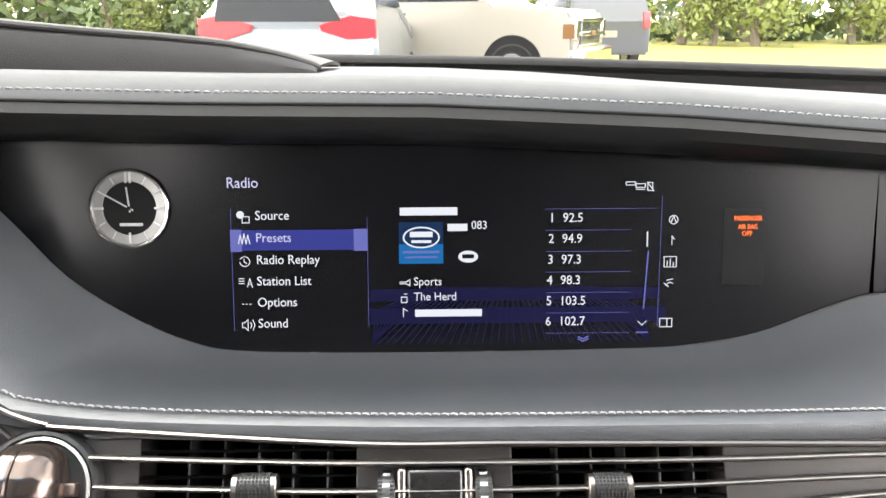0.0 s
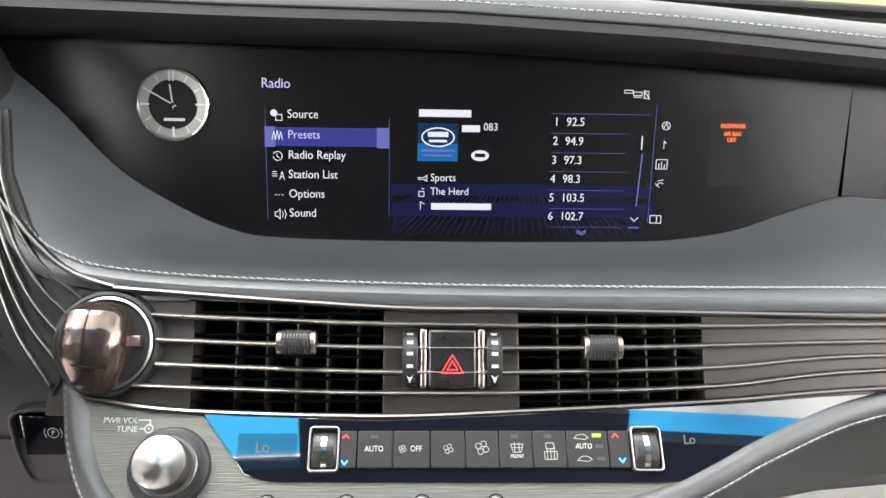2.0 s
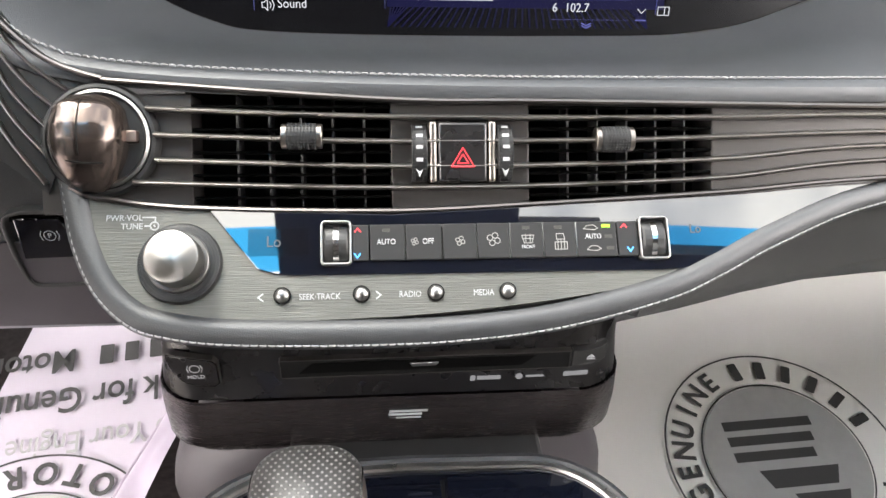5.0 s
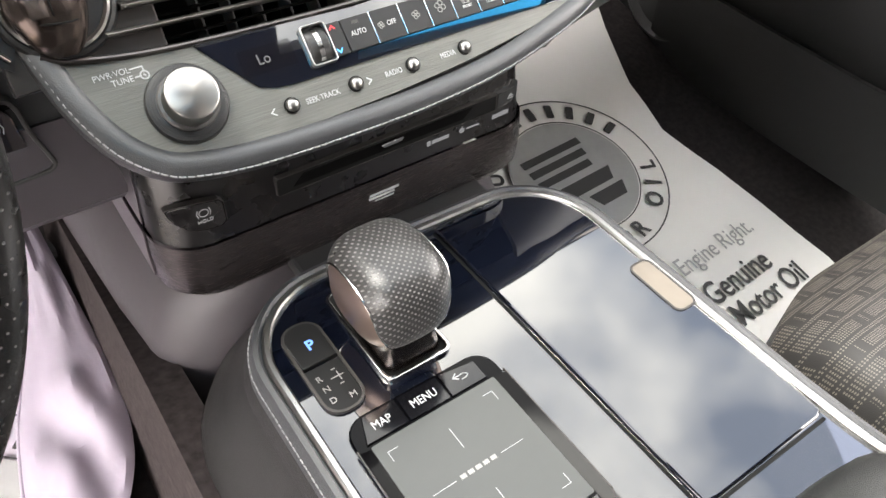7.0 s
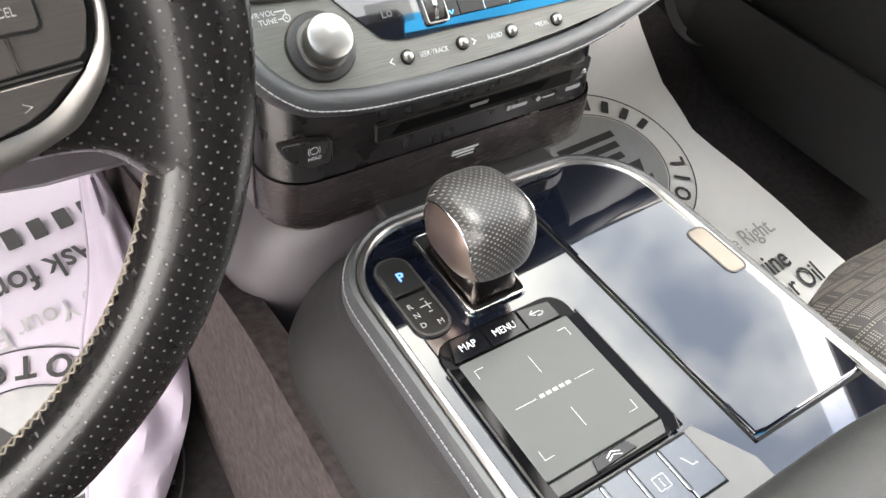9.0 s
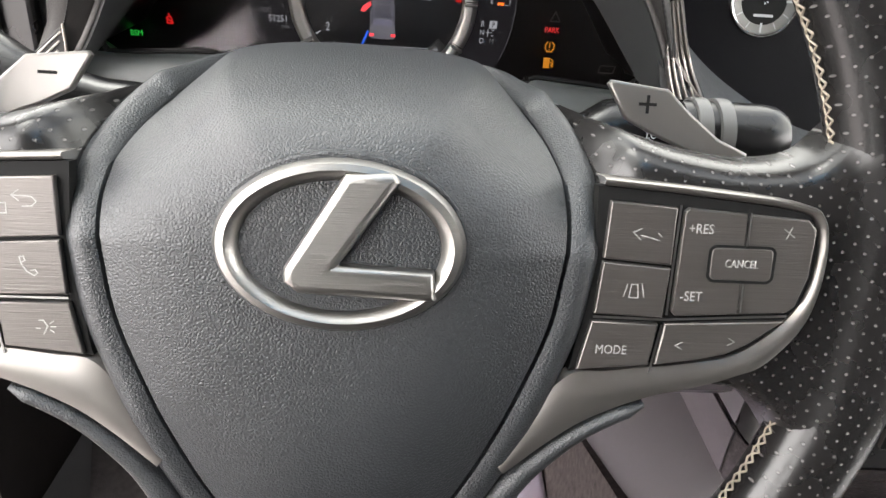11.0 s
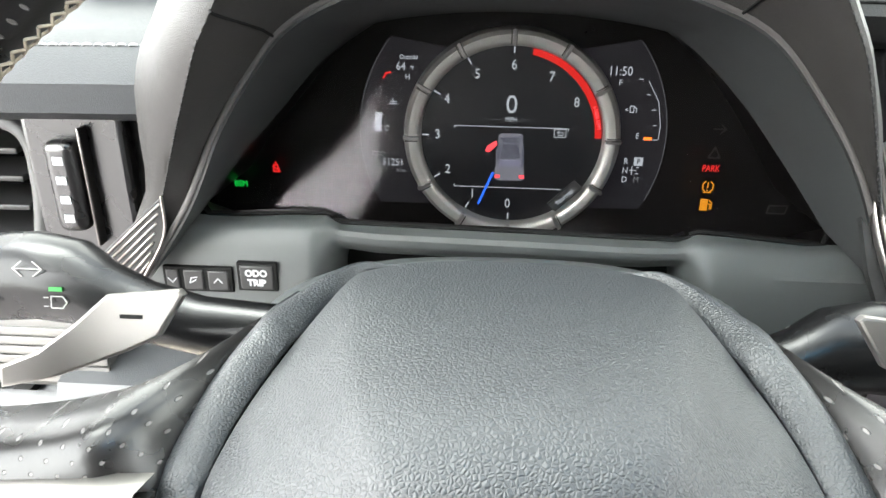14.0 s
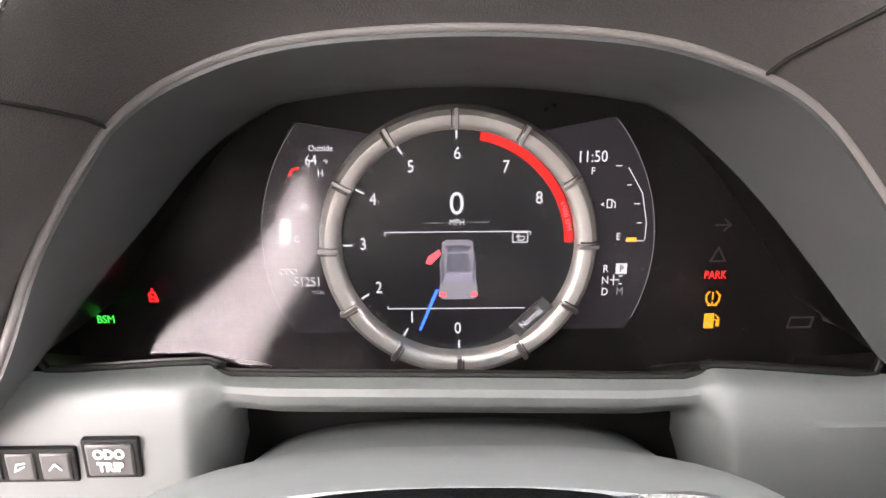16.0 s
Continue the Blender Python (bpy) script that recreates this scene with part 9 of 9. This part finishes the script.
def tree(name_label, h, w, leaf, seed):
    r = random.Random(seed)
    th = thing("tree", Matrix.Identity(4), name_label, "tree", "trees beyond the grass")
    tr_ = bmesh.new()
    top = Vector((r.uniform(-0.4, 0.4), r.uniform(-0.4, 0.4), h * 0.85))
    stem = smooth_line([(0, 0, -0.1), (0.1, 0.05, h * 0.25), (top.x * 0.5, top.y * 0.5, h * 0.55), tuple(top)], 4)
    rings = len(stem)
    for i in range(rings - 1):
        tube([stem[i], stem[i + 1]], 0.20 * (1 - i / rings) + 0.03, seg=7, up=(1, 0, 0), bm=tr_)
    tips = []
    for k in range(11):
        a = stem[min(rings - 2, 3 + k)] if rings > 14 else stem[min(rings - 2, 2 + k)]
        t = r.uniform(0, 6.28)
        e = a + Vector((math.cos(t) * w * r.uniform(0.4, 1), math.sin(t) * w * r.uniform(0.4, 1), h * r.uniform(0.08, 0.25)))
        m_ = a.lerp(e, 0.5) + Vector((0, 0, -0.1))
        tube([a, m_, e], 0.04, seg=5, up=(0, 0.3, 1), bm=tr_)
        tips += [a.lerp(e, 0.5), e]
    part("trunk", tr_, BARK, th, "tapered trunk with limbs")
    vs_, fs = [], []
    for e in tips:
        for _ in range(70):
            c = e + Vector((r.gauss(0, w * 0.28), r.gauss(0, w * 0.28), r.gauss(0, h * 0.085)))
            u = Vector((r.uniform(-1, 1), r.uniform(-1, 1), r.uniform(-1, 1))).normalized() * r.uniform(0.10, 0.24)
            v = u.cross(Vector((r.uniform(-1, 1), r.uniform(-1, 1), r.uniform(-1, 1)))).normalized() * r.uniform(0.06, 0.14)
            k = len(vs_)
            vs_ += [c - u, c + v, c + u, c - v]
            fs.append((k, k + 1, k + 2, k + 3))
    me = bpy.data.meshes.new("crown")
    me.from_pydata([tuple(q) for q in vs_], [], fs)
    me.materials.append(leaf)
    cr_ = new("crown", me)
    cr_.parent = th
    tagged(cr_, "loose crown of small leaves")
    return th


kinds = [tree("young tree with light green spring leaves", 7.5, 2.4, LEAF[0], 3), tree("tall tree with dark green leaves", 9.5, 2.6, LEAF[1], 8), tree("bushy low tree with light leaves", 4.5, 2.2, LEAF[0], 14)]
spots = [(x + rnd.uniform(-0.8, 0.8), 34 + rnd.uniform(-3, 8) + (0 if x > 0 else 4), i) for i, x in enumerate(np.linspace(-24, 44, 40))]
used = set()
for x, y, i in spots:
    kd = rnd.choice((0, 1, 2, 2, 0))
    mm = pose(x, y, GZ, 0, 0, rnd.uniform(0, 360)) @ Matrix.Scale(rnd.uniform(0.8, 1.2), 4)
    if kd not in used:
        used.add(kd)
        kinds[kd].matrix_world = mm
    else:
        c = copy_thing(kinds[kd], mm)
vs_, fs = [], []
for i in range(5200):
    c = Vector((rnd.uniform(-35, 55), 38 + abs(rnd.gauss(0, 5)), GZ + abs(rnd.gauss(0, 1.3))))
    u = Vector((rnd.uniform(-1, 1), rnd.uniform(-1, 1), rnd.uniform(-1, 1))).normalized() * rnd.uniform(0.2, 0.6)
    v = u.cross(Vector((rnd.uniform(-1, 1), rnd.uniform(-1, 1), rnd.uniform(-1, 1)))).normalized() * rnd.uniform(0.15, 0.4)
    k = len(vs_)
    vs_ += [tuple(c - u), tuple(c + v), tuple(c + u), tuple(c - v)]
    fs.append((k, k + 1, k + 2, k + 3))
me = bpy.data.meshes.new("undergrowth")
me.from_pydata(vs_, [], fs)
me.materials.append(LEAF[1])
ug = new("undergrowth", me)
tagged(ug, "dense green undergrowth at the edge of the wood", "bushes", kind="stuff")

# ---- writing into meshes ----
bpy.context.view_layer.update()
deps = bpy.context.evaluated_depsgraph_get()
for ob, material in LETTERS:
    me = bpy.data.meshes.new_from_object(ob.evaluated_get(deps))
    me.materials.clear()
    me.materials.append(material)
    done = new(ob.name.split(".")[0], me)
    done.parent, done.matrix_basis = ob.parent, ob.matrix_basis.copy()
for ob, material in LETTERS:
    cu = ob.data
    bpy.data.objects.remove(ob)
    bpy.data.curves.remove(cu)
